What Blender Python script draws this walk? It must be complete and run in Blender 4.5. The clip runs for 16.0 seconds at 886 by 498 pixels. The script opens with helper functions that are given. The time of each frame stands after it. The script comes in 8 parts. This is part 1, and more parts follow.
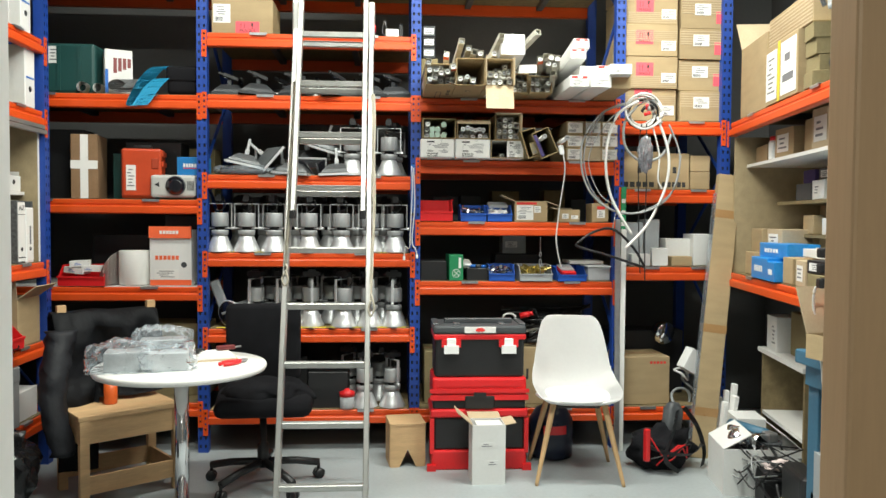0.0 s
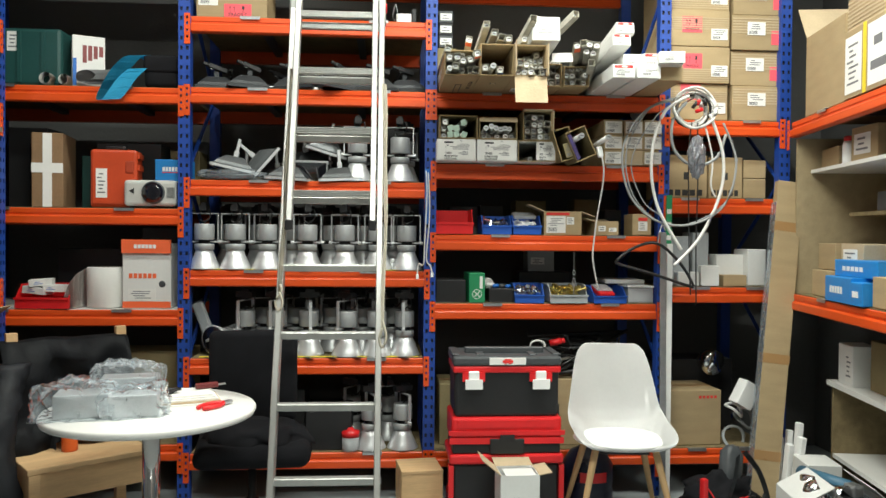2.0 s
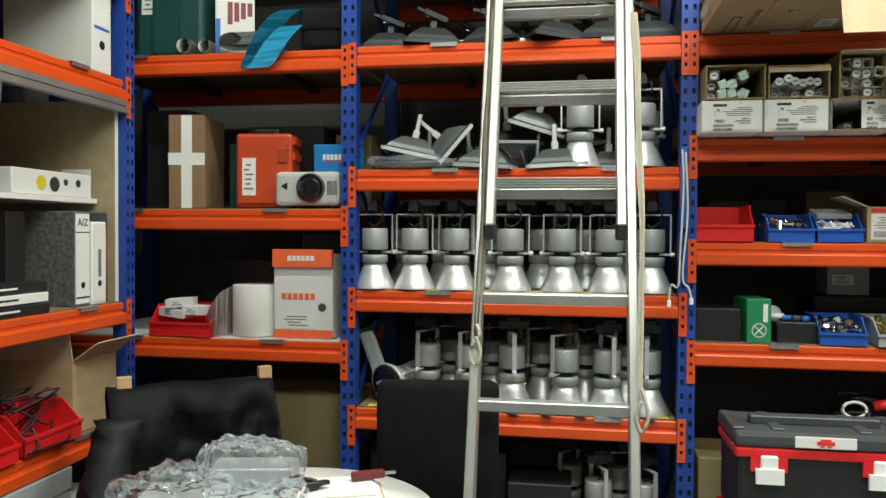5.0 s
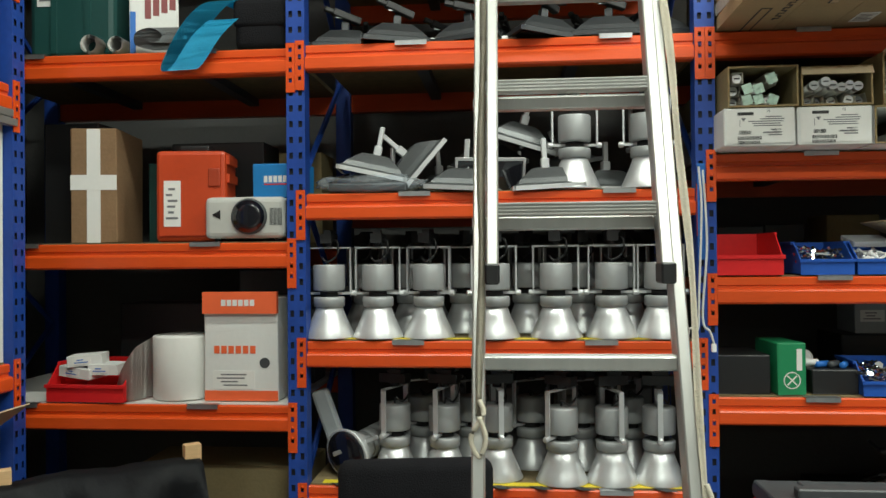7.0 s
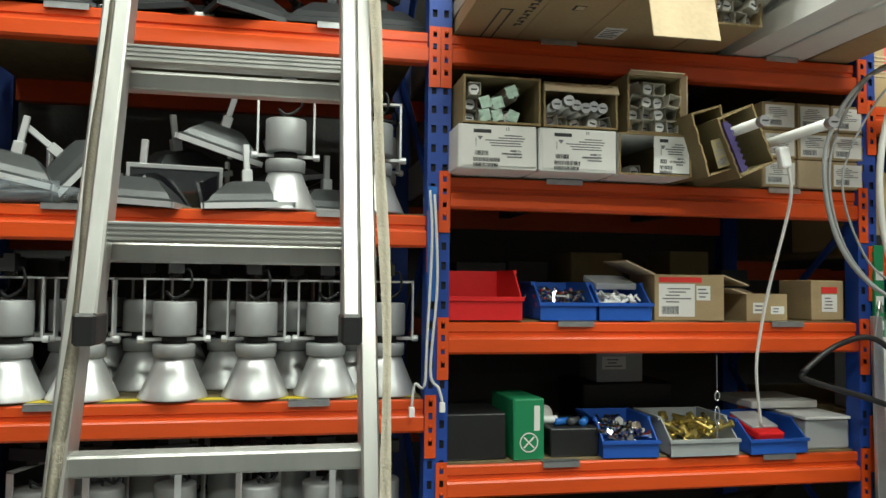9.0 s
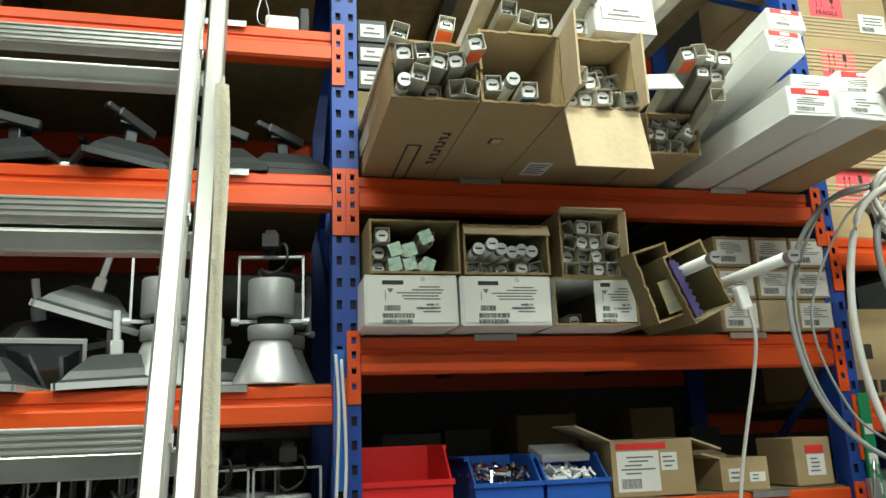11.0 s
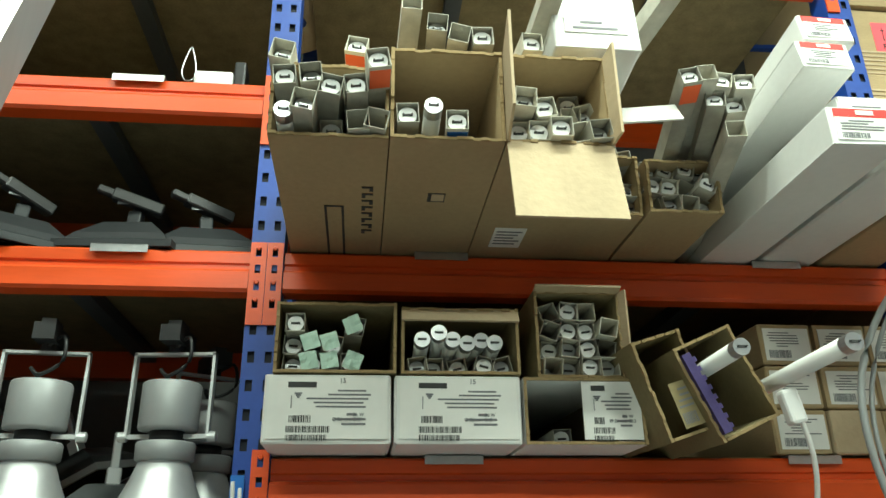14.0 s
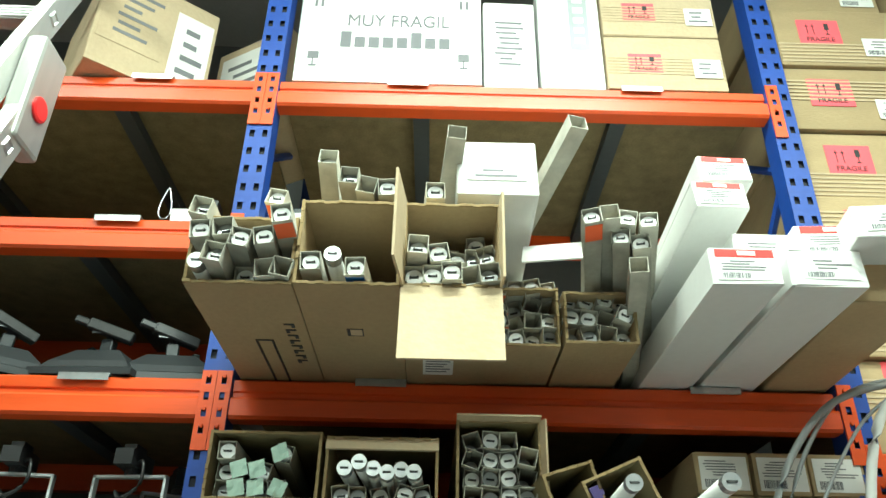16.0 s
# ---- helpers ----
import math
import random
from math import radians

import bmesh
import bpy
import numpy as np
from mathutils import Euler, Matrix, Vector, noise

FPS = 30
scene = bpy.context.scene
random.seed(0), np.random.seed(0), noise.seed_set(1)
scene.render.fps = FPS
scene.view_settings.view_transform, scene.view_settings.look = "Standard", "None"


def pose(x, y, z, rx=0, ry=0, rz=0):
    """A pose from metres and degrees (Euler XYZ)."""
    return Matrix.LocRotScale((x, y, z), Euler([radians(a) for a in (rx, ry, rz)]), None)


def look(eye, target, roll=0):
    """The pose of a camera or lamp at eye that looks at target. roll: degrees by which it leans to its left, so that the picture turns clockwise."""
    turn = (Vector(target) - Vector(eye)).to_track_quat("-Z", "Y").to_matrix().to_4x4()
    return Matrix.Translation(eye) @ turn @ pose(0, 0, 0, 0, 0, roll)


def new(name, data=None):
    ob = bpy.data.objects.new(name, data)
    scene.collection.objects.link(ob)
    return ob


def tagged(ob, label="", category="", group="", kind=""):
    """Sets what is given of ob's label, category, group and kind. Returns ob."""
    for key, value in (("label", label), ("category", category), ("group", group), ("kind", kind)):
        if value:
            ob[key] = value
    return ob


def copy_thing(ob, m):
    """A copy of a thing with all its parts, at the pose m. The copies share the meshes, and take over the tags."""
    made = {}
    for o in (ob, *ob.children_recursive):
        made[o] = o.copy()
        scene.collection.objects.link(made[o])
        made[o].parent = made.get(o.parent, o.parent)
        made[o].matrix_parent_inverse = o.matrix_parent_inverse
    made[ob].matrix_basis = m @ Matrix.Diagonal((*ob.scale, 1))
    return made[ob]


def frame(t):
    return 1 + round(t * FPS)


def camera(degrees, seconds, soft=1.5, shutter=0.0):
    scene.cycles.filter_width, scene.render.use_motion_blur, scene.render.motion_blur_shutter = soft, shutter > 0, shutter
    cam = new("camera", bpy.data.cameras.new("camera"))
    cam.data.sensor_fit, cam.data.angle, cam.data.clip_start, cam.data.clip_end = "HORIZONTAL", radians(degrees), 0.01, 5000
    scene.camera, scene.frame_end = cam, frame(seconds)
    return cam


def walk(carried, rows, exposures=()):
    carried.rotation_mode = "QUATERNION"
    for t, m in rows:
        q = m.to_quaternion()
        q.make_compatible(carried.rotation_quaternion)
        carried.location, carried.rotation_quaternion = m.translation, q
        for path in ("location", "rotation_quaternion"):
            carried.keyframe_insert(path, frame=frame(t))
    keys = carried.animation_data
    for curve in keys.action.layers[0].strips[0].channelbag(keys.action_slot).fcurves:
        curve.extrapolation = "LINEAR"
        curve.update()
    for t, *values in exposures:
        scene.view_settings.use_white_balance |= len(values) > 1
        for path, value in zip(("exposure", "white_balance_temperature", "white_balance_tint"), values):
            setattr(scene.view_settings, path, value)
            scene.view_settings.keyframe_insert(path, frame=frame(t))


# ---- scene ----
cam = camera(59.5, 16.0)
PATH = [
    (0, (0.191, 0.209, 1.406), (0.324, 2.203, 1.332), 0.4),
    (0.5, (0.131, 0.368, 1.386), (0.301, 2.36, 1.325), 0.5),
    (1, (0.091, 0.522, 1.386), (0.346, 2.506, 1.361), -0.3),
    (1.5, (0.095, 0.629, 1.384), (0.392, 2.606, 1.316), -0.3),
    (2, (0.112, 0.841, 1.391), (0.255, 2.835, 1.357), 0.5),
    (2.5, (0.151, 1.095, 1.405), (0.123, 3.095, 1.4), 1.2),
    (3, (0.121, 1.253, 1.403), (-0.002, 3.248, 1.336), 1.4),
    (3.5, (0.029, 1.446, 1.398), (-0.104, 3.441, 1.334), -0.2),
    (4, (-0.043, 1.607, 1.391), (-0.194, 3.601, 1.351), -0.2),
    (4.5, (-0.065, 1.811, 1.393), (-0.33, 3.793, 1.338), -0.1),
    (4.7, (-0.064, 1.895, 1.405), (-0.393, 3.868, 1.352), 0.3),
    (6.8, (-0.26, 2.438, 1.472), (-0.528, 4.42, 1.509), -0.6),
    (7, (-0.255, 2.498, 1.467), (-0.429, 4.49, 1.486), -0.5),
    (7.5, (-0.202, 2.661, 1.484), (-0.185, 4.661, 1.456), 0.4),
    (8, (-0.141, 2.809, 1.494), (-0.055, 4.807, 1.537), 1.4),
    (8.5, (-0.089, 2.883, 1.489), (0.105, 4.872, 1.565), -0.1),
    (9, (-0.036, 2.965, 1.497), (0.353, 4.925, 1.584), 0.7),
    (9.5, (-0.01, 3.115, 1.508), (0.605, 5.014, 1.644), -0.2),
    (9.7, (-0.002, 3.164, 1.507), (0.649, 5.045, 1.703), -1.3),
    (11.8, (0.303, 3.227, 1.576), (0.613, 5.134, 2.091), -1.5),
    (12, (0.339, 3.233, 1.575), (0.628, 5.142, 2.097), -1.3),
    (12.5, (0.396, 3.259, 1.575), (0.613, 5.173, 2.114), -1.2),
    (13, (0.446, 3.327, 1.578), (0.711, 5.228, 2.14), -0.8),
    (13.5, (0.489, 3.439, 1.591), (0.754, 5.319, 2.218), -0.6),
    (14, (0.512, 3.554, 1.603), (0.713, 5.396, 2.355), -0.8),
    (14.5, (0.552, 3.606, 1.609), (0.716, 5.417, 2.442), -0.9),
    (15, (0.629, 3.591, 1.617), (0.703, 5.38, 2.507), 0.6),
    (15.5, (0.713, 3.514, 1.629), (0.774, 5.278, 2.571), 1.2),
    (16, (0.762, 3.435, 1.632), (0.775, 5.185, 2.6), 1.2),
]
walk(cam, [(t, look(eye, target, roll)) for t, eye, target, roll in PATH],
     ((0.0, 0.28, 6350, 2), (0.6, 0.14, 6350, 2), (4.7, -0.07, 6350, -2), (7.0, -0.18, 6350, -3), (9.7, -0.16, 6350, -5), (12.0, -0.14, 6250, -12), (14.5, -0.05, 6150, -16), (16.0, 0.20, 5950, -17)))

# ---- light ----
world = bpy.data.worlds.new("world")
scene.world = world
world.use_nodes = True
world.node_tree.nodes["Background"].inputs[0].default_value = (0.05, 0.055, 0.06, 1)
world.node_tree.nodes["Background"].inputs[1].default_value = 0.02


def area_lamp(x, y, z, sx, sy, watts, colour=(1.0, 0.97, 0.90)):
    data = bpy.data.lights.new("tube_light", "AREA")
    data.shape, data.size, data.size_y, data.energy, data.color = "RECTANGLE", sx, sy, watts, colour
    ob = new("tube_light", data)
    ob.location = (x, y, z)
    return ob


# Lights out of view; the last is added to brighten the door leaf.
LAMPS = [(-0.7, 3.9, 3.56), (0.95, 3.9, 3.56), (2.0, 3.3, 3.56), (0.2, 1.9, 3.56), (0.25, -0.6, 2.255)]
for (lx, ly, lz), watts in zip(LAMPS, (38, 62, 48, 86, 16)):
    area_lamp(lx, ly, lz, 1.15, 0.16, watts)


# ---- materials ----
def mat(name, colour, rough=0.6, metal=0.0, vary=0.12, scale=6.0, bump=0.05, fine=60.0, stretch=(1, 1, 1), island=0.0, spec=0.5, coat=0.0, wear=None):
    """A painted, moulded or natural surface: colour varied at two scales, with fine relief. wear: a second colour in patches."""
    m = bpy.data.materials.new(name)
    m.use_nodes = True
    nt = m.node_tree
    N, L = nt.nodes, nt.links
    b = N["Principled BSDF"]
    b.inputs["Roughness"].default_value = rough
    b.inputs["Metallic"].default_value = metal
    b.inputs["Specular IOR Level"].default_value = spec
    b.inputs["Coat Weight"].default_value = coat
    tc = N.new("ShaderNodeTexCoord")
    mp = N.new("ShaderNodeMapping")
    mp.inputs["Scale"].default_value = stretch
    L.new(tc.outputs["Object"], mp.inputs[0])
    n1 = N.new("ShaderNodeTexNoise")
    n1.inputs["Scale"].default_value = scale
    n1.inputs["Detail"].default_value = 5
    n2 = N.new("ShaderNodeTexNoise")
    n2.inputs["Scale"].default_value = fine
    n2.inputs["Detail"].default_value = 3
    L.new(mp.outputs[0], n1.inputs["Vector"])
    L.new(mp.outputs[0], n2.inputs["Vector"])
    add = N.new("ShaderNodeMath")
    add.operation = "MULTIPLY_ADD"
    add.inputs[1].default_value = 0.5
    L.new(n2.outputs["Fac"], add.inputs[0])
    L.new(n1.outputs["Fac"], add.inputs[2])
    ramp = N.new("ShaderNodeMapRange")
    ramp.inputs["From Min"].default_value, ramp.inputs["From Max"].default_value = 0.45, 1.05
    ramp.inputs["To Min"].default_value, ramp.inputs["To Max"].default_value = 1 - vary, 1 + vary
    L.new(add.outputs[0], ramp.inputs["Value"])
    val = ramp.outputs["Result"]
    oi = N.new("ShaderNodeObjectInfo")
    if island:
        r2 = N.new("ShaderNodeMapRange")
        r2.inputs["To Min"].default_value, r2.inputs["To Max"].default_value = 1 - island, 1 + island
        L.new(oi.outputs["Random"], r2.inputs["Value"])
        mul = N.new("ShaderNodeMath")
        mul.operation = "MULTIPLY"
        L.new(val, mul.inputs[0])
        L.new(r2.outputs["Result"], mul.inputs[1])
        val = mul.outputs[0]
    sc = N.new("ShaderNodeVectorMath")
    sc.operation = "SCALE"
    sc.inputs[0].default_value = colour
    L.new(val, sc.inputs["Scale"])
    col = sc.outputs[0]
    if wear:
        n3 = N.new("ShaderNodeTexNoise")
        n3.inputs["Scale"].default_value = scale * 2.3
        n3.inputs["Detail"].default_value = 8
        n3.inputs["Roughness"].default_value = 0.7
        L.new(mp.outputs[0], n3.inputs["Vector"])
        w = N.new("ShaderNodeMapRange")
        w.inputs["From Min"].default_value, w.inputs["From Max"].default_value = wear[1], wear[1] + 0.06
        L.new(n3.outputs["Fac"], w.inputs["Value"])
        mx = N.new("ShaderNodeMix")
        mx.data_type = "RGBA"
        mx.inputs[7].default_value = (*wear[0], 1)
        L.new(w.outputs["Result"], mx.inputs[0])
        L.new(col, mx.inputs[6])
        col = mx.outputs[2]
    L.new(col, b.inputs["Base Color"])
    if bump:
        bp = N.new("ShaderNodeBump")
        bp.inputs["Strength"].default_value = bump
        bp.inputs["Distance"].default_value = 0.01
        L.new(n2.outputs["Fac"], bp.inputs["Height"])
        L.new(bp.outputs[0], b.inputs["Normal"])
    rr = N.new("ShaderNodeMapRange")
    rr.inputs["To Min"].default_value, rr.inputs["To Max"].default_value = max(0.02, rough - 0.1), min(1, rough + 0.1)
    L.new(n1.outputs["Fac"], rr.inputs["Value"])
    L.new(rr.outputs["Result"], b.inputs["Roughness"])
    return m


def clear_film(name, colour, scale, strength):
    """Clear crumpled film: see-through, with sharp gloss where its folds turn."""
    m = bpy.data.materials.new(name)
    m.use_nodes = True
    nt = m.node_tree
    N, L = nt.nodes, nt.links
    N.remove(N["Principled BSDF"])
    nz = N.new("ShaderNodeTexVoronoi")
    nz.inputs["Scale"].default_value = scale
    tc = N.new("ShaderNodeTexCoord")
    L.new(tc.outputs["Object"], nz.inputs["Vector"])
    bp = N.new("ShaderNodeBump")
    bp.inputs["Strength"].default_value = strength
    bp.inputs["Distance"].default_value = 0.02
    L.new(nz.outputs["Distance"], bp.inputs["Height"])
    fr = N.new("ShaderNodeFresnel")
    fr.inputs["IOR"].default_value = 1.16
    L.new(bp.outputs[0], fr.inputs["Normal"])
    tr = N.new("ShaderNodeBsdfTransparent")
    tr.inputs["Color"].default_value = (*colour, 1)
    gl = N.new("ShaderNodeBsdfGlossy")
    gl.inputs["Roughness"].default_value = 0.22
    L.new(bp.outputs[0], gl.inputs["Normal"])
    df = N.new("ShaderNodeBsdfDiffuse")
    df.inputs["Color"].default_value = (0.8, 0.86, 0.92, 1)
    thin = N.new("ShaderNodeMixShader")
    thin.inputs[0].default_value = 0.13
    L.new(tr.outputs[0], thin.inputs[1])
    L.new(df.outputs[0], thin.inputs[2])
    mix = N.new("ShaderNodeMixShader")
    L.new(fr.outputs[0], mix.inputs[0])
    L.new(thin.outputs[0], mix.inputs[1])
    L.new(gl.outputs[0], mix.inputs[2])
    L.new(mix.outputs[0], N["Material Output"].inputs[0])
    return m


def glass_film(name, colour, alpha, rough=0.15):
    m = bpy.data.materials.new(name)
    m.use_nodes = True
    b = m.node_tree.nodes["Principled BSDF"]
    b.inputs["Base Color"].default_value = (*colour, 1)
    b.inputs["Roughness"].default_value = rough
    b.inputs["Alpha"].default_value = alpha
    b.inputs["Specular IOR Level"].default_value = 1.0
    nt = m.node_tree
    nz = nt.nodes.new("ShaderNodeTexNoise")
    nz.inputs["Scale"].default_value = 45
    nz.inputs["Detail"].default_value = 4
    bp = nt.nodes.new("ShaderNodeBump")
    bp.inputs["Strength"].default_value = 0.5
    bp.inputs["Distance"].default_value = 0.01
    nt.links.new(nz.outputs["Fac"], bp.inputs["Height"])
    nt.links.new(bp.outputs[0], b.inputs["Normal"])
    return m


ORANGE = mat("orange_paint", (0.66, 0.076, 0.010), 0.38, vary=0.10, scale=9, bump=0.03, wear=((0.25, 0.06, 0.03), 0.72), stretch=(0.4, 1, 3))
BLUE = mat("blue_paint", (0.014, 0.055, 0.30), 0.45, vary=0.18, scale=8, bump=0.04, wear=((0.10, 0.12, 0.2), 0.72))
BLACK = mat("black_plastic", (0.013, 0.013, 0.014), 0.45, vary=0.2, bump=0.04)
DARKHOLE = mat("dark_hole_shade", (0.012, 0.014, 0.025), 0.7, vary=0.2, bump=0)
STEEL = mat("galvanised_steel", (0.52, 0.53, 0.54), 0.38, 0.9, vary=0.15, scale=14, bump=0.04)
ALU = mat("brushed_aluminium", (0.46, 0.46, 0.44), 0.40, 0.75, vary=0.10, scale=10, bump=0.05, stretch=(1, 1, 0.1), wear=((0.45, 0.44, 0.42), 0.70))
SPUN = mat("silver_lamp_enamel", (0.66, 0.67, 0.68), 0.42, 0.62, vary=0.05, scale=8, bump=0.02)
CHROME = mat("chrome", (0.82, 0.82, 0.83), 0.08, 1.0, vary=0.03, bump=0)
CARD = mat("cardboard", (0.385, 0.290, 0.165), 0.85, vary=0.13, scale=5, bump=0.12, fine=90, stretch=(1, 1, 4), island=0.10, spec=0.2, wear=((0.33, 0.21, 0.11), 0.68))
CARDIN = mat("cardboard_cut_edge", (0.30, 0.22, 0.115), 0.9, vary=0.2, scale=12, bump=0.2, fine=120, spec=0.1)
WHITECARD = mat("white_carton", (0.72, 0.72, 0.70), 0.6, vary=0.05, scale=4, bump=0.05, spec=0.35, wear=((0.55, 0.53, 0.49), 0.74))
PAPER = mat("paper_label", (0.76, 0.75, 0.72), 0.7, vary=0.04, bump=0.03, spec=0.2)
GREYINK = mat("grey_ink", (0.16, 0.16, 0.17), 0.7, vary=0.1, bump=0)
INK = mat("black_ink", (0.03, 0.03, 0.03), 0.7, vary=0.1, bump=0)
REDINK = mat("red_ink", (0.72, 0.035, 0.03), 0.6, vary=0.1, bump=0)
PINKLABEL = mat("pink_fluorescent_label", (0.85, 0.10, 0.13), 0.6, vary=0.06, bump=0.02)
ORANGEINK = mat("orange_ink", (0.80, 0.13, 0.04), 0.6, vary=0.06, bump=0)
BLUEINK = mat("blue_ink", (0.02, 0.14, 0.50), 0.5, vary=0.08, bump=0)
GREENCARD = mat("green_carton", (0.02, 0.23, 0.09), 0.55, vary=0.08, bump=0.03)
CHIP = mat("chipboard", (0.20, 0.155, 0.082), 0.85, vary=0.25, scale=25, bump=0.12, fine=160, spec=0.2)
PANELBOARD = mat("pale_chipboard", (0.36, 0.285, 0.17), 0.8, vary=0.14, scale=18, bump=0.08, fine=140, spec=0.2)
WHITEBOARD = mat("white_melamine", (0.74, 0.73, 0.70), 0.45, vary=0.05, bump=0.02)
PINE = mat("pine_wood", (0.56, 0.37, 0.19), 0.6, vary=0.20, scale=7, bump=0.08, stretch=(0.35, 3, 3))
OAKLEG = mat("beech_wood", (0.55, 0.36, 0.18), 0.5, vary=0.15, scale=9, bump=0.05, stretch=(3, 3, 0.4))
DOORWOOD = mat("beech_veneer_door", (0.46, 0.30, 0.165), 0.5, vary=0.10, scale=3, bump=0.03, stretch=(4, 4, 0.3))
WHITEPAINT = mat("white_door_paint", (0.75, 0.75, 0.73), 0.5, vary=0.05, bump=0.03)
# Grey lowered below the wall's own tone, to deepen shade behind the goods.
WALLPAINT = mat("darkened_grey_wall", (0.12, 0.12, 0.117), 0.85, vary=0.08, scale=1.5, bump=0.15, fine=70, wear=((0.14, 0.14, 0.135), 0.72))
FLOORM = mat("painted_concrete", (0.33, 0.36, 0.37), 0.45, vary=0.12, scale=2.0, bump=0.05, fine=50, wear=((0.22, 0.23, 0.235), 0.66))
CEILM = mat("ceiling_sheet", (0.45, 0.45, 0.44), 0.9, vary=0.1, scale=2, bump=0.05)
WHITEPLASTIC = mat("white_plastic", (0.86, 0.86, 0.85), 0.32, vary=0.03, bump=0.01)
RED = mat("red_plastic", (0.68, 0.016, 0.020), 0.36, vary=0.10, bump=0.03)
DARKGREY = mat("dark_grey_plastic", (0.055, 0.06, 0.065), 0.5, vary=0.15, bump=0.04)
GREYPLASTIC = mat("grey_plastic", (0.34, 0.36, 0.37), 0.5, vary=0.1, bump=0.03)
BLUEBIN = mat("blue_bin_plastic", (0.02, 0.09, 0.42), 0.4, vary=0.1, bump=0.03)
FABRIC = mat("black_fabric", (0.011, 0.011, 0.013), 0.95, vary=0.3, scale=12, bump=0.35, fine=240, spec=0.15)
DARKGREEN = mat("dark_green_plastic", (0.012, 0.06, 0.055), 0.5, vary=0.12, bump=0.04)
TEAL = mat("teal_rubber_mat", (0.03, 0.37, 0.62), 0.6, vary=0.12, bump=0.1, fine=140)
GREYFELT = mat("grey_felt", (0.22, 0.23, 0.235), 0.9, vary=0.1, bump=0.2, fine=160)
BENCHBLUE = mat("bench_blue_paint", (0.05, 0.14, 0.22), 0.5, vary=0.14, bump=0.04, wear=((0.10, 0.17, 0.22), 0.68))
CABLEWHITE = mat("white_cable", (0.70, 0.69, 0.66), 0.45, vary=0.05, bump=0)
CABLEGREY = mat("grey_cable", (0.30, 0.31, 0.31), 0.45, vary=0.08, bump=0)
STRAP = mat("canvas_strap", (0.50, 0.46, 0.37), 0.9, vary=0.15, scale=14, bump=0.25, fine=200)
PURPLE = mat("purple_foam", (0.05, 0.035, 0.13), 0.8, vary=0.2, bump=0.2)
GREENTUBE = mat("green_end_tissue", (0.42, 0.56, 0.47), 0.7, vary=0.15, bump=0.1)
PLASTICBAG = clear_film("clear_plastic_film", (0.92, 0.95, 0.98), 30, 0.4)
TABLEFILM = clear_film("crumpled_clear_film", (0.97, 0.99, 1.0), 22, 0.45)
CLEARBOX = glass_film("clear_plastic_box", (0.70, 0.72, 0.74), 0.55, 0.25)
YELLOWTAPE = mat("yellow_tape", (0.70, 0.55, 0.03), 0.5, vary=0.08, bump=0)
LENS = mat("dark_lens_glass", (0.01, 0.01, 0.014), 0.06, vary=0.05, bump=0, coat=0.5)
PROJ = mat("projector_shell", (0.50, 0.50, 0.47), 0.45, vary=0.05, bump=0.03)
LAMPEMIT = bpy.data.materials.new("lit_tube")
LAMPEMIT.use_nodes = True
LAMPEMIT.node_tree.nodes["Principled BSDF"].inputs["Emission Color"].default_value = (1, 0.97, 0.9, 1)
LAMPEMIT.node_tree.nodes["Principled BSDF"].inputs["Emission Strength"].default_value = 4


# ---- building helpers ----
def box(bm, x0, x1, y0, y1, z0, z1, m=None):
    """One closed box in bm; m: an extra transform."""
    vs = [bm.verts.new(Vector(p) if m is None else m @ Vector(p)) for p in
          ((x0, y0, z0), (x1, y0, z0), (x1, y1, z0), (x0, y1, z0), (x0, y0, z1), (x1, y0, z1), (x1, y1, z1), (x0, y1, z1))]
    for f in ((0, 3, 2, 1), (4, 5, 6, 7), (0, 1, 5, 4), (1, 2, 6, 5), (2, 3, 7, 6), (3, 0, 4, 7)):
        bm.faces.new([vs[i] for i in f])
    return vs


def lathe(bm, prof, seg=20, m=None):
    """Turn the profile [(r, z), ...] about the z axis."""
    rings = []
    for r, z in prof:
        ring = []
        for i in range(seg):
            a = 2 * math.pi * i / seg
            p = Vector((r * math.cos(a), r * math.sin(a), z))
            ring.append(bm.verts.new(p if m is None else m @ p))
        rings.append(ring)
    for a, b in zip(rings, rings[1:]):
        for i in range(seg):
            j = (i + 1) % seg
            bm.faces.new((a[i], a[j], b[j], b[i]))
    bm.faces.new(list(reversed(rings[0])))
    bm.faces.new(rings[-1])


def tube(bm, pts, r, seg=8):
    """A round rod or cable along the points."""
    pts = [Vector(p) for p in pts]
    rings = []
    for i, p in enumerate(pts):
        d = (pts[min(i + 1, len(pts) - 1)] - pts[max(i - 1, 0)]).normalized()
        u = d.cross(Vector((0, 0, 1)) if abs(d.z) < 0.9 else Vector((1, 0, 0))).normalized()
        v = d.cross(u)
        rings.append([bm.verts.new(p + r * (math.cos(2 * math.pi * k / seg) * u + math.sin(2 * math.pi * k / seg) * v)) for k in range(seg)])
    for a, b in zip(rings, rings[1:]):
        for k in range(seg):
            bm.faces.new((a[k], a[(k + 1) % seg], b[(k + 1) % seg], b[k]))
    bm.faces.new(list(reversed(rings[0])))
    bm.faces.new(rings[-1])


def smooth_path(pts, n=6):
    """Points along a smooth line through pts."""
    pts = [Vector(p) for p in pts]
    out = []
    for i in range(len(pts) - 1):
        a, b, c, d = pts[max(i - 1, 0)], pts[i], pts[i + 1], pts[min(i + 2, len(pts) - 1)]
        for k in range(n):
            t = k / n
            out.append(0.5 * (2 * b + (c - a) * t + (2 * a - 5 * b + 4 * c - d) * t * t + (3 * b - 3 * c + d - a) * t ** 3))
    out.append(pts[-1])
    return out


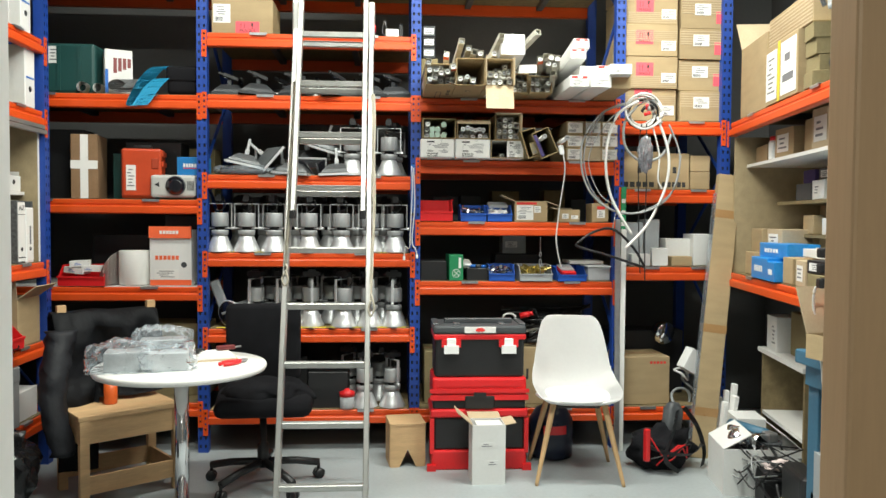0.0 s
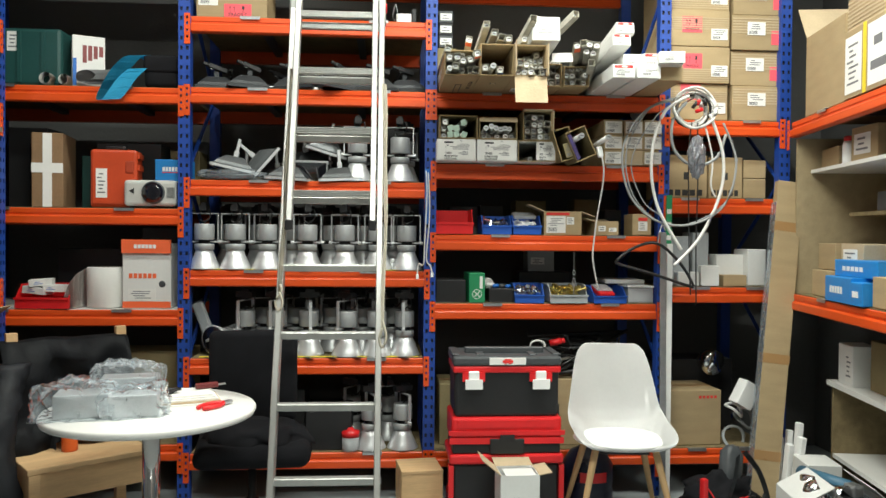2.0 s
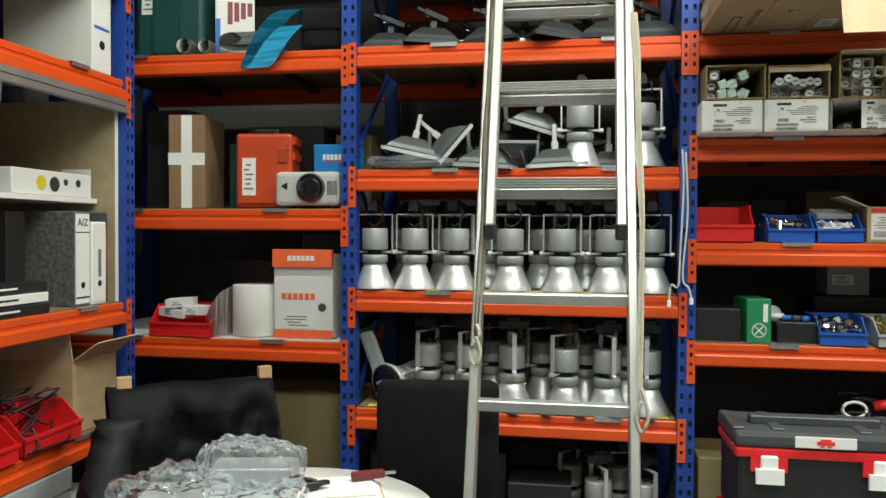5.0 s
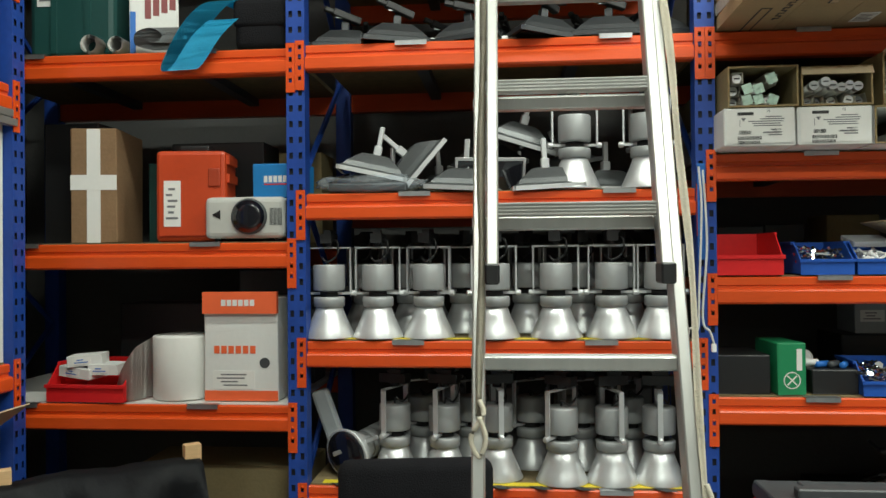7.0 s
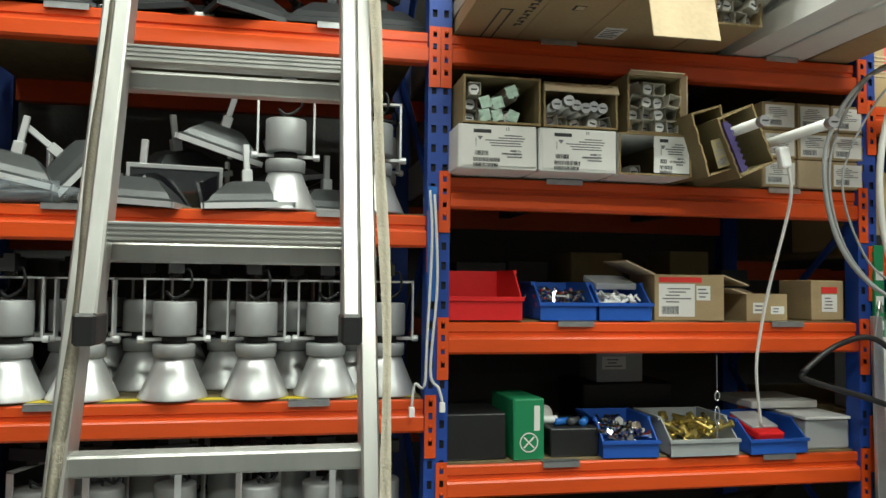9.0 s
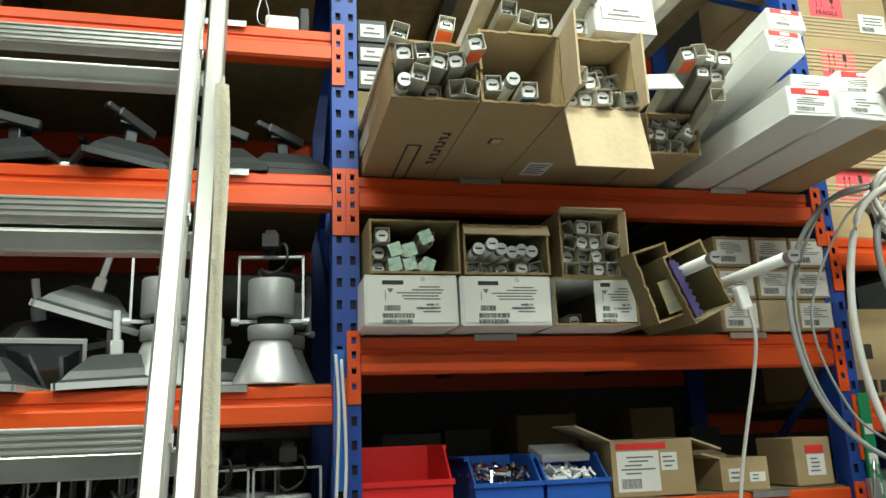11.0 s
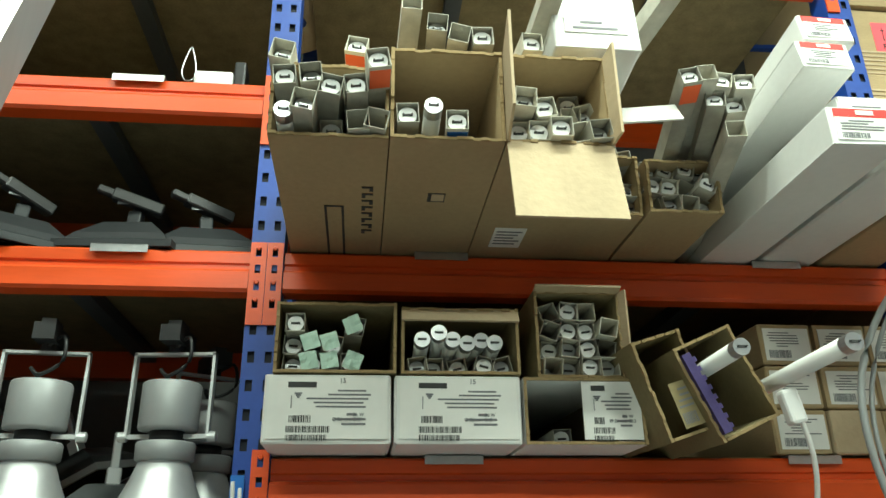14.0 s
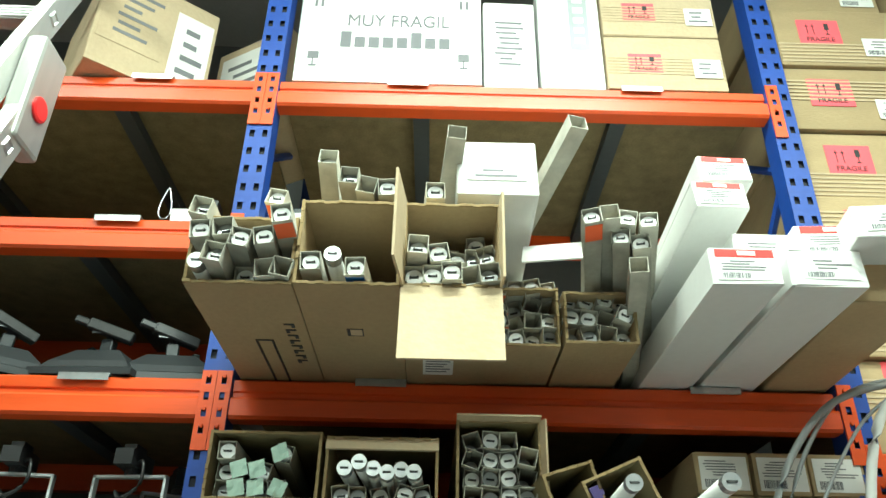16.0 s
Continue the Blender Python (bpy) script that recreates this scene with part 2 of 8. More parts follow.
def prism(bm, outline, depth, m=None):
    """Extrude an outline [(x, z), ...] along y from 0 to depth."""
    a = [bm.verts.new(Vector((x, 0, z)) if m is None else m @ Vector((x, 0, z))) for x, z in outline]
    b = [bm.verts.new(Vector((x, depth, z)) if m is None else m @ Vector((x, depth, z))) for x, z in outline]
    n = len(outline)
    bm.faces.new(a)
    bm.faces.new(list(reversed(b)))
    for i in range(n):
        bm.faces.new((a[i], b[i], b[(i + 1) % n], a[(i + 1) % n]))


def bevelled(bm, w, seg=2):
    bmesh.ops.bevel(bm, geom=bm.edges[:], offset=w, segments=seg, profile=0.5, affect="EDGES", clamp_overlap=True)
    return bm


def part(name, bm, material, parent=None, label="", smooth=False):
    """Link a bmesh as one mesh object, under a thing or a part."""
    bmesh.ops.recalc_face_normals(bm, faces=bm.faces[:])
    me = bpy.data.meshes.new(name)
    bm.to_mesh(me)
    bm.free()
    me.materials.append(material)
    if smooth:
        for p in me.polygons:
            p.use_smooth = True
    ob = new(name, me)
    if parent:
        ob.parent = parent
    if label:
        ob["label"] = label
    return ob


def shared(name, me, parent, m=None):
    ob = new(name, me)
    ob.parent = parent
    if m is not None:
        ob.matrix_basis = m
    return ob


def thing(name, label, category, m=None, group="", kind=""):
    ob = new(name)
    ob.empty_display_size = 0.1
    if m is not None:
        ob.matrix_basis = m
    return tagged(ob, label, category, group, kind)


def B():
    return bmesh.new()


def bx(*a, bevel=0.0, seg=2):
    bm = B()
    box(bm, *a)
    if bevel:
        bevelled(bm, bevel, seg)
    return bm


def words(text, size, material, parent, m, name="lettering", squeeze=1.0, depth=0.0006):
    cu = bpy.data.curves.new(name, "FONT")
    cu.body, cu.size, cu.extrude = text, size, depth
    cu.align_x, cu.align_y = "CENTER", "CENTER"
    tmp = new(name, cu)
    me = bpy.data.meshes.new_from_object(tmp.evaluated_get(bpy.context.evaluated_depsgraph_get()))
    bpy.data.objects.remove(tmp)
    me.name = name
    me.materials.clear()
    me.materials.append(material)
    ob = new(name, me)
    ob.parent = parent
    ob.matrix_basis = m @ Matrix.Diagonal((squeeze, 1, 1, 1))
    return ob


def surface(name, bm, material, label, category):
    ob = part(name, bm, material)
    return tagged(ob, label, category, kind="structure")


# ---- the room ----
FRONT, BACK = 4.90, 5.66
surface("floor", bx(-3.2, 3.8, -1.6, 5.95, -0.1, 0.0), FLOORM, "grey painted concrete floor with scuffs", "floor")
surface("wall_back", bx(-2.7, 3.3, 5.85, 6.0, 0.0, 3.9), WALLPAINT, "plain grey wall behind the racks, darkened for shade", "wall")
surface("wall_left", bx(-2.6, -2.45, 0.98, 5.85, 0.0, 3.9), WALLPAINT, "plain side wall in the same darkened grey", "wall")
surface("wall_right", bx(3.0, 3.15, 0.98, 5.85, 0.0, 3.9), WALLPAINT, "plain side wall in the same darkened grey", "wall")
bm = B()
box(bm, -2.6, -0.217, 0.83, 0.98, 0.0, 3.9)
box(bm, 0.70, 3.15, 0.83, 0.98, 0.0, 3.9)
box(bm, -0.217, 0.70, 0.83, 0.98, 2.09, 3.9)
surface("wall_front", bm, WALLPAINT, "plain wall with the doorway, in the same darkened grey", "wall")
bm = B()
box(bm, -1.0, -0.85, -1.5, 0.83, 0.0, 2.6)
box(bm, 1.45, 1.6, -1.5, 0.83, 0.0, 2.6)
box(bm, -1.0, 1.6, -1.6, -1.5, 0.0, 2.6)
surface("wall_corridor", bm, WALLPAINT, "plain painted corridor walls before the doorway", "wall")
surface("ceiling", bx(-2.7, 3.3, 0.83, 6.0, 3.9, 4.0), CEILM, "plain pale ceiling of the store room", "ceiling")
surface("ceiling_corridor", bx(-1.0, 1.6, -1.6, 0.83, 2.6, 2.7), CEILM, "plain pale corridor ceiling", "ceiling")


# ---- doorway ----
door_frame = thing("door_frame", "white painted door frame of the store room", "door frame", kind="structure")
part("jamb", bx(-0.217, -0.177, 0.80, 0.99, 0.0, 2.05, bevel=0.004), WHITEPAINT, door_frame)
part("jamb", bx(0.66, 0.70, 0.80, 0.99, 0.0, 2.05, bevel=0.004), WHITEPAINT, door_frame)
part("head", bx(-0.217, 0.70, 0.80, 0.99, 2.05, 2.09, bevel=0.004), WHITEPAINT, door_frame)
door_leaf = thing("sliding_door", "half-open beech veneer sliding door beside the doorway", "door", kind="structure")
part("leaf", bx(0.528, 1.41, 0.755, 0.793, 0.01, 2.06, bevel=0.003), DOORWOOD, door_leaf)
bm = B()
box(bm, -0.25, 1.42, 0.76, 0.80, 2.065, 2.10)
part("top_rail", bm, STEEL, door_leaf)

# ---- ceiling lamps ----
first = None
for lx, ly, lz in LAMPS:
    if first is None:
        lum = thing("ceiling_light", "unseen white fluorescent batten light under the ceiling", "ceiling light", pose(lx, ly, lz + 0.02), "ceiling lights")
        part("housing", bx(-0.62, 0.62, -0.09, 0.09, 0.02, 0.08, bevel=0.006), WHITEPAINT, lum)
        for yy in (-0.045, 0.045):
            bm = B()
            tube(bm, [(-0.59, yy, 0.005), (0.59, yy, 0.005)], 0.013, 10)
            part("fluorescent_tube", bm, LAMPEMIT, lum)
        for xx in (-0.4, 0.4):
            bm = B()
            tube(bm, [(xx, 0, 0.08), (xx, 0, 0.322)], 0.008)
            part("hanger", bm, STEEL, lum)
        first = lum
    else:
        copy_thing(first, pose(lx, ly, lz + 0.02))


# ---- racks ----
PW = 0.06


def upright_mesh(height, name="upright"):
    """A punched steel post: front sheet with two rows of holes, folded sides, dark inside."""
    bm = B()
    w = PW / 2
    cols = [-w, -0.021, -0.009, 0.009, 0.021, w]
    z = 0.0
    rows = [(0.0, False)]
    k = 0
    while z < height - 0.05:
        rows.append((z + 0.030, True))
        rows.append((z + 0.050, False))
        z += 0.05
    rows.append((height, False))
    grid = {}
    for i, (zz, _) in enumerate(rows):
        for j, x in enumerate(cols):
            grid[i, j] = bm.verts.new((x, 0, zz))
    for i in range(len(rows) - 1):
        for j in range(5):
            if rows[i][1] and j in (1, 3):
                continue
            bm.faces.new((grid[i, j], grid[i, j + 1], grid[i + 1, j + 1], grid[i + 1, j]))
    for s in (-w, w):
        a = [bm.verts.new((s, 0, 0)), bm.verts.new((s, 0.055, 0)), bm.verts.new((s, 0.055, height)), bm.verts.new((s, 0, height))]
        bm.faces.new(a)
    a = [bm.verts.new((-w, 0.055, 0)), bm.verts.new((w, 0.055, 0)), bm.verts.new((w, 0.055, height)), bm.verts.new((-w, 0.055, height))]
    bm.faces.new(a)
    me = bpy.data.meshes.new(name)
    bm.to_mesh(me)
    bm.free()
    me.materials.append(BLUE)
    return me


UPRIGHT = upright_mesh(3.35)
# Dark core added inside each hollow post, so its holes read as shaded.
LINER = bpy.data.meshes.new("hole_shade_core")
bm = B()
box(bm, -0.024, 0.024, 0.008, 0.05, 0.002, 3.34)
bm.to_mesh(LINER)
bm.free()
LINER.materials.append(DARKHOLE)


def beam_bm(length, h=0.082):
    """A stepped box beam along x from 0 to length, its face at y = 0, top at z = 0."""
    prof = [(0.006, -h), (0.0, -h + 0.006), (0.0, -0.044), (0.004, -0.039), (0.015, -0.036), (0.015, -0.027), (0.011, -0.024), (0.011, -0.004), (0.015, 0.0), (0.022, 0.0), (0.022, -0.012), (0.042, -0.012), (0.042, -h)]
    bm = B()
    a = [bm.verts.new((0, y, z)) for y, z in prof]
    b = [bm.verts.new((length, y, z)) for y, z in prof]
    n = len(prof)
    bm.faces.new(a)
    bm.faces.new(list(reversed(b)))
    for i in range(n):
        bm.faces.new((a[i], b[i], b[(i + 1) % n], a[(i + 1) % n]))
    return bm


def plate_mesh():
    """The slotted end plate of a beam, 29 mm wide, with its hook slots and rivets."""
    bm = B()
    w, h = 0.0145, 0.157
    cols = [-w, -0.005, 0.005, w]
    rows = [0.012 - h]
    for zc in (0.118, 0.085, 0.052, 0.020):
        rows += [0.012 - zc - 0.008, 0.012 - zc + 0.008]
    rows.append(0.012)
    g = {}
    for i, z in enumerate(rows):
        for j, x in enumerate(cols):
            g[i, j] = bm.verts.new((x, -0.004, z))
    for i in range(len(rows) - 1):
        for j in range(3):
            if i % 2 == 1 and j == 1:
                continue
            bm.faces.new((g[i, j], g[i, j + 1], g[i + 1, j + 1], g[i + 1, j]))
    for s in (-w, w):
        bm.faces.new([bm.verts.new(p) for p in ((s, -0.004, 0.012 - h), (s, 0.0, 0.012 - h), (s, 0.0, 0.012), (s, -0.004, 0.012))])
    for z in (0.012 - h, 0.012):
        bm.faces.new([bm.verts.new(p) for p in ((-w, -0.004, z), (w, -0.004, z), (w, 0, z), (-w, 0, z))])
    for zc in (0.0, -0.066, -0.099):
        lathe(bm, [(0.0045, 0), (0.003, 0.003)], 8, Matrix.Translation((0.0, -0.004, zc)) @ pose(0, 0, 0, 90))
    me = bpy.data.meshes.new("end_plate")
    bmesh.ops.recalc_face_normals(bm, faces=bm.faces[:])
    bm.to_mesh(me)
    bm.free()
    me.materials.append(ORANGE)
    return me


PLATE = plate_mesh()
CLIPBM = B()
box(CLIPBM, -0.05, 0.05, -0.002, 0.03, 0.001, 0.003)
box(CLIPBM, -0.05, 0.05, -0.002, 0.0, -0.012, 0.003)
CLIPME = bpy.data.meshes.new("beam_clip")
CLIPBM.to_mesh(CLIPME)
CLIPBM.free()
CLIPME.materials.append(STEEL)


def rack_bay(label, length, levels, depth, m, posts=(True, True), boards=None, height=3.35, clips=True, joists=True):
    """One bay: posts at x = 0 and x = length (centres), front face at y = 0, depth along +y."""
    rack = thing("storage_rack", label, "storage rack", m, "storage racks")
    for on, x in zip(posts, (0.0, length)):
        if not on:
            continue
        for y, turn in ((0.0, 0), (depth, 180)):
            mm = pose(x, y, 0, 0, 0, turn)
            mm = mm @ Matrix.Diagonal((1, 1, height / 3.35, 1))
            up = shared("upright", UPRIGHT, rack, mm)
            shared("hole_shade_core", LINER, up)
        n = 6
        for i in range(n):
            z0, z1 = 0.2 + i * 0.5, 0.7 + i * 0.5
            if z1 > height:
                break
            y0, y1 = (0.05, depth - 0.05) if i % 2 else (depth - 0.05, 0.05)
            bm = B()
            tube(bm, [(x, y0, z0), (x, y1, z1)], 0.011, 6)
            part("brace", bm, BLUE, rack)
    bl = length - PW - 0.002
    for i, z in enumerate(levels):
        for y, turn in ((-0.001, 0), (depth + 0.001, 180)):
            bm = beam_bm(bl)
            x0 = PW / 2 + 0.001
            mm = pose(x0, y, z) if turn == 0 else pose(x0 + bl, y, z, 0, 0, 180)
            be = part("beam", bm, ORANGE, rack)
            be.matrix_basis = mm
            if turn == 0:
                shared("end_plate", PLATE, be, pose(-0.016, 0, 0))
                shared("end_plate", PLATE, be, pose(bl + 0.016, 0, 0))
                if clips:
                    for cx in (0.26, 0.78):
                        shared("beam_clip", CLIPME, be, pose(bl * cx + random.uniform(-0.04, 0.04), 0.003, 0.001))
        mat_b = (boards or {}).get(i, CHIP)
        part("shelf_board", bx(0.033, length - 0.033, 0.026, depth - 0.026, z - 0.011, z + 0.004), mat_b, rack)
        if joists:
            for jx in (0.3, 0.72):
                bm = B()
                box(bm, bl * jx, bl * jx + 0.04, 0.045, depth - 0.045, z - 0.042, z - 0.0125)
                part("deck_support", bm, DARKGREY, rack)
    return rack


DEPTH = BACK - FRONT
rack_bay("orange and blue steel rack with tools and boxes", 1.25, [0.30, 0.997, 1.516, 2.135, 2.91], DEPTH, pose(-2.18, FRONT, 0), (True, True), {1: WHITEBOARD})
rack_bay("orange and blue steel rack full of silver lamps", 1.265, [0.25, 0.745, 1.202, 1.668, 2.142, 2.505, 2.91], DEPTH, pose(-0.93, FRONT, 0), (False, True))
rack_bay("orange and blue steel rack with tube cartons and bins", 1.25, [0.25, 1.033, 1.397, 1.770, 2.142, 2.91], DEPTH, pose(0.335, FRONT, 0), (False, True))
rack_bay("narrow orange and blue rack in the corner", 0.667, [0.25, 1.124, 1.604, 2.024], DEPTH, pose(1.585, FRONT, 0), (False, True))
rack_bay("orange and blue rack with office binders along the side wall", 1.25, [0.30, 0.71, 1.155, 2.0, 2.40], 0.6, pose(-1.752, 4.745 - 1.25, 0, 0, 0, 90), (True, True))
RIGHT = pose(2.252, 4.87, 0, 0, 0, -98.9)
rack_bay("orange and blue rack with small parts along the side wall", 1.76, [1.10, 2.01], 0.58, RIGHT, (False, True))


# ---- ladder ----
def rung_bm(half, y, z, hy, hz, ridges_up):
    """A rung along x with four tread ridges, on its top or on its front."""
    comb = []
    for k in range(4):
        c = -0.0105 + 0.007 * k
        comb += [(c - 0.002, 0.0), (c - 0.0012, 0.0025), (c + 0.0012, 0.0025), (c + 0.002, 0.0)]
    if ridges_up:
        outline = [(-hy, hz - 0.003), (-hy + 0.003, hz)] + [(p, hz + q) for p, q in comb] + [(hy - 0.003, hz), (hy, hz - 0.003), (hy, -hz + 0.003), (hy - 0.003, -hz), (-hy + 0.003, -hz), (-hy, -hz + 0.003)]
    else:
        outline = [(-hy + 0.003, -hz), (-hy, -hz + 0.002)] + [(-hy - q, p) for p, q in comb] + [(-hy, hz - 0.002), (-hy + 0.003, hz), (hy - 0.003, hz), (hy, hz - 0.003), (hy, -hz + 0.003), (hy - 0.003, -hz)]
    bm = B()
    ends = [[bm.verts.new((x, y + p, z + q)) for p, q in outline] for x in (-half, half)]
    bm.faces.new(ends[0])
    bm.faces.new(list(reversed(ends[1])))
    n = len(outline)
    for i in range(n):
        bm.faces.new((ends[0][i], ends[1][i], ends[1][(i + 1) % n], ends[0][(i + 1) % n]))
    return bm


def ladder():
    lad = thing("ladder", "two-section aluminium ladder leaning up against the rack", "ladder", pose(-0.121, 3.648, 0.0))
    slope, side = 0.33, 0.0

    def at(z, x, off=0.0):
        return (x + side * z, slope * z + off, z)

    def rail(x, z0, z1, off, w, d, name, lab=""):
        bm = B()
        pts = []
        for z in (z0, z1):
            c = Vector(at(z, x, off))
            pts.append([bm.verts.new(c + Vector(p)) for p in ((-w, -d, 0), (w, -d, 0), (w, d, 0), (-w, d, 0))])
        a, b = pts
        bm.faces.new(list(reversed(a)))
        bm.faces.new(b)
        for i in range(4):
            bm.faces.new((a[i], a[(i + 1) % 4], b[(i + 1) % 4], b[i]))
        bevelled(bm, 0.003, 1)
        return part(name, bm, ALU, lad, lab)

    for x in (-0.200, 0.200):
        r = rail(x, 0.02, 2.42, 0.0, 0.0125, 0.032, "rail")
        bm = B()
        c = Vector(at(2.46, x))
        box(bm, c.x - 0.018, c.x + 0.018, c.y - 0.045, c.y + 0.04, 2.36, 2.57)
        bevelled(bm, 0.008)
        cap = part("rail_cap", bm, ALU, r, "grey cast rail cap")
        if x > 0:
            bm = B()
            lathe(bm, [(0.022, 0.0), (0.022, 0.004), (0.018, 0.006)], 20, Matrix.Translation((c.x + 0.018, c.y - 0.004, 2.44)) @ pose(0, 0, 0, 0, 90))
            part("red_button", bm, RED, r, "round red plastic badge")
        bm = B()
        c = Vector(at(0.01, x))
        box(bm, c.x - 0.018, c.x + 0.018, c.y - 0.04, c.y + 0.04, 0.0, 0.05)
        part("rubber_foot", bm, BLACK, r)
    for x in (-0.171, 0.171):
        r = rail(x, 1.445, 3.85, -0.058, 0.012, 0.027, "fly_rail")
        bm = B()
        c = Vector(at(1.43, x, -0.058))
        box(bm, c.x - 0.0145, c.x + 0.0145, c.y - 0.034, c.y + 0.034, 1.410, 1.452)
        bevelled(bm, 0.004, 1)
        part("rubber_foot", bm, BLACK, r)
    for z in (0.19, 0.454, 0.718, 0.986, 1.253, 1.535, 1.806, 2.077, 2.34):
        y = at(z, 0)[1]
        part("rung", rung_bm(0.188, y, z, 0.016, 0.014, True), ALU, lad)
        for sx in (-1, 1):
            rung_end(lad, sx * 0.2126, y, z, sx)
    for z in (1.562, 1.835, 2.108, 2.381, 2.654, 2.927, 3.20, 3.473, 3.746):
        y = at(z, 0, -0.058)[1]
        part("rung", rung_bm(0.159, y, z, 0.017, 0.014, False), ALU, lad)
        for sx in (-1, 1):
            rung_end(lad, sx * 0.1831, y, z, sx)
    # canvas straps tied along the rails
    for sx, zt, zb in ((1, 2.06, 1.02), (-1, 2.12, 1.16)):
        bm = B()
        n = 22
        prev = None
        for i in range(n + 1):
            u = i / n
            z = zt + (zb - zt) * u
            sag = math.sin(u * 3.14)
            y = slope * z - 0.0375 - 0.004 * abs(math.sin(u * 9))
            xc = 0.214 + 0.010 * sag + 0.002 * math.sin(13 * u) if sx > 0 else -0.191 - 0.006 * u + 0.002 * math.sin(11 * u)
            hw = 0.0095 - 0.003 * u + 0.0012 * math.sin(17 * u)
            q = [bm.verts.new((xc - hw, y - 0.001, z)), bm.verts.new((xc, y - 0.004, z)), bm.verts.new((xc + hw, y + 0.004, z))]
            if prev:
                bm.faces.new((prev[0], prev[1], q[1], q[0]))
                bm.faces.new((prev[1], prev[2], q[2], q[1]))
            prev = q
        bmesh.ops.solidify(bm, geom=bm.faces[:], thickness=0.0018)
        part("strap", bm, STRAP, lad, "beige canvas strap", True)
        bm = B()
        yy = slope * zb - 0.042
        xs = 0.215 if sx > 0 else -0.197
        tube(bm, smooth_path([(xs, yy, zb + 0.03), (xs + 0.008, yy - 0.008, zb + 0.005), (xs + 0.016 * sx, yy - 0.012, zb - 0.04), (xs, yy - 0.014, zb - 0.075), (xs - 0.012 * sx, yy - 0.012, zb - 0.04), (xs, yy - 0.012, zb)]), 0.005)
        part("rope_loop", bm, STRAP, lad, "", True)
    return lad


def rung_end(lad, x, y, z, sx):
    """The flared square end of a rung, on the outside of the rail."""
    bm = B()
    for r0, r1, d0, d1 in ((0.017, 0.013, 0.0, 0.003),):
        a = [bm.verts.new((x, y + r0 * math.cos(k * math.pi / 2 + 0.4), z + r0 * math.sin(k * math.pi / 2 + 0.4))) for k in range(4)]
        b = [bm.verts.new((x + sx * d1, y + r1 * math.cos(k * math.pi / 2 + 0.4), z + r1 * math.sin(k * math.pi / 2 + 0.4))) for k in range(4)]
        c = [bm.verts.new((x + sx * 0.0004, y + 0.010 * math.cos(k * math.pi / 2 + 0.4), z + 0.010 * math.sin(k * math.pi / 2 + 0.4))) for k in range(4)]
        for k in range(4):
            j = (k + 1) % 4
            bm.faces.new((a[k], a[j], b[j], b[k]))
            bm.faces.new((b[k], b[j], c[j], c[k]))
        bm.faces.new(c)
    part("rung_end", bm, STEEL, lad)


ladder()


# ---- table ----
def round_table():
    t = thing("round_table", "white round bistro table on a chrome column", "table", pose(-0.757, 3.775, 0))
    bm = B()
    lathe(bm, [(0.33, 0.715), (0.373, 0.718), (0.378, 0.728), (0.378, 0.738), (0.372, 0.745), (0.10, 0.746)], 48)
    part("tabletop", bm, WHITEBOARD, t, "white laminate top", True)
    bm = B()
    lathe(bm, [(0.032, 0.012), (0.032, 0.716)], 24)
    part("column", bm, CHROME, t, "chrome column", True)
    bm = B()
    lathe(bm, [(0.22, 0.0), (0.225, 0.006), (0.20, 0.014), (0.05, 0.030), (0.036, 0.04)], 36)
    part("base", bm, CHROME, t, "chrome disc base", True)
    return t


round_table()


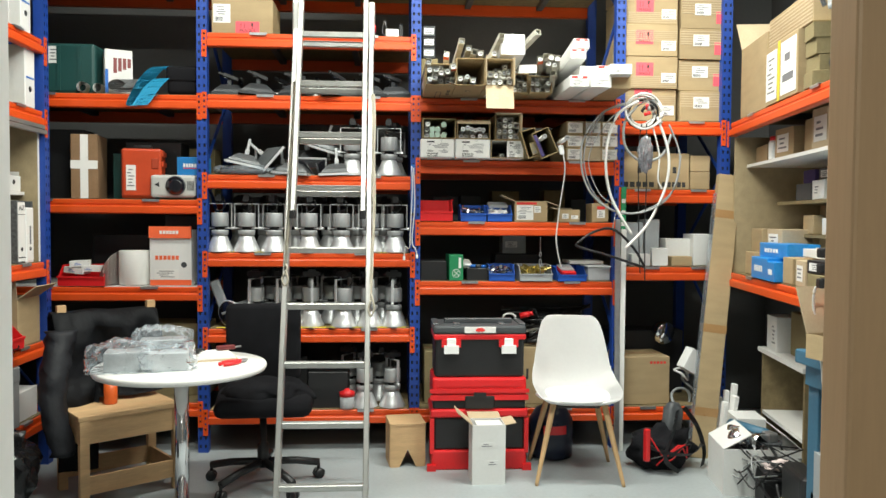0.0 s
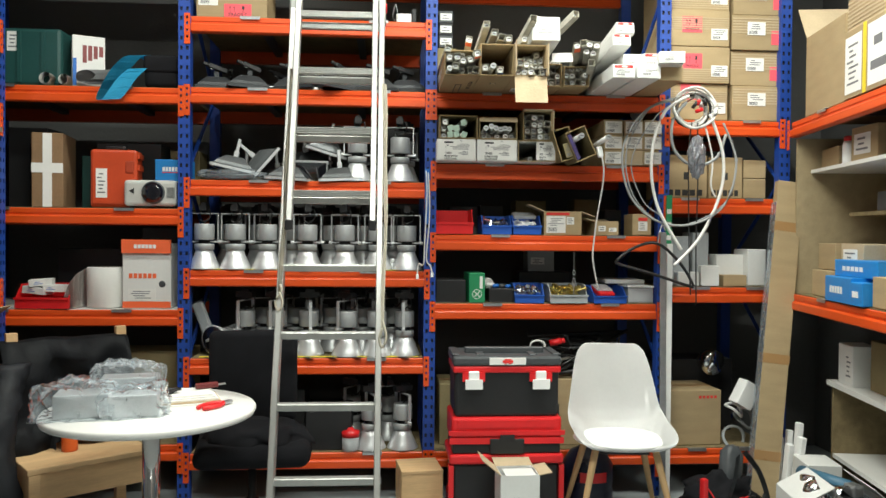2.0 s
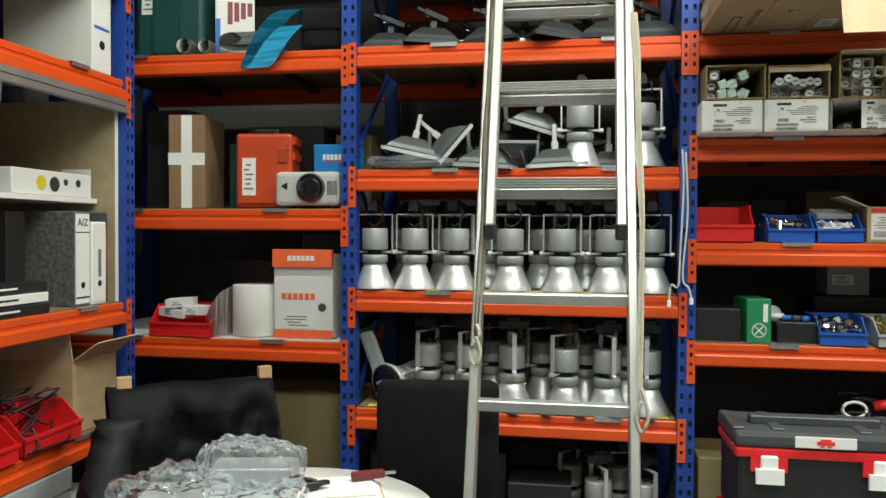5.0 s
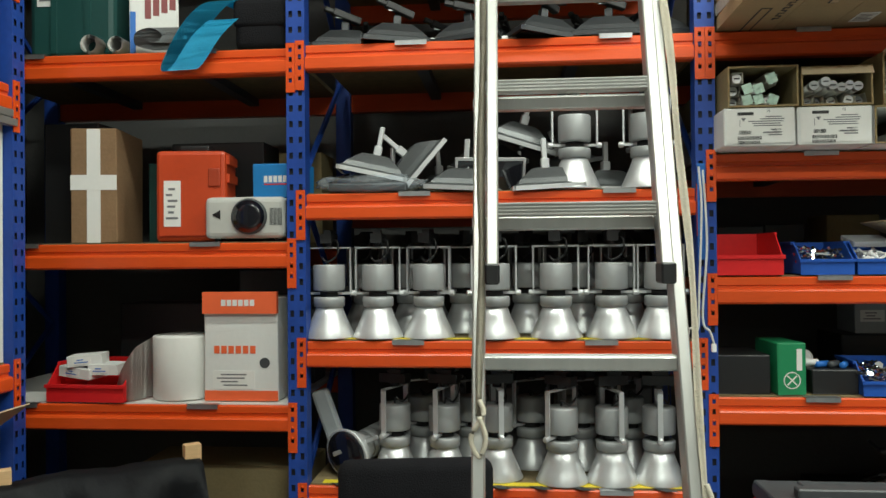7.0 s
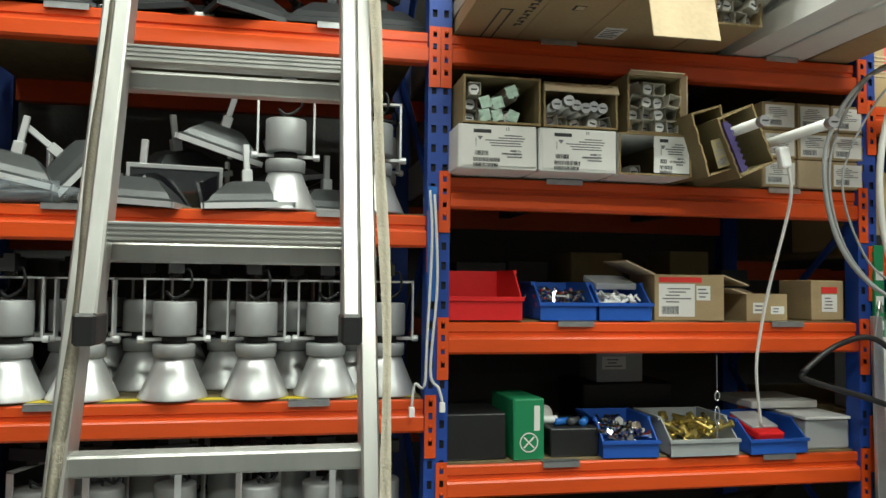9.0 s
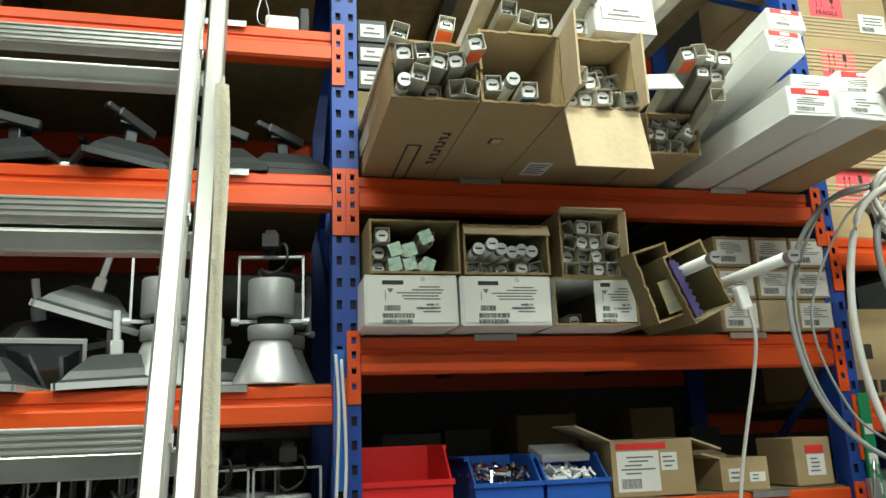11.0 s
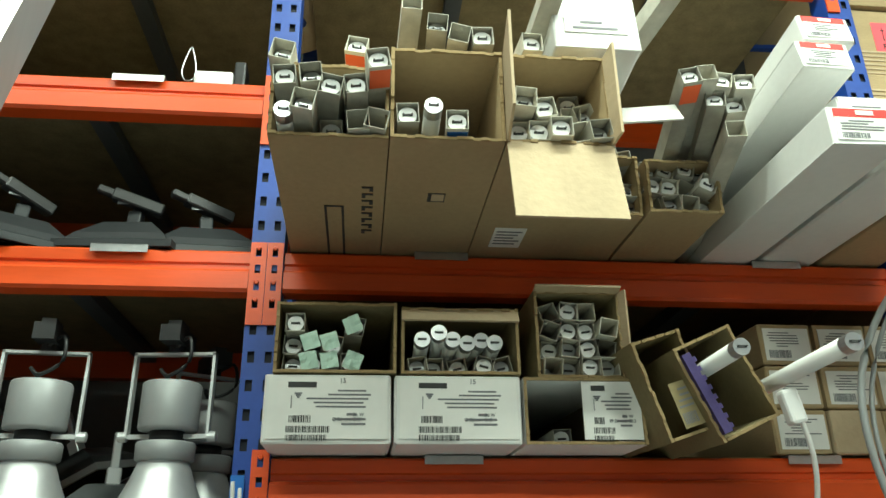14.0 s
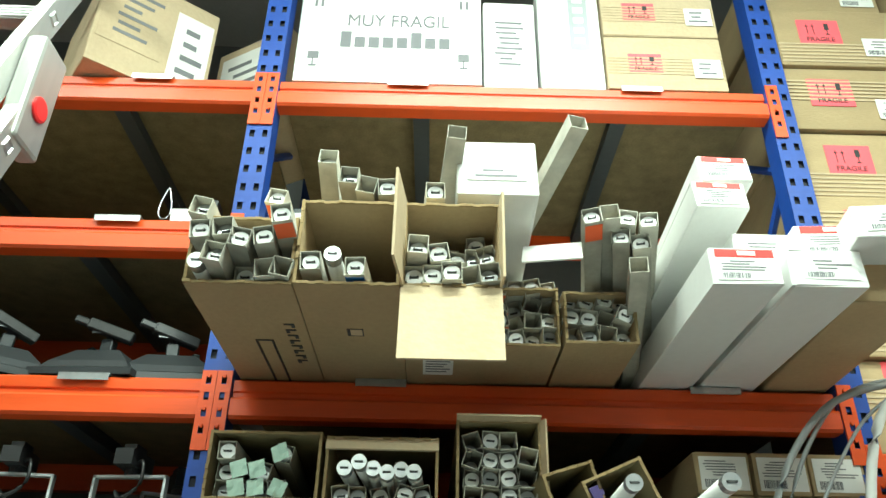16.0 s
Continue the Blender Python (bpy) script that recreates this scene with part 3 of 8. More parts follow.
# ---- shell chair ----
def shell_chair():
    ch = thing("shell_chair", "white moulded shell chair on splayed beech legs", "chair", pose(1.215, 4.43, 0, 0, 0, -5) @ Matrix.Diagonal((1.03, 1.03, 1.03, 1)))
    bm = B()
    rows = [(-0.20, 0.415, 0.16, 0.010), (-0.225, 0.432, 0.20, 0.02), (-0.19, 0.432, 0.225, 0.045), (-0.08, 0.418, 0.235, 0.075), (0.04, 0.415, 0.232, 0.085), (0.12, 0.44, 0.222, 0.10), (0.165, 0.52, 0.212, 0.075), (0.195, 0.62, 0.203, 0.05), (0.225, 0.73, 0.185, 0.03), (0.245, 0.805, 0.164, 0.018), (0.252, 0.832, 0.125, 0.006)]
    n = 14
    grid = []
    for y, z, hw, cup in rows:
        line = []
        for k in range(n + 1):
            u = -1 + 2 * k / n
            lift = cup * abs(u) ** 2.6
            back = max(0.0, min(1.0, (z - 0.45) / 0.2))
            line.append(bm.verts.new((hw * u, y - back * cup * abs(u) ** 2.2, z + (1 - back) * lift)))
        grid.append(line)
    for a, b in zip(grid, grid[1:]):
        for k in range(n):
            bm.faces.new((a[k], a[k + 1], b[k + 1], b[k]))
    bmesh.ops.solidify(bm, geom=bm.faces[:], thickness=0.007)
    sh = part("shell", bm, WHITEPLASTIC, ch, "", True)
    md = sh.modifiers.new("round", "SUBSURF")
    md.levels = md.render_levels = 1
    bm = B()
    m = pose(0, -0.045, 0.426)
    lathe(bm, [(0.12, 0.0), (0.185, 0.002), (0.195, 0.012), (0.188, 0.022), (0.10, 0.030)], 36, m @ Matrix.Diagonal((1.12, 0.98, 1, 1)))
    part("cushion", bm, WHITEPLASTIC, ch, "thin white leatherette cushion", True)
    bm = B()
    for sx in (-1, 1):
        tube(bm, [(sx * 0.11, -0.12, 0.405), (-sx * 0.11, 0.12, 0.36)], 0.007)
    tube(bm, [(-0.11, -0.12, 0.39), (0.11, -0.12, 0.39)], 0.006)
    tube(bm, [(-0.11, 0.12, 0.37), (0.11, 0.12, 0.37)], 0.006)
    part("leg_frame", bm, BLACK, ch)
    for sx in (-1, 1):
        for sy, hz in ((-1, 0.42), (1, 0.40)):
            bm = B()
            top, foot = Vector((sx * 0.13, sy * 0.13, hz)), Vector((sx * 0.225, sy * 0.21, 0.0))
            d = top - foot
            q = Vector((0, 0, 1)).rotation_difference(d).to_matrix().to_4x4()
            lathe(bm, [(0.009, 0.0), (0.010, 0.02), (0.016, d.length * 0.75), (0.016, d.length)], 12, Matrix.Translation(foot) @ q)
            for v in bm.verts:
                v.co.z = max(v.co.z, 0.0)
            part("leg", bm, OAKLEG, ch, "", True)
    return ch


shell_chair()


# ---- tool trolley ----
def toolbox_tower():
    t = thing("tool_trolley", "stacked black and red plastic tool boxes with grey lid", "toolbox", pose(0.69, 4.51, 0) @ Matrix.Diagonal((0.98, 0.98, 0.98, 1)))
    base = bx(-0.275, 0.275, 0.0, 0.30, 0.0, 0.115, bevel=0.012)
    for s in (-1, 1):
        box(base, s * 0.272 - 0.012, s * 0.272 + 0.012, -0.006, 0.05, 0.10, 0.30)
    box(base, -0.30, -0.25, -0.02, 0.02, 0.0, 0.035)
    box(base, 0.25, 0.30, -0.02, 0.02, 0.0, 0.035)
    part("base_frame", base, RED, t, "red plastic foot frame")
    part("lower_bin", bx(-0.262, 0.262, 0.012, 0.30, 0.116, 0.304, bevel=0.012), BLACK, t)
    bm = bx(-0.282, 0.282, -0.008, 0.305, 0.305, 0.354, bevel=0.012)
    part("lower_lid", bm, RED, t, "red plastic lid")
    part("drawer_front", bx(-0.266, 0.266, 0.006, 0.30, 0.355, 0.405, bevel=0.006), BLACK, t)
    bm = bx(-0.272, 0.272, 0.004, 0.30, 0.406, 0.535, bevel=0.014)
    box(bm, -0.286, 0.286, -0.010, 0.0, 0.448, 0.470)
    box(bm, -0.282, 0.282, -0.008, 0.0, 0.406, 0.436)
    box(bm, -0.24, 0.24, -0.002, 0.004, 0.485, 0.520)
    part("drawer", bm, RED, t, "red plastic drawer unit")
    bm = bx(-0.085, 0.085, -0.016, -0.001, 0.358, 0.432, bevel=0.005)
    box(bm, -0.035, 0.035, -0.022, -0.012, 0.425, 0.452)
    part("drawer_handle", bm, BLACK, t)
    up = part("upper_box", bx(-0.258, 0.258, 0.01, 0.29, 0.536, 0.775, bevel=0.016), BLACK, t)
    bm = bx(-0.266, 0.266, 0.0, 0.30, 0.752, 0.785, bevel=0.008)
    for x in (-0.165, 0.165):
        box(bm, x - 0.055, x + 0.055, -0.004, 0.012, 0.71, 0.755)
    part("rim", bm, RED, up, "red plastic rim")
    lid = part("lid", bx(-0.268, 0.268, -0.004, 0.30, 0.786, 0.835, bevel=0.014), DARKGREY, t, "dark grey plastic lid")
    bm = B()
    for x in (-0.25, -0.13, 0.13, 0.25):
        box(bm, x - 0.02, x + 0.02, 0.03, 0.27, 0.833, 0.842)
    box(bm, -0.2, 0.2, 0.11, 0.15, 0.834, 0.862)
    bevelled(bm, 0.004, 1)
    part("carry_handle", bm, DARKGREY, lid)
    part("badge", bx(-0.09, 0.09, -0.008, -0.004, 0.792, 0.828, bevel=0.002), PAPER, lid, "white badge plate")
    bm = B()
    box(bm, -0.026, 0.026, -0.0095, -0.008, 0.803, 0.815)
    box(bm, -0.016, 0.016, -0.0095, -0.008, 0.816, 0.822)
    box(bm, -0.016, -0.004, -0.0095, -0.008, 0.797, 0.802)
    box(bm, 0.004, 0.016, -0.0095, -0.008, 0.797, 0.802)
    part("badge_mark", bm, REDINK, lid)
    for x in (-0.165, 0.165):
        bm = B()
        box(bm, x - 0.026, x + 0.026, -0.012, 0.0, 0.715, 0.762)
        bevelled(bm, 0.004, 1)
        box(bm, x - 0.042, x + 0.042, -0.020, -0.008, 0.675, 0.722)
        part("latch", bm, WHITEPLASTIC, up, "white metal snap latch")
    return t


toolbox_tower()


# ---- spot lamps ----
BODYGREY = mat("matt_grey_enamel", (0.36, 0.37, 0.375), 0.5, 0.3, vary=0.05, bump=0.02)
FLOODMID = mat("grey_floodlight_enamel", (0.075, 0.08, 0.083), 0.38, 0.4, vary=0.12, bump=0.04)
FLOODGREY = mat("dark_silver_enamel", (0.04, 0.043, 0.046), 0.35, 0.4, vary=0.08, bump=0.03)
def spot_lamp(m, turn=0.0):
    """A track spot standing on its reflector: cone, collar, body, yoke and black adapter."""
    t = thing("spot_lamp", "silver metal spot lamp standing on its reflector cone", "spot lamp", m, "silver spot lamps")
    bm = B()
    lathe(bm, [(0.077, 0.0), (0.083, 0.001), (0.083, 0.004), (0.071, 0.03), (0.054, 0.068), (0.043, 0.098), (0.036, 0.101)], 28)
    part("reflector", bm, SPUN, t, "spun aluminium cone", True)
    bm = B()
    lathe(bm, [(0.045, 0.099), (0.050, 0.102), (0.051, 0.128), (0.048, 0.132), (0.03, 0.133)], 28)
    part("collar", bm, BODYGREY, t, "", True)
    bm = B()
    lathe(bm, [(0.030, 0.132), (0.030, 0.152)], 20)
    part("neck", bm, BLACK, t, "", True)
    bm = B()
    lathe(bm, [(0.040, 0.151), (0.050, 0.153), (0.0515, 0.157), (0.0515, 0.232), (0.049, 0.236), (0.01, 0.237)], 28)
    part("body", bm, BODYGREY, t, "matt grey ballast cylinder", True)
    bm = B()
    q = pose(0, 0, 0, 0, 0, turn)
    for s in (-1, 1):
        box(bm, s * 0.071 - 0.0025, s * 0.071 + 0.0025, -0.008, 0.008, 0.140, 0.292, q)
        lathe(bm, [(0.009, 0), (0.009, 0.014), (0.006, 0.016)], 12, q @ Matrix.Translation((s * 0.071, 0, 0.143)) @ pose(0, 0, 0, 0, s * 90))
    box(bm, -0.0735, 0.0735, -0.008, 0.008, 0.288, 0.293, q)
    box(bm, -0.071, 0.071, -0.004, 0.004, 0.139, 0.147, q)
    part("yoke", bm, SPUN, t)
    bm = B()
    box(bm, -0.018, 0.018, -0.05, 0.05, 0.305, 0.335, q)
    lathe(bm, [(0.015, 0.293), (0.015, 0.306)], 12)
    box(bm, -0.012, 0.012, -0.03, 0.02, 0.334, 0.348, q)
    part("track_adapter", bm, BLACK, t, "black plastic track adapter")
    bm = B()
    tube(bm, smooth_path([(0.0, -0.01, 0.30), (0.03, -0.03, 0.315), (0.035, -0.035, 0.27), (0.0, -0.03, 0.245), (-0.02, -0.015, 0.26), (0.0, 0.0, 0.236)], 4), 0.0035, 6)
    part("cable", bm, BLACK, t, "", True)
    return t


LAMP = spot_lamp(pose(-0.050, 4.985, 1.673, 0, 0, 6))
rnd = random.Random(3)
spots = [(0.175, 4.985, 1.673, -5), (0.21, 5.17, 1.673, 30)]
for x in (-0.845, -0.685, -0.52, -0.31, -0.113, 0.062, 0.215):
    spots.append((x, 4.985 + rnd.uniform(-0.006, 0.012), 1.207, rnd.uniform(-14, 14)))
for x in (-0.75, -0.60, -0.415, -0.20, -0.02, 0.14):
    spots.append((x, 5.16 + rnd.uniform(-0.01, 0.02), 1.207, rnd.uniform(-40, 40)))
for x in (-0.80, -0.55, -0.33, -0.10, 0.1):
    spots.append((x, 5.36, 1.207, rnd.uniform(-60, 60)))
for x in (-0.639, -0.475, -0.304, -0.099, 0.059, 0.207):
    spots.append((x, 5.0 + rnd.uniform(-0.01, 0.03), 0.75, rnd.uniform(40, 110)))
for x in (-0.56, -0.39, -0.19, -0.02, 0.14):
    spots.append((x, 5.18, 0.75, rnd.uniform(0, 90)))
for x in (-0.48, -0.28, -0.05, 0.2):
    spots.append((x, 5.38, 0.75, rnd.uniform(0, 90)))
for x in (0.03, 0.20):
    spots.append((x, 4.99, 0.255, rnd.uniform(60, 120)))
for x in (-0.08, 0.12):
    spots.append((x, 5.19, 0.255, rnd.uniform(0, 90)))
for x, y, z, r in spots:
    copy_thing(LAMP, pose(x, y, z, 0, 0, r))


# one spot lying on its side
tipped = copy_thing(LAMP, pose(-0.79, 4.965, 0.832, -84, 0, -28))
bm = B()
lathe(bm, [(0.060, -0.006), (0.074, -0.003), (0.076, -0.0005)], 28)
part("lens", bm, LENS, tipped, "dark glass lens", True)
tipped["label"] = "silver spot lamp lying on its side, lens forward"


# ---- floodlights ----
def floodlight(m, body, lab, arm=0.065, adapter=False, rim=None):
    t = thing("floodlight", lab, "floodlight", m, "floodlights")
    bm = B()
    a = [(-0.105, -0.075), (0.105, -0.075), (0.105, 0.075), (-0.105, 0.075)]
    rings = [(1.0, 0.0), (1.0, 0.014), (0.92, 0.018), (0.80, 0.034), (0.45, 0.066), (0.28, 0.070)]
    vs = [[bm.verts.new((x * k, y * k, z)) for x, y in a] for k, z in rings]
    for p, q in zip(vs, vs[1:]):
        for i in range(4):
            bm.faces.new((p[i], p[(i + 1) % 4], q[(i + 1) % 4], q[i]))
    bm.faces.new(list(reversed(vs[0])))
    bm.faces.new(vs[-1])
    part("housing", bm, body, t)
    bm = B()
    for s in (-1, 1):
        box(bm, -0.109, 0.109, s * 0.079 - 0.004, s * 0.079 + 0.004, -0.003, 0.011)
        box(bm, s * 0.109 - 0.004, s * 0.109 + 0.004, -0.083, 0.083, -0.003, 0.011)
    part("front_frame", bm, rim or body, t)
    part("glass", bx(-0.1, 0.1, -0.07, 0.07, -0.0035, -0.001), LENS, t)
    bm = B()
    box(bm, -0.013, 0.013, -0.012, 0.012, 0.068, 0.10)
    box(bm, -0.008, 0.008, -0.006, 0.006, 0.098, 0.10 + arm)
    bevelled(bm, 0.002, 1)
    part("arm", bm, rim or body, t)
    if adapter:
        bm = B()
        box(bm, -0.055, 0.045, -0.013, 0.013, -0.012, 0.012, pose(0.01, -0.01, 0.105 + arm, 0, 14, 20))
        box(bm, -0.085, -0.05, -0.009, 0.009, -0.008, 0.008, pose(0.01, -0.01, 0.105 + arm, 0, 14, 20))
        bevelled(bm, 0.003, 1)
        ad = part("track_adapter", bm, BLACK, t, "black track adapter")
        part("contact", bx(-0.03, 0.0, -0.026, -0.0235, 0.098 + arm, 0.103 + arm), STEEL, ad)
    return t


FLOOD = floodlight(pose(-0.70, 4.99, 1.728, 0, 12, 6), FLOODMID, "grey floodlight head lying in a pile on the shelf", rim=SPUN)
for x, y, z, rx, ry, rz in ((-0.55, 5.05, 1.760, 4, -50, 12), (-0.40, 4.97, 1.676, 0, 4, -10), (-0.14, 4.98, 1.676, 0, -3, 5), (-0.23, 5.08, 1.835, 8, 16, 12),
                            (-0.33, 5.14, 1.775, 14, -14, 30), (-0.66, 5.16, 1.68, 0, 0, 60), (-0.50, 5.25, 1.69, 4, -6, 20), (-0.22, 5.32, 1.68, 0, 0, 80),
                            (0.06, 5.10, 1.676, 0, 0, 20), (-0.32, 4.99, 1.70, -70, 0, 10), (-0.05, 5.30, 1.76, 10, -20, -30)):
    copy_thing(FLOOD, pose(x, y, z, rx, ry, rz))
DFLOOD = floodlight(pose(-0.62, 4.99, 2.150, 0, 3, 10), FLOODGREY, "dark grey floodlight head lying on the upper shelf", 0.01, True)
for x, y, rz, ry in ((-0.38, 5.0, -12, -3), (-0.15, 4.98, 25, 4), (0.06, 5.0, -8, 2), (0.20, 5.02, 14, -4), (-0.28, 5.2, 60, 0), (-0.50, 5.22, 10, 5), (-0.02, 5.22, 40, 0), (0.15, 5.24, 95, 3)):
    copy_thing(DFLOOD, pose(x, y, 2.152, 0, ry, rz))
for i, (x, y, rz) in enumerate(((-0.80, 5.05, 10), (-0.78, 5.25, 80))):
    copy_thing(DFLOOD, pose(x, y, 2.152, 0, 0, rz))
t = thing("reflector_panel", "white enamelled reflector panel lying flat on the shelf", "panel", pose(-0.40, 4.965, 2.147))
part("sheet", bx(-0.17, 0.17, -0.02, 0.10, 0.0, 0.016, bevel=0.005), WHITEPAINT, t)
t = thing("wrapped_lamp", "lamp part wrapped in clear plastic film", "wrapped lamp", pose(-0.70, 4.95, 1.672))
bm = B()
bmesh.ops.create_icosphere(bm, subdivisions=4, radius=1.0)
for v in bm.verts:
    n = noise.noise(v.co * 2.4) * 0.25 + noise.noise(v.co * 7) * 0.08
    v.co = Vector((v.co.x * 0.17, v.co.y * 0.06, max(0.0, 0.028 + v.co.z * 0.034))) * (1 + n)
part("film", bm, PLASTICBAG, t, "crumpled clear film", True)
part("content", bx(-0.13, 0.12, -0.035, 0.04, 0.002, 0.03, bevel=0.006), DARKGREY, t)


# ---- cartons ----
def print_bars(bm, x0, z0, w, h, y, rows, rg):
    """Plain bars in place of small print on a label that faces -y."""
    dz = h / rows
    for i in range(rows):
        z = z0 + (i + 0.3) * dz
        a = rg.uniform(0.0, 0.25) * w
        b = w * rg.uniform(0.5, 1.0)
        if b > a + 0.1 * w:
            box(bm, x0 + a, x0 + b, y - 0.0006, y, z, z + dz * 0.38)


def barcode(bm, x0, x1, z0, z1, y, rg):
    x = x0
    while x < x1:
        w = rg.choice((0.0007, 0.0012, 0.002))
        box(bm, x, min(x + w, x1), y - 0.0006, y, z0, z1)
        x += w + rg.choice((0.0008, 0.0014))


def label(parent, x0, x1, z0, z1, y, material=None, rows=5, seed=1, ink=None, code=False, name="label"):
    lb = part(name, bx(x0, x1, y - 0.0012, y, z0, z1), material or PAPER, parent)
    rg = random.Random(seed)
    bm = B()
    w, h = x1 - x0, z1 - z0
    if code:
        barcode(bm, x0 + 0.08 * w, x0 + 0.55 * w, z0 + 0.08 * h, z0 + 0.32 * h, y - 0.0012, rg)
        print_bars(bm, x0 + 0.08 * w, z0 + 0.4 * h, 0.84 * w, 0.5 * h, y - 0.0012, rows, rg)
    else:
        print_bars(bm, x0 + 0.1 * w, z0 + 0.12 * h, 0.8 * w, 0.76 * h, y - 0.0012, rows, rg)
    part("print", bm, ink or GREYINK, lb)
    return lb


def carton(lab, w, d, h, m, material=None, tape=True, group="", labels=(), seed=1, name="carton", vertical=False):
    """A closed carton, its front at y = 0, base at z = 0, centred in x."""
    mt = material or CARD
    t = thing(name, lab, "box", m, group)
    rg = random.Random(seed)
    bm = bx(-w / 2, w / 2, 0, d, 0, h)
    bevelled(bm, min(0.004, h * 0.05), 2)
    for v in bm.verts:
        v.co += Vector((rg.uniform(-1, 1), rg.uniform(-1, 1), 0)) * 0.0012
    part("body", bm, mt, t)
    if tape:
        bm = B()
        if vertical:
            box(bm, -0.024, 0.024, -0.0012, 0.0, 0.004, h - 0.004)
        else:
            box(bm, -w / 2 + 0.003, w / 2 - 0.003, d / 2 - 0.024, d / 2 + 0.024, h, h + 0.0008)
        part("tape", bm, TAPE, t)
    for lx0, lx1, lz0, lz1, kw in labels:
        label(t, lx0, lx1, lz0, lz1, 0.0, **{"seed": seed, **kw})
    return t


def open_carton(lab, w, d, h, m, material=None, flaps=(), wall=0.005, open_side="front", seed=1, name="open_carton", group="", inside=None):
    """A carton without its front (or top): five walls with thickness, torn flaps as parts. flaps: (side, length, angle)."""
    mt = material or CARD
    t = thing(name, lab, "box", m, group)
    bm = B()
    x = w / 2
    fr = open_side == "front"
    lo = [bm.verts.new(p) for p in ((-x, 0, 0), (x, 0, 0), (x, d, 0), (-x, d, 0), (-x, 0, h), (x, 0, h), (x, d, h), (-x, d, h))]
    xi, y0, y1, z1 = x - wall, 0.0 if fr else wall, d - wall, h - wall if fr else h
    li = [bm.verts.new(p) for p in ((-xi, y0, wall), (xi, y0, wall), (xi, y1, wall), (-xi, y1, wall), (-xi, y0, z1), (xi, y0, z1), (xi, y1, z1), (-xi, y1, z1))]
    sides = {"bottom": (0, 3, 2, 1), "top": (4, 5, 6, 7), "front": (0, 1, 5, 4), "right": (1, 2, 6, 5), "back": (2, 3, 7, 6), "left": (3, 0, 4, 7)}
    for key, f in sides.items():
        if key == open_side:
            for a, b in zip(f, f[1:] + f[:1]):
                bm.faces.new((lo[a], lo[b], li[b], li[a]))
        else:
            bm.faces.new([lo[i] for i in f])
            bm.faces.new([li[i] for i in reversed(f)])
    part("body", bm, mt, t)
    # ragged cut edge
    rg = random.Random(seed)
    bm = B()
    n = 14
    if open_side == "front":
        for k in range(n):
            a, b = -x + w * k / n, -x + w * (k + 1) / n
            box(bm, a, b, -rg.uniform(0.001, 0.006), 0.0, h - wall, h - 0.0005)
            box(bm, a, b, -rg.uniform(0.001, 0.005), 0.0, 0.0005, wall)
        for k in range(n):
            a, b = h * k / n, h * (k + 1) / n
            box(bm, -x, -x + wall, -rg.uniform(0.001, 0.006), 0.0, a, b)
            box(bm, x - wall, x, -rg.uniform(0.001, 0.006), 0.0, a, b)
        part("torn_edge", bm, CARDIN, t)
    for side, ln, ang in flaps:
        bm = B()
        box(bm, -0.002, 0.002, 0, ln, -0.5, 0.5)
        if open_side == "front":
            mm = {"bottom": Matrix.Translation((0, 0, 0.002)) @ pose(0, 0, 0, -180 + ang, 0, 0) @ pose(0, 0, 0, 0, 90, 0) @ Matrix.Diagonal((1, 1, w, 1)),
                  "top": Matrix.Translation((0, 0, h - 0.002)) @ pose(0, 0, 0, 180 - ang, 0, 0) @ pose(0, 0, 0, 0, 90, 0) @ Matrix.Diagonal((1, 1, w, 1)),
                  "left": Matrix.Translation((-x + 0.002, 0, h / 2)) @ pose(0, 0, 0, 0, 0, 180 - ang) @ Matrix.Diagonal((1, 1, h, 1)),
                  "right": Matrix.Translation((x - 0.002, 0, h / 2)) @ pose(0, 0, 0, 0, 0, 180 + ang) @ Matrix.Diagonal((1, 1, h, 1))}[side]
        else:
            mm = {"front": Matrix.Translation((0, 0.002, h)) @ pose(0, 0, 0, 180 - ang, 0, 0) @ pose(0, 0, 0, 0, 90, 0) @ Matrix.Diagonal((1, 1, w, 1)),
                  "back": Matrix.Translation((0, d - 0.002, h)) @ pose(0, 0, 0, ang, 0, 0) @ pose(0, 0, 0, 0, 90, 0) @ Matrix.Diagonal((1, 1, w, 1)),
                  "left": Matrix.Translation((-x + 0.002, d / 2, h)) @ pose(0, 0, 0, 0, 0, 90) @ pose(0, 0, 0, ang, 0, 0) @ pose(0, 0, 0, 0, 90, 0) @ Matrix.Diagonal((1, 1, d, 1)),
                  "right": Matrix.Translation((x - 0.002, d / 2, h)) @ pose(0, 0, 0, 0, 0, -90) @ pose(0, 0, 0, ang, 0, 0) @ pose(0, 0, 0, 0, 90, 0) @ Matrix.Diagonal((1, 1, d, 1))}[side]
        for v in bm.verts:
            v.co = mm @ v.co
        part("flap", bm, inside or CARDLIGHT, t)
    return t


TAPE = mat("brown_packing_tape", (0.36, 0.21, 0.09), 0.3, vary=0.06, bump=0.02)
CARDLIGHT = mat("cardboard_inside", (0.48, 0.38, 0.25), 0.85, vary=0.10, scale=9, bump=0.1, fine=90, spec=0.2, wear=((0.30, 0.19, 0.10), 0.76))
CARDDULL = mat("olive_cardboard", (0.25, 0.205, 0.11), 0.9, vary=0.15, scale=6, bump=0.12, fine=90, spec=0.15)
SLEEVE = mat("grey_card_sleeve", (0.47, 0.45, 0.385), 0.8, vary=0.2, scale=24, bump=0.1, island=0.35, spec=0.2)
TUBEGLASS = mat("frosted_tube_glass", (0.80, 0.80, 0.77), 0.25, vary=0.03, bump=0)


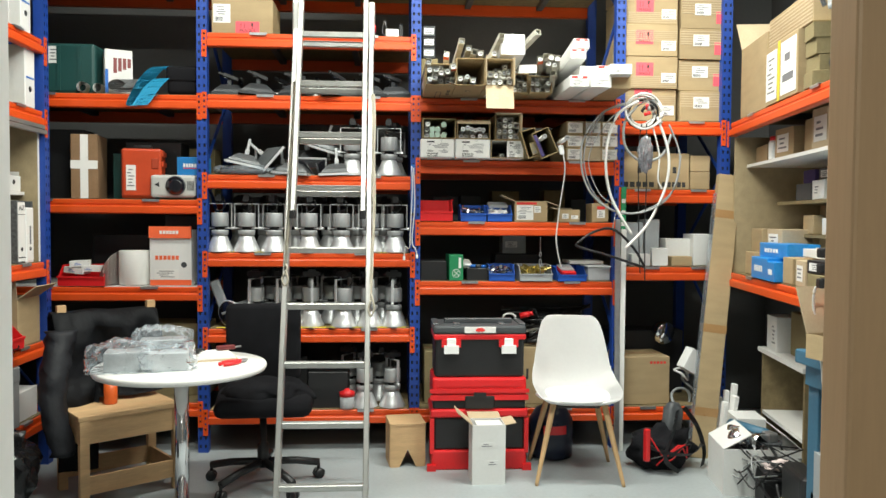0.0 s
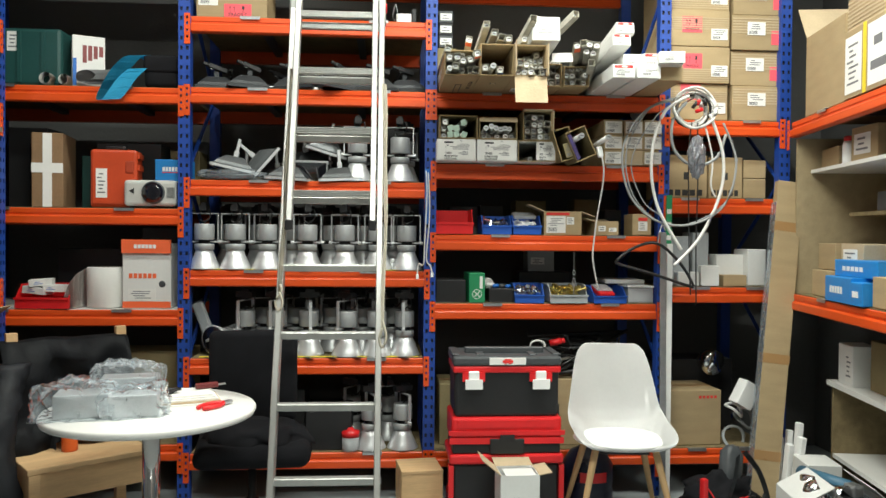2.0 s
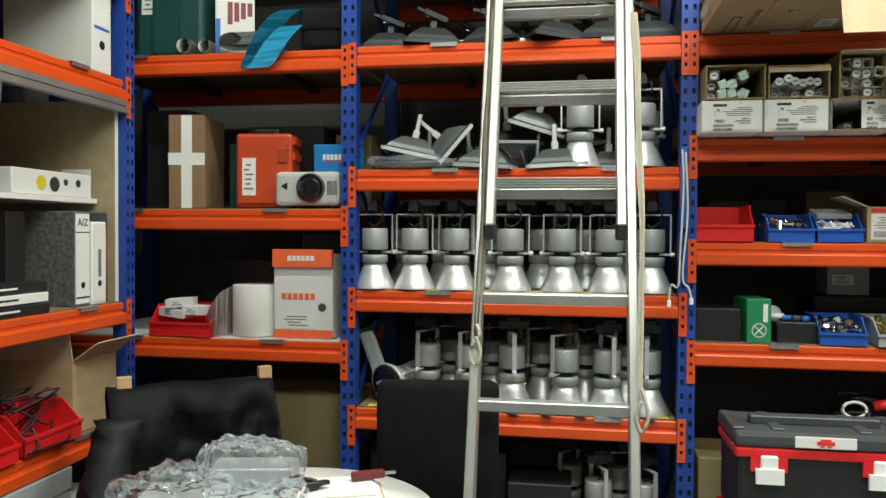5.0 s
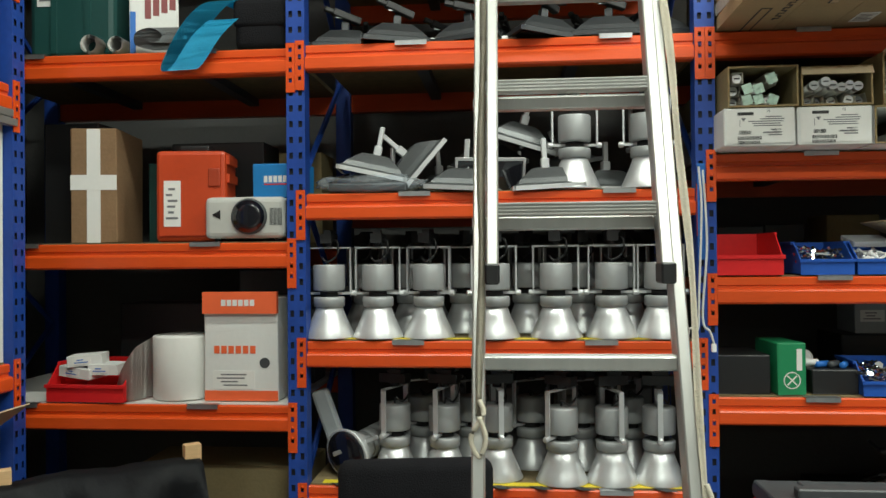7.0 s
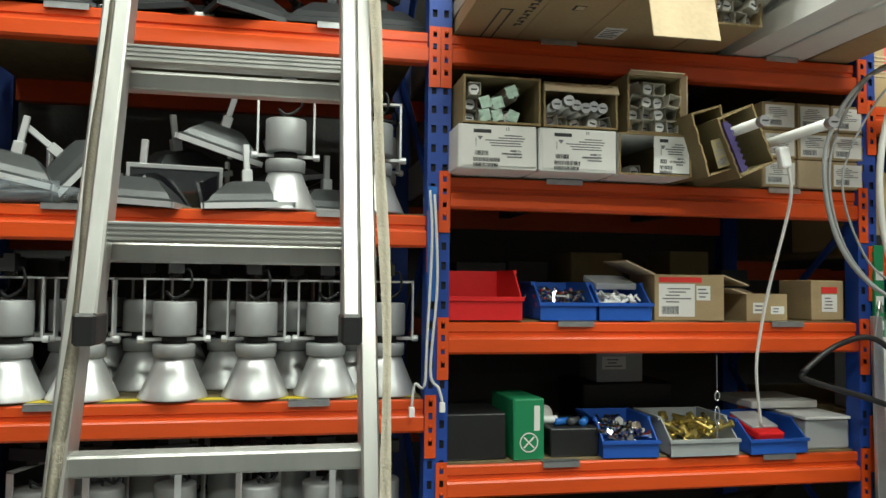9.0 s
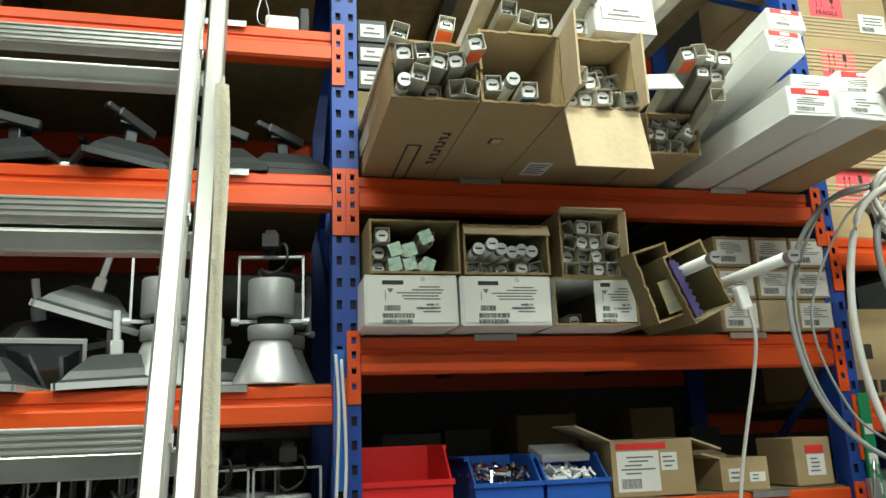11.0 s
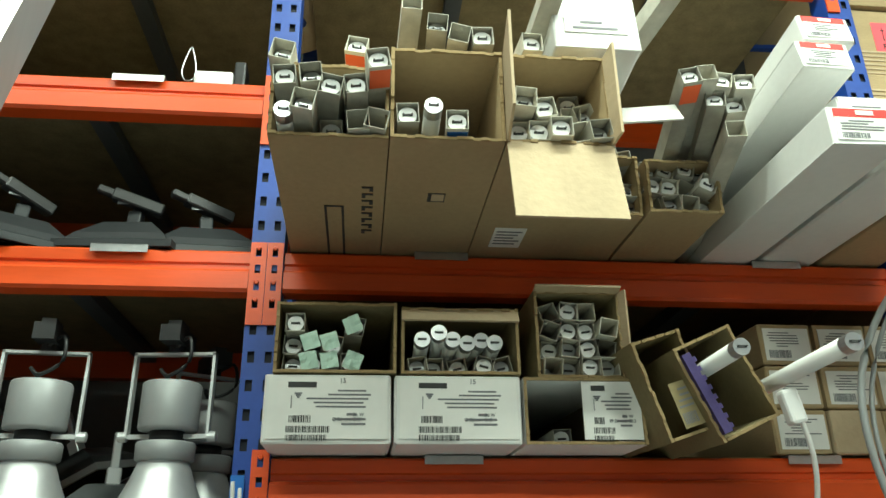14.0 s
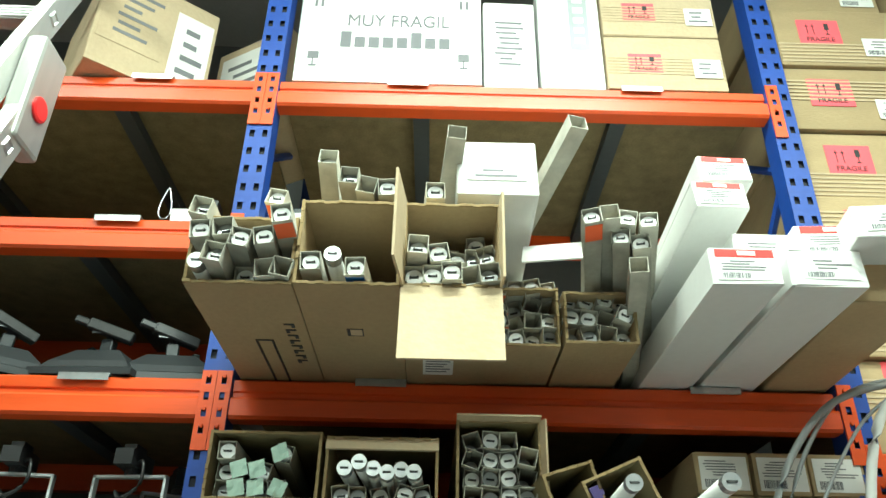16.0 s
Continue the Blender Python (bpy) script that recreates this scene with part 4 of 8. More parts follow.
# ---- fluorescent tubes ----
def tube_lamp(lab, sleeve, ink=None, length=0.62, inset=0.008):
    """A tube in its card sleeve, or bare, lying along y with its end at y = 0."""
    t = thing("fluorescent_lamp", lab, "fluorescent tube", None, "boxed fluorescent tubes")
    bm = B()
    y0 = inset if sleeve else 0.0
    tube(bm, [(0, y0 + 0.012, 0), (0, length, 0)], 0.0128, 12)
    part("glass", bm, TUBEGLASS, t, "", True)
    bm = B()
    tube(bm, [(0, y0, 0), (0, y0 + 0.02, 0)], 0.0133, 14)
    cap = part("end_cap", bm, STEEL if not sleeve or inset > 0.01 else WHITEPLASTIC, t, "", False)
    bm = B()
    box(bm, -0.0072, 0.0072, y0 - 0.0008, y0, -0.0018, 0.0018)
    for s in (-1, 1):
        tube(bm, [(s * 0.006, y0 - 0.005, 0), (s * 0.006, y0, 0)], 0.0012, 6)
    part("contact", bm, INK, cap)
    if sleeve:
        bm = B()
        s, k = 0.0155, 0.0009
        for q in range(4):
            box(bm, -s, s, 0, length, s - k, s, pose(0, 0, 0, 0, 90 * q, 0))
        sl = part("sleeve", bm, SLEEVE, t, "grey card sleeve")
        if ink:
            part("print", bx(-s + 0.001, s - 0.001, 0.008, 0.05, -s - 0.0006, -s), ink, sl)
    t.location = (0, 0, -5)
    return t


rg = random.Random(11)
PROTO = {}
rgt = random.Random(29)


def put_tube(kind, x, y, z, rx=0.0, rz=0.0, ry=0.0):
    if kind == "sleeved":
        kind = rgt.choice(("sleeved", "sleeved", "sleeved", "sleeved", "inset", "inset", "hollow"))
        y, ry, rz, rx = y + rgt.uniform(-0.012, 0.012), ry + rgt.uniform(-9, 9), rz + rgt.uniform(-1, 1), rx + rgt.uniform(-0.3, 0.2)
    if -6 < rx < 0:
        rx *= 0.12
    m = Matrix.Translation(SHELF_NUDGE) @ pose(x, y, z, rx, ry, rz)
    if kind not in PROTO:
        t = {"sleeved": lambda: tube_lamp("fluorescent tube in a worn grey card sleeve", True),
             "inset": lambda: tube_lamp("fluorescent tube set back in a worn grey card sleeve", True, inset=0.020),
             "hollow": lambda: tube_lamp("worn grey card sleeve with its tube pushed far in", True, inset=0.075),
             "orange": lambda: tube_lamp("fluorescent tube in a card sleeve with an orange print", True, ORANGEINK),
             "bare": lambda: tube_lamp("bare white fluorescent tube with metal end cap", False),
             "blue": lambda: tube_lamp("fluorescent tube in a card sleeve with a blue print", True, BLUEINK)}[kind]()
        PROTO[kind] = t
        t.matrix_basis = m
        return t
    return copy_thing(PROTO[kind], m)


SHELF_NUDGE = Vector((0.014, 0.022, -0.019))
# three long cartons with their ends cut open, jutting out over the beam
LONG = 1.16
UP = 0.5
g = "long tube cartons"
c1 = open_carton("long brown carton with torn open end full of tubes", 0.166, LONG, 0.118, pose(0.458, 4.497, 2.150, -UP), seed=2, group=g)
c2 = open_carton("long brown carton with torn open end, nearly empty", 0.162, LONG, 0.150, pose(0.624, 4.492, 2.150, -UP), seed=3, group=g)
c3 = open_carton("long brown carton with its flaps folded open", 0.154, LONG, 0.150, pose(0.784, 4.492, 2.150, -UP), flaps=(("bottom", 0.135, 76), ("left", 0.10, 6), ("right", 0.042, 3)), seed=4, group=g)
bm = B()
for k in range(8):
    box(bm, 0.047, 0.065, 0.145 + 0.0235 * k, 0.150 + 0.0235 * k, -0.0012, 0.0)
    box(bm, 0.047 if k % 2 else 0.059, 0.053 if k % 2 else 0.065, 0.150 + 0.0235 * k, 0.160 + 0.0235 * k, -0.0012, 0.0)
part("print", bm, INK, c1)
bm = B()
box(bm, -0.014, -0.010, 0.22, 0.48, -0.0012, 0.0)
box(bm, 0.014, 0.018, 0.22, 0.48, -0.0012, 0.0)
box(bm, -0.014, 0.018, 0.216, 0.220, -0.0012, 0.0)
part("print", bm, INK, c1)
bm = B()
box(bm, -0.014, 0.014, 0.165, 0.195, -0.0008, 0.0)
part("hand_hole", bm, INK, c2)
part("hole_tab", bx(-0.008, 0.012, 0.167, 0.190, -0.0016, -0.0008), CARDLIGHT, c2)
lb = part("label", bx(-0.045, 0.012, 0.29, 0.375, -0.0012, 0.0), PAPER, c3)
bm = B()
for k in range(5):
    box(bm, -0.040, 0.006 - 0.006 * (k % 3), 0.302 + 0.013 * k, 0.307 + 0.013 * k, -0.0018, -0.0012)
part("print", bm, GREYINK, lb)
# tubes in the first carton
for x, z, dy, kind in ((0.376, 2.290, -0.02, "sleeved"), (0.383, 2.196, -0.025, "bare"), (0.382, 2.247, -0.03, "sleeved"), (0.418, 2.250, -0.03, "sleeved"), (0.410, 2.205, -0.04, "sleeved"),
                       (0.446, 2.232, -0.035, "sleeved"), (0.480, 2.240, -0.03, "sleeved"), (0.510, 2.262, -0.06, "orange"), (0.484, 2.194, -0.008, "sleeved"), (0.510, 2.194, -0.010, "sleeved"),
                       (0.382, 2.228, 0.02, "sleeved"), (0.446, 2.196, 0.03, "sleeved"), (0.447, 2.268, 0.03, "sleeved")):
    put_tube(kind, x, 4.475 + dy, z, rg.uniform(-5, -1.5), rg.uniform(-3, 3), rg.uniform(-12, 12))
put_tube("orange", 0.478, 4.50, 2.345, -9, -4, 10)
for x, z, rx, dy in ((0.560, 2.415, -11, 0.02), (0.598, 2.375, -5, 0.0), (0.630, 2.352, -3, 0.01), (0.664, 2.346, -2.6, 0.0)):
    put_tube("sleeved", x, 4.47 + dy, z, rx, rg.uniform(-2, 2), rg.uniform(-8, 8))
# second carton
put_tube("sleeved", 0.553, 4.455, 2.206, -4, 1)
put_tube("bare", 0.588, 4.450, 2.212, -4, -1)
put_tube("blue", 0.622, 4.458, 2.196, -3, -4)
# third carton
for i, x in enumerate((0.712, 0.741, 0.770, 0.799, 0.828)):
    put_tube("sleeved", x, 4.462 + 0.008 * (i % 2), 2.190, -2.6, 0, rg.uniform(-8, 8))
for x, z, dy in ((0.718, 2.228, -0.02), (0.750, 2.226, -0.015), (0.780, 2.222, 0.05), (0.808, 2.222, 0.06), (0.830, 2.222, 0.06), (0.780, 2.254, 0.08), (0.808, 2.256, 0.07), (0.828, 2.258, 0.06), (0.768, 2.268, 0.09), (0.812, 2.288, 0.07)):
    put_tube("sleeved", x, 4.47 + dy, z, -2.6, rg.uniform(-3, 3), rg.uniform(-14, 14))
# a long sleeve and a lettered flat box lying above
put_tube("sleeved", 0.775, 4.43, 2.435, -12, 5)
put_tube("sleeved", 0.742, 4.49, 2.350, -4, 3)
put_tube("inset", 0.975, 4.43, 2.46, -14, 16)
t = carton("pale flat carton end with small print", 0.135, 0.9, 0.115, pose(0.858, 4.50, 2.325, -5), WHITECARD, tape=False, labels=((-0.05, 0.05, 0.03, 0.06, dict(rows=2)),), group=g)
# low torn cartons behind the open flap
c4 = open_carton("brown carton cut short, stuffed with loose sleeves", 0.125, 0.9, 0.115, pose(0.922, 4.72, 2.149), seed=6, group=g)
c5 = open_carton("brown carton cut short, packed with tube sleeves", 0.130, 0.9, 0.10, pose(1.055, 4.70, 2.149), seed=7, group=g)
for k in range(16):
    put_tube("sleeved" if k % 4 else "orange", 0.863 + 0.031 * (k % 4), 4.715 + rg.uniform(-0.012, 0.02), 2.192 + 0.033 * (k // 4), rg.uniform(-3, 0), rg.uniform(-5, 5), rg.uniform(-20, 20))
for k in range(12):
    put_tube("sleeved", 0.992 + 0.0318 * (k % 4), 4.695 + rg.uniform(-0.012, 0.02), 2.192 + 0.034 * (k // 4), rg.uniform(-3, 0), rg.uniform(-4, 4), rg.uniform(-20, 20))
put_tube("sleeved", 1.085, 4.55, 2.262, -8, -10)
for i, (x, z) in enumerate(((1.005, 2.335), (1.040, 2.352), (1.074, 2.352), (1.108, 2.345), (1.060, 2.318), (1.095, 2.312))):
    put_tube("orange" if i == 0 else "sleeved", x, 4.52 + 0.01 * i, z, -9, -8 - i, rg.uniform(-10, 10))
t = thing("paper_scrap", "white torn carton scrap leaning on the tubes", "paper", pose(0.955, 4.58, 2.262, 50, 0, -12))
part("sheet", bx(-0.05, 0.05, -0.035, 0.035, 0.0, 0.003), PAPER, t)

# long white lamp cartons
g = "long white lamp cartons"


def white_carton(x, y, z, rx, rz=0.0, w=0.105, h=0.066, red=True, seed=1, ln=1.12, mt=None):
    t = carton("long white carton with a red-edged end label" if red else "long white carton with a printed end label", w, ln, h, pose(x, y, z, rx, 0, rz), mt or WHITECARD, tape=False, group=g, seed=seed)
    if red:
        label(t, -w * 0.42, w * 0.42, h * 0.12, h * 0.72, 0.0, rows=4, seed=seed, code=True)
        bm = bx(-w * 0.42, w * 0.42, -0.0014, 0.0, h * 0.725, h * 0.95)
        band = part("red_band", bm, REDINK, t)
        part("print", bx(-w * 0.1, w * 0.16, -0.0022, -0.0014, h * 0.78, h * 0.90), PAPER, band)
    else:
        label(t, -w * 0.35, w * 0.40, h * 0.2, h * 0.8, 0.0, rows=3, seed=seed, code=True)
    return t


white_carton(1.222, 4.452, 2.147, 0.0, 0.0, h=0.062, seed=21)
white_carton(1.345, 4.452, 2.147, 0.0, 0.0, 0.112, 0.062, red=False, seed=22)
white_carton(1.226, 4.500, 2.312, -9, 2, 0.088, 0.055, seed=23)
white_carton(1.246, 4.510, 2.372, -9.5, 2, 0.088, 0.055, seed=24)
white_carton(1.290, 4.520, 2.213, 0, 0, 0.10, 0.062, red=False, seed=25)
white_carton(1.380, 4.480, 2.212, -2, -4, 0.11, 0.06, seed=26)
white_carton(1.440, 4.41, 2.212, 0, -8, 0.12, 0.055, red=False, seed=27)
carton("long brown carton lying beside the white ones", 0.13, 1.1, 0.075, pose(1.462, 4.50, 2.148, 0, 0, -3), CARD, tape=False, group=g)

# printed cartons with end labels, and open ones on top
SHELF_NUDGE = Vector((0.0, 0.0, 0.0))
g = "tube cartons with printed ends"


def printed_carton(x0, x1, z0, z1, y, seed, half=False):
    w, h = x1 - x0, z1 - z0
    cx = (x0 + x1) / 2
    if half:
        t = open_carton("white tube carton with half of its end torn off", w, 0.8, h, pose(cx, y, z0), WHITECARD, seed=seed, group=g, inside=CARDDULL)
        fx0 = -w * 0.06
    else:
        t = carton("white tube carton with a printed end", w, 0.8, h, pose(cx, y, z0), WHITECARD, tape=False, group=g, seed=seed)
        fx0 = -w * 0.5
    rgl = random.Random(seed)
    lb = part("end_label", bx(fx0 + 0.008, w * 0.5 - 0.006, -0.003, -0.0005, 0.008, h - 0.006), PAPER, t)
    bm = B()
    ww = w * 0.5 - 0.006 - fx0 - 0.008
    a = fx0 + 0.008
    y1 = -0.003
    box(bm, a + ww * 0.16, a + ww * 0.40, y1 - 0.0006, y1, h * 0.80, h * 0.88)
    part("heading", bm, INK, lb)
    bm = B()
    for i, (p, q) in enumerate(((0.58, 0.82), (0.50, 0.86), (0.32, 0.84), (0.38, 0.80), (0.40, 0.82))):
        z = h * (0.745 - 0.058 * i)
        box(bm, a + ww * p, a + ww * q, y1 - 0.0006, y1, z, z + h * 0.024)
    box(bm, a + ww * 0.66, a + ww * 0.74, y1 - 0.0006, y1, h * 0.40, h * 0.435)
    box(bm, a + ww * 0.56, a + ww * 0.82, y1 - 0.0006, y1, h * 0.335, h * 0.365)
    box(bm, a + ww * 0.62, a + ww * 0.82, y1 - 0.0006, y1, h * 0.265, h * 0.295)
    box(bm, a + ww * 0.19, a + ww * 0.192 + 0.001, y1 - 0.0006, y1, h * 0.5, h * 0.68)
    for k in range(3):
        s = 0.006 - 0.002 * k
        box(bm, a + ww * 0.25 - s, a + ww * 0.25 + s, y1 - 0.0006, y1, h * 0.70 - 0.003 * k, h * 0.70 - 0.003 * k + 0.0028)
    part("print", bm, GREYINK, lb)
    bm = B()
    barcode(bm, a + ww * 0.18, a + ww * 0.36, h * 0.30, h * 0.40, y1, rgl)
    barcode(bm, a + ww * 0.16, a + ww * 0.52, h * 0.16, h * 0.25, y1, rgl)
    barcode(bm, a + ww * 0.16, a + ww * 0.50, h * 0.05, h * 0.13, y1, rgl)
    part("barcode", bm, INK, lb)
    for txt, px, pz, sz in (("36 W", 0.76, 0.415, 0.0075), ("\u00d8 26 mm G13", 0.66, 0.345, 0.0075), ("15", 0.62, 0.90, 0.011)):
        if half and px < 0.64:
            continue
        words(txt, sz, GREYINK, lb, pose(a + ww * px, y1 - 0.001, h * pz, 90))
    return t


printed_carton(0.360, 0.560, 1.776, 1.886, 4.79, 31)
printed_carton(0.566, 0.770, 1.776, 1.886, 4.79, 32)
printed_carton(0.776, 0.975, 1.776, 1.884, 4.79, 33, True)
put_tube("sleeved", 0.855, 4.86, 1.797)
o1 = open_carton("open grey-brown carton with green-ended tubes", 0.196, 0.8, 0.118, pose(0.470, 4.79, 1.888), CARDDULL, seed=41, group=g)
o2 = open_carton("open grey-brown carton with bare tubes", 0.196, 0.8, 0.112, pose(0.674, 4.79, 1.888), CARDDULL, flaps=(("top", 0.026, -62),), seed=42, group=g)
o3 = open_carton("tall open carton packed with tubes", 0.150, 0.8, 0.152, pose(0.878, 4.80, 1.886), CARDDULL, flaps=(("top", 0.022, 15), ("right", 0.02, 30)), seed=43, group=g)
for k, (x, z) in enumerate(((0.398, 1.910), (0.430, 1.910), (0.462, 1.912), (0.494, 1.910), (0.398, 1.943), (0.432, 1.943), (0.463, 1.943), (0.402, 1.974), (0.500, 1.972))):
    put_tube("sleeved", x, 4.81 + rg.uniform(-0.012, 0.02), z, rg.uniform(-3, 0), rg.uniform(-3, 3), rg.uniform(-14, 14))
    if k in (1, 2, 3, 5, 6, 8):
        tt = thing("tissue_wrap", "crumpled pale green tissue wrap on a tube end", "tissue", pose(x, 4.792, z - 0.013, rg.uniform(-12, 12), rg.uniform(-25, 25), rg.uniform(-10, 10)), "green tissue wraps")
        bm = B()
        bmesh.ops.create_grid(bm, x_segments=5, y_segments=5, size=0.014)
        for v in bm.verts:
            v.co = Vector((v.co.x, 0.004 * noise.noise(Vector((v.co.x * 90, v.co.y * 90, k))), v.co.y + 0.013))
        bmesh.ops.solidify(bm, geom=bm.faces[:], thickness=0.001)
        part("sheet", bm, GREENTUBE, tt)
for x, z, rx in ((0.605, 1.905, -1), (0.632, 1.905, -1), (0.715, 1.907, -1), (0.745, 1.905, -1), (0.672, 1.905, -1)):
    put_tube("sleeved", x, 4.81, z, rx, rg.uniform(-3, 3), rg.uniform(-12, 12))
for x, z in ((0.610, 1.945), (0.636, 1.952), (0.660, 1.944), (0.684, 1.938), (0.708, 1.944), (0.730, 1.940)):
    put_tube("bare", x, 4.775 + rg.uniform(-0.01, 0.015), z, -5, rg.uniform(-4, 4))
for k in range(15):
    put_tube("sleeved", 0.832 + 0.032 * (k % 4), 4.80 + rg.uniform(-0.01, 0.02), 1.906 + 0.0325 * (k // 4), rg.uniform(-2, 0), rg.uniform(-2, 2), rg.uniform(-14, 14))

# half-crushed carton with foam, bare tubes sticking out and small printed boxes
oc = open_carton("crushed brown carton leaning over with tubes inside", 0.09, 0.7, 0.165, pose(1.035, 4.74, 1.785, 0, -18, 4), CARDDULL, seed=51, group=g)
label(oc, -0.015, 0.035, 0.012, 0.085, -0.007, CARDDULL, rows=4, code=True, seed=5)
oc = open_carton("torn brown carton leaning over, lined with purple foam", 0.11, 0.7, 0.16, pose(1.118, 4.72, 1.790, 0, -24, 2), CARDDULL, seed=52, group=g)
bm = B()
box(bm, -0.05, -0.035, -0.012, 0.5, 0.012, 0.145)
for k in range(8):
    box(bm, -0.036, -0.030, -0.012, 0.5, 0.016 + k * 0.016, 0.024 + k * 0.016)
part("foam_lining", bm, PURPLE, oc, "purple foam lining")
put_tube("bare", 1.061, 4.60, 1.89, -1.2, -2)
put_tube("bare", 1.168, 4.50, 1.872, -0.8, -4)
t = thing("switch", "white plastic cord switch hanging on the carton", "switch", pose(1.185, 4.70, 1.795, 0, -12, 0))
part("body", bx(-0.014, 0.014, -0.012, 0.012, 0, 0.055, bevel=0.006), WHITEPLASTIC, t)
t = thing("hanging_cable", "thin white cable hanging down to the blue bin", "cable")
bm = B()
tube(bm, smooth_path([(1.188, 4.695, 1.80), (1.20, 4.70, 1.74), (1.205, 4.73, 1.66), (1.192, 4.78, 1.50), (1.185, 4.81, 1.38), (1.185, 4.83, 1.27), (1.225, 4.87, 1.12)]), 0.0042, 8)
part("cord", bm, CABLEWHITE, t, "", True)
for i, (x0, z0) in enumerate(((1.255, 1.776), (1.255, 1.857), (1.255, 1.938), (1.365, 1.857), (1.365, 1.776), (1.47, 1.776), (1.47, 1.857), (1.47, 1.938), (1.365, 1.938))):
    carton("small carton with a printed white end label", 0.104, 0.5, 0.079, pose(x0 + 0.052, 4.90, z0), CARD if i != 4 else CARDLIGHT, tape=False, group="small printed cartons", seed=60 + i,
           labels=() if i == 4 else ((-0.044, 0.046, 0.008, 0.070, dict(rows=6, code=True)),))


# ---- small goods in the middle bay ----
def bin_tray(lab, w, d, h, m, material):
    """An open-fronted stacking bin with a sloped lip."""
    t = thing("storage_bin", lab, "bin", m, "open stacking bins")
    bm = B()
    k = 0.004
    x = w / 2
    box(bm, -x, x, 0, d, 0, k)
    for s in (-1, 1):
        prism(bm, [(0, 0), (0.0, h * 0.45), (d * 0.28, h), (d, h), (d, 0)], k, Matrix.Translation((s * x - (k if s > 0 else 0), 0, 0)) @ Matrix(((0, 1, 0, 0), (1, 0, 0, 0), (0, 0, 1, 0), (0, 0, 0, 1))))
    box(bm, -x, x, d - k, d, k, h)
    box(bm, -x, x, -0.004, k, 0, h * 0.45)
    part("body", bm, material, t)
    bm = B()
    box(bm, -x - 0.004, x + 0.004, -0.010, 0.001, h * 0.38, h * 0.47)
    for s in (-1, 1):
        box(bm, s * x - 0.005, s * x + 0.005, d * 0.28, d, h - 0.008, h + 0.001)
    part("rim", bm, material, t)
    return t


def fill(parent_name, lab, x0, x1, y0, y1, z, n, material, seed, size=0.008):
    """A heap of small fittings in a bin."""
    rgf = random.Random(seed)
    t = thing(parent_name, lab, "fittings")
    bm = B()
    for _ in range(n):
        c = Vector((rgf.uniform(x0, x1), rgf.uniform(y0, y1), z + rgf.uniform(0, size * 2.4)))
        m = Matrix.Translation(c) @ Euler((rgf.uniform(0, 3), rgf.uniform(0, 3), rgf.uniform(0, 3))).to_matrix().to_4x4()
        r = size * rgf.uniform(0.35, 0.8)
        lathe(bm, [(r * 0.5, -r * 2.2), (r * 0.5, r), (r, r), (r, r * 1.6)], 6, m)
    ob = part("fitting_heap", bm, material, t)
    ob["kind"] = "stuff"
    return t


bin_tray("red plastic bin on the shelf", 0.20, 0.24, 0.13, pose(0.462, 4.912, 1.402), RED)
bin_tray("blue plastic bin with metal fittings", 0.155, 0.22, 0.10, pose(0.690, 4.915, 1.402), BLUEBIN)
bin_tray("blue plastic bin with a clear bag of parts", 0.150, 0.22, 0.10, pose(0.852, 4.915, 1.402), BLUEBIN)
fill("metal_fittings", "heap of shiny metal fittings in the blue bin", 0.63, 0.75, 4.93, 5.08, 1.438, 70, CHROME, 1, 0.017)
fill("plastic_plugs", "heap of white plastic plugs in the blue bin", 0.79, 0.90, 4.93, 5.08, 1.440, 60, WHITEPLASTIC, 2, 0.013)
t = thing("clear_tub", "clear plastic tub lying on the bin", "tub", pose(0.85, 5.02, 1.495, 14))
part("tub", bx(-0.06, 0.06, -0.05, 0.05, 0, 0.018, bevel=0.004), CLEARBOX, t)
t = open_carton("brown carton with open flaps and white and red label", 0.20, 0.19, 0.125, pose(1.045, 4.925, 1.402, 0, 0, -4), CARD, flaps=(("left", 0.09, 24), ("right", 0.08, -20)), open_side="top", seed=71)
label(t, -0.088, 0.015, 0.01, 0.10, 0.0, rows=5, code=True, seed=8)
part("red_band", bx(-0.088, 0.035, -0.0014, 0.0, 0.104, 0.118), REDINK, t)
label(t, 0.02, 0.06, 0.055, 0.095, 0.0, rows=3, seed=9)
t = open_carton("small brown carton with cut-out front", 0.13, 0.16, 0.075, pose(1.285, 4.93, 1.402, 0, 0, 2), CARD, flaps=(("back", 0.06, 12), ("left", 0.05, 15)), open_side="top", seed=72)
label(t, -0.045, -0.005, 0.02, 0.05, 0.0, rows=2, seed=3)
label(t, 0.012, 0.055, 0.018, 0.04, 0.0, rows=2, seed=4)
t = carton("small brown carton with a red and white label", 0.105, 0.15, 0.115, pose(1.478, 4.93, 1.402), CARD, seed=73, labels=((-0.02, 0.03, 0.025, 0.075, dict(rows=4)),))
part("red_band", bx(-0.02, 0.03, -0.0014, 0.0, 0.078, 0.096), REDINK, t)
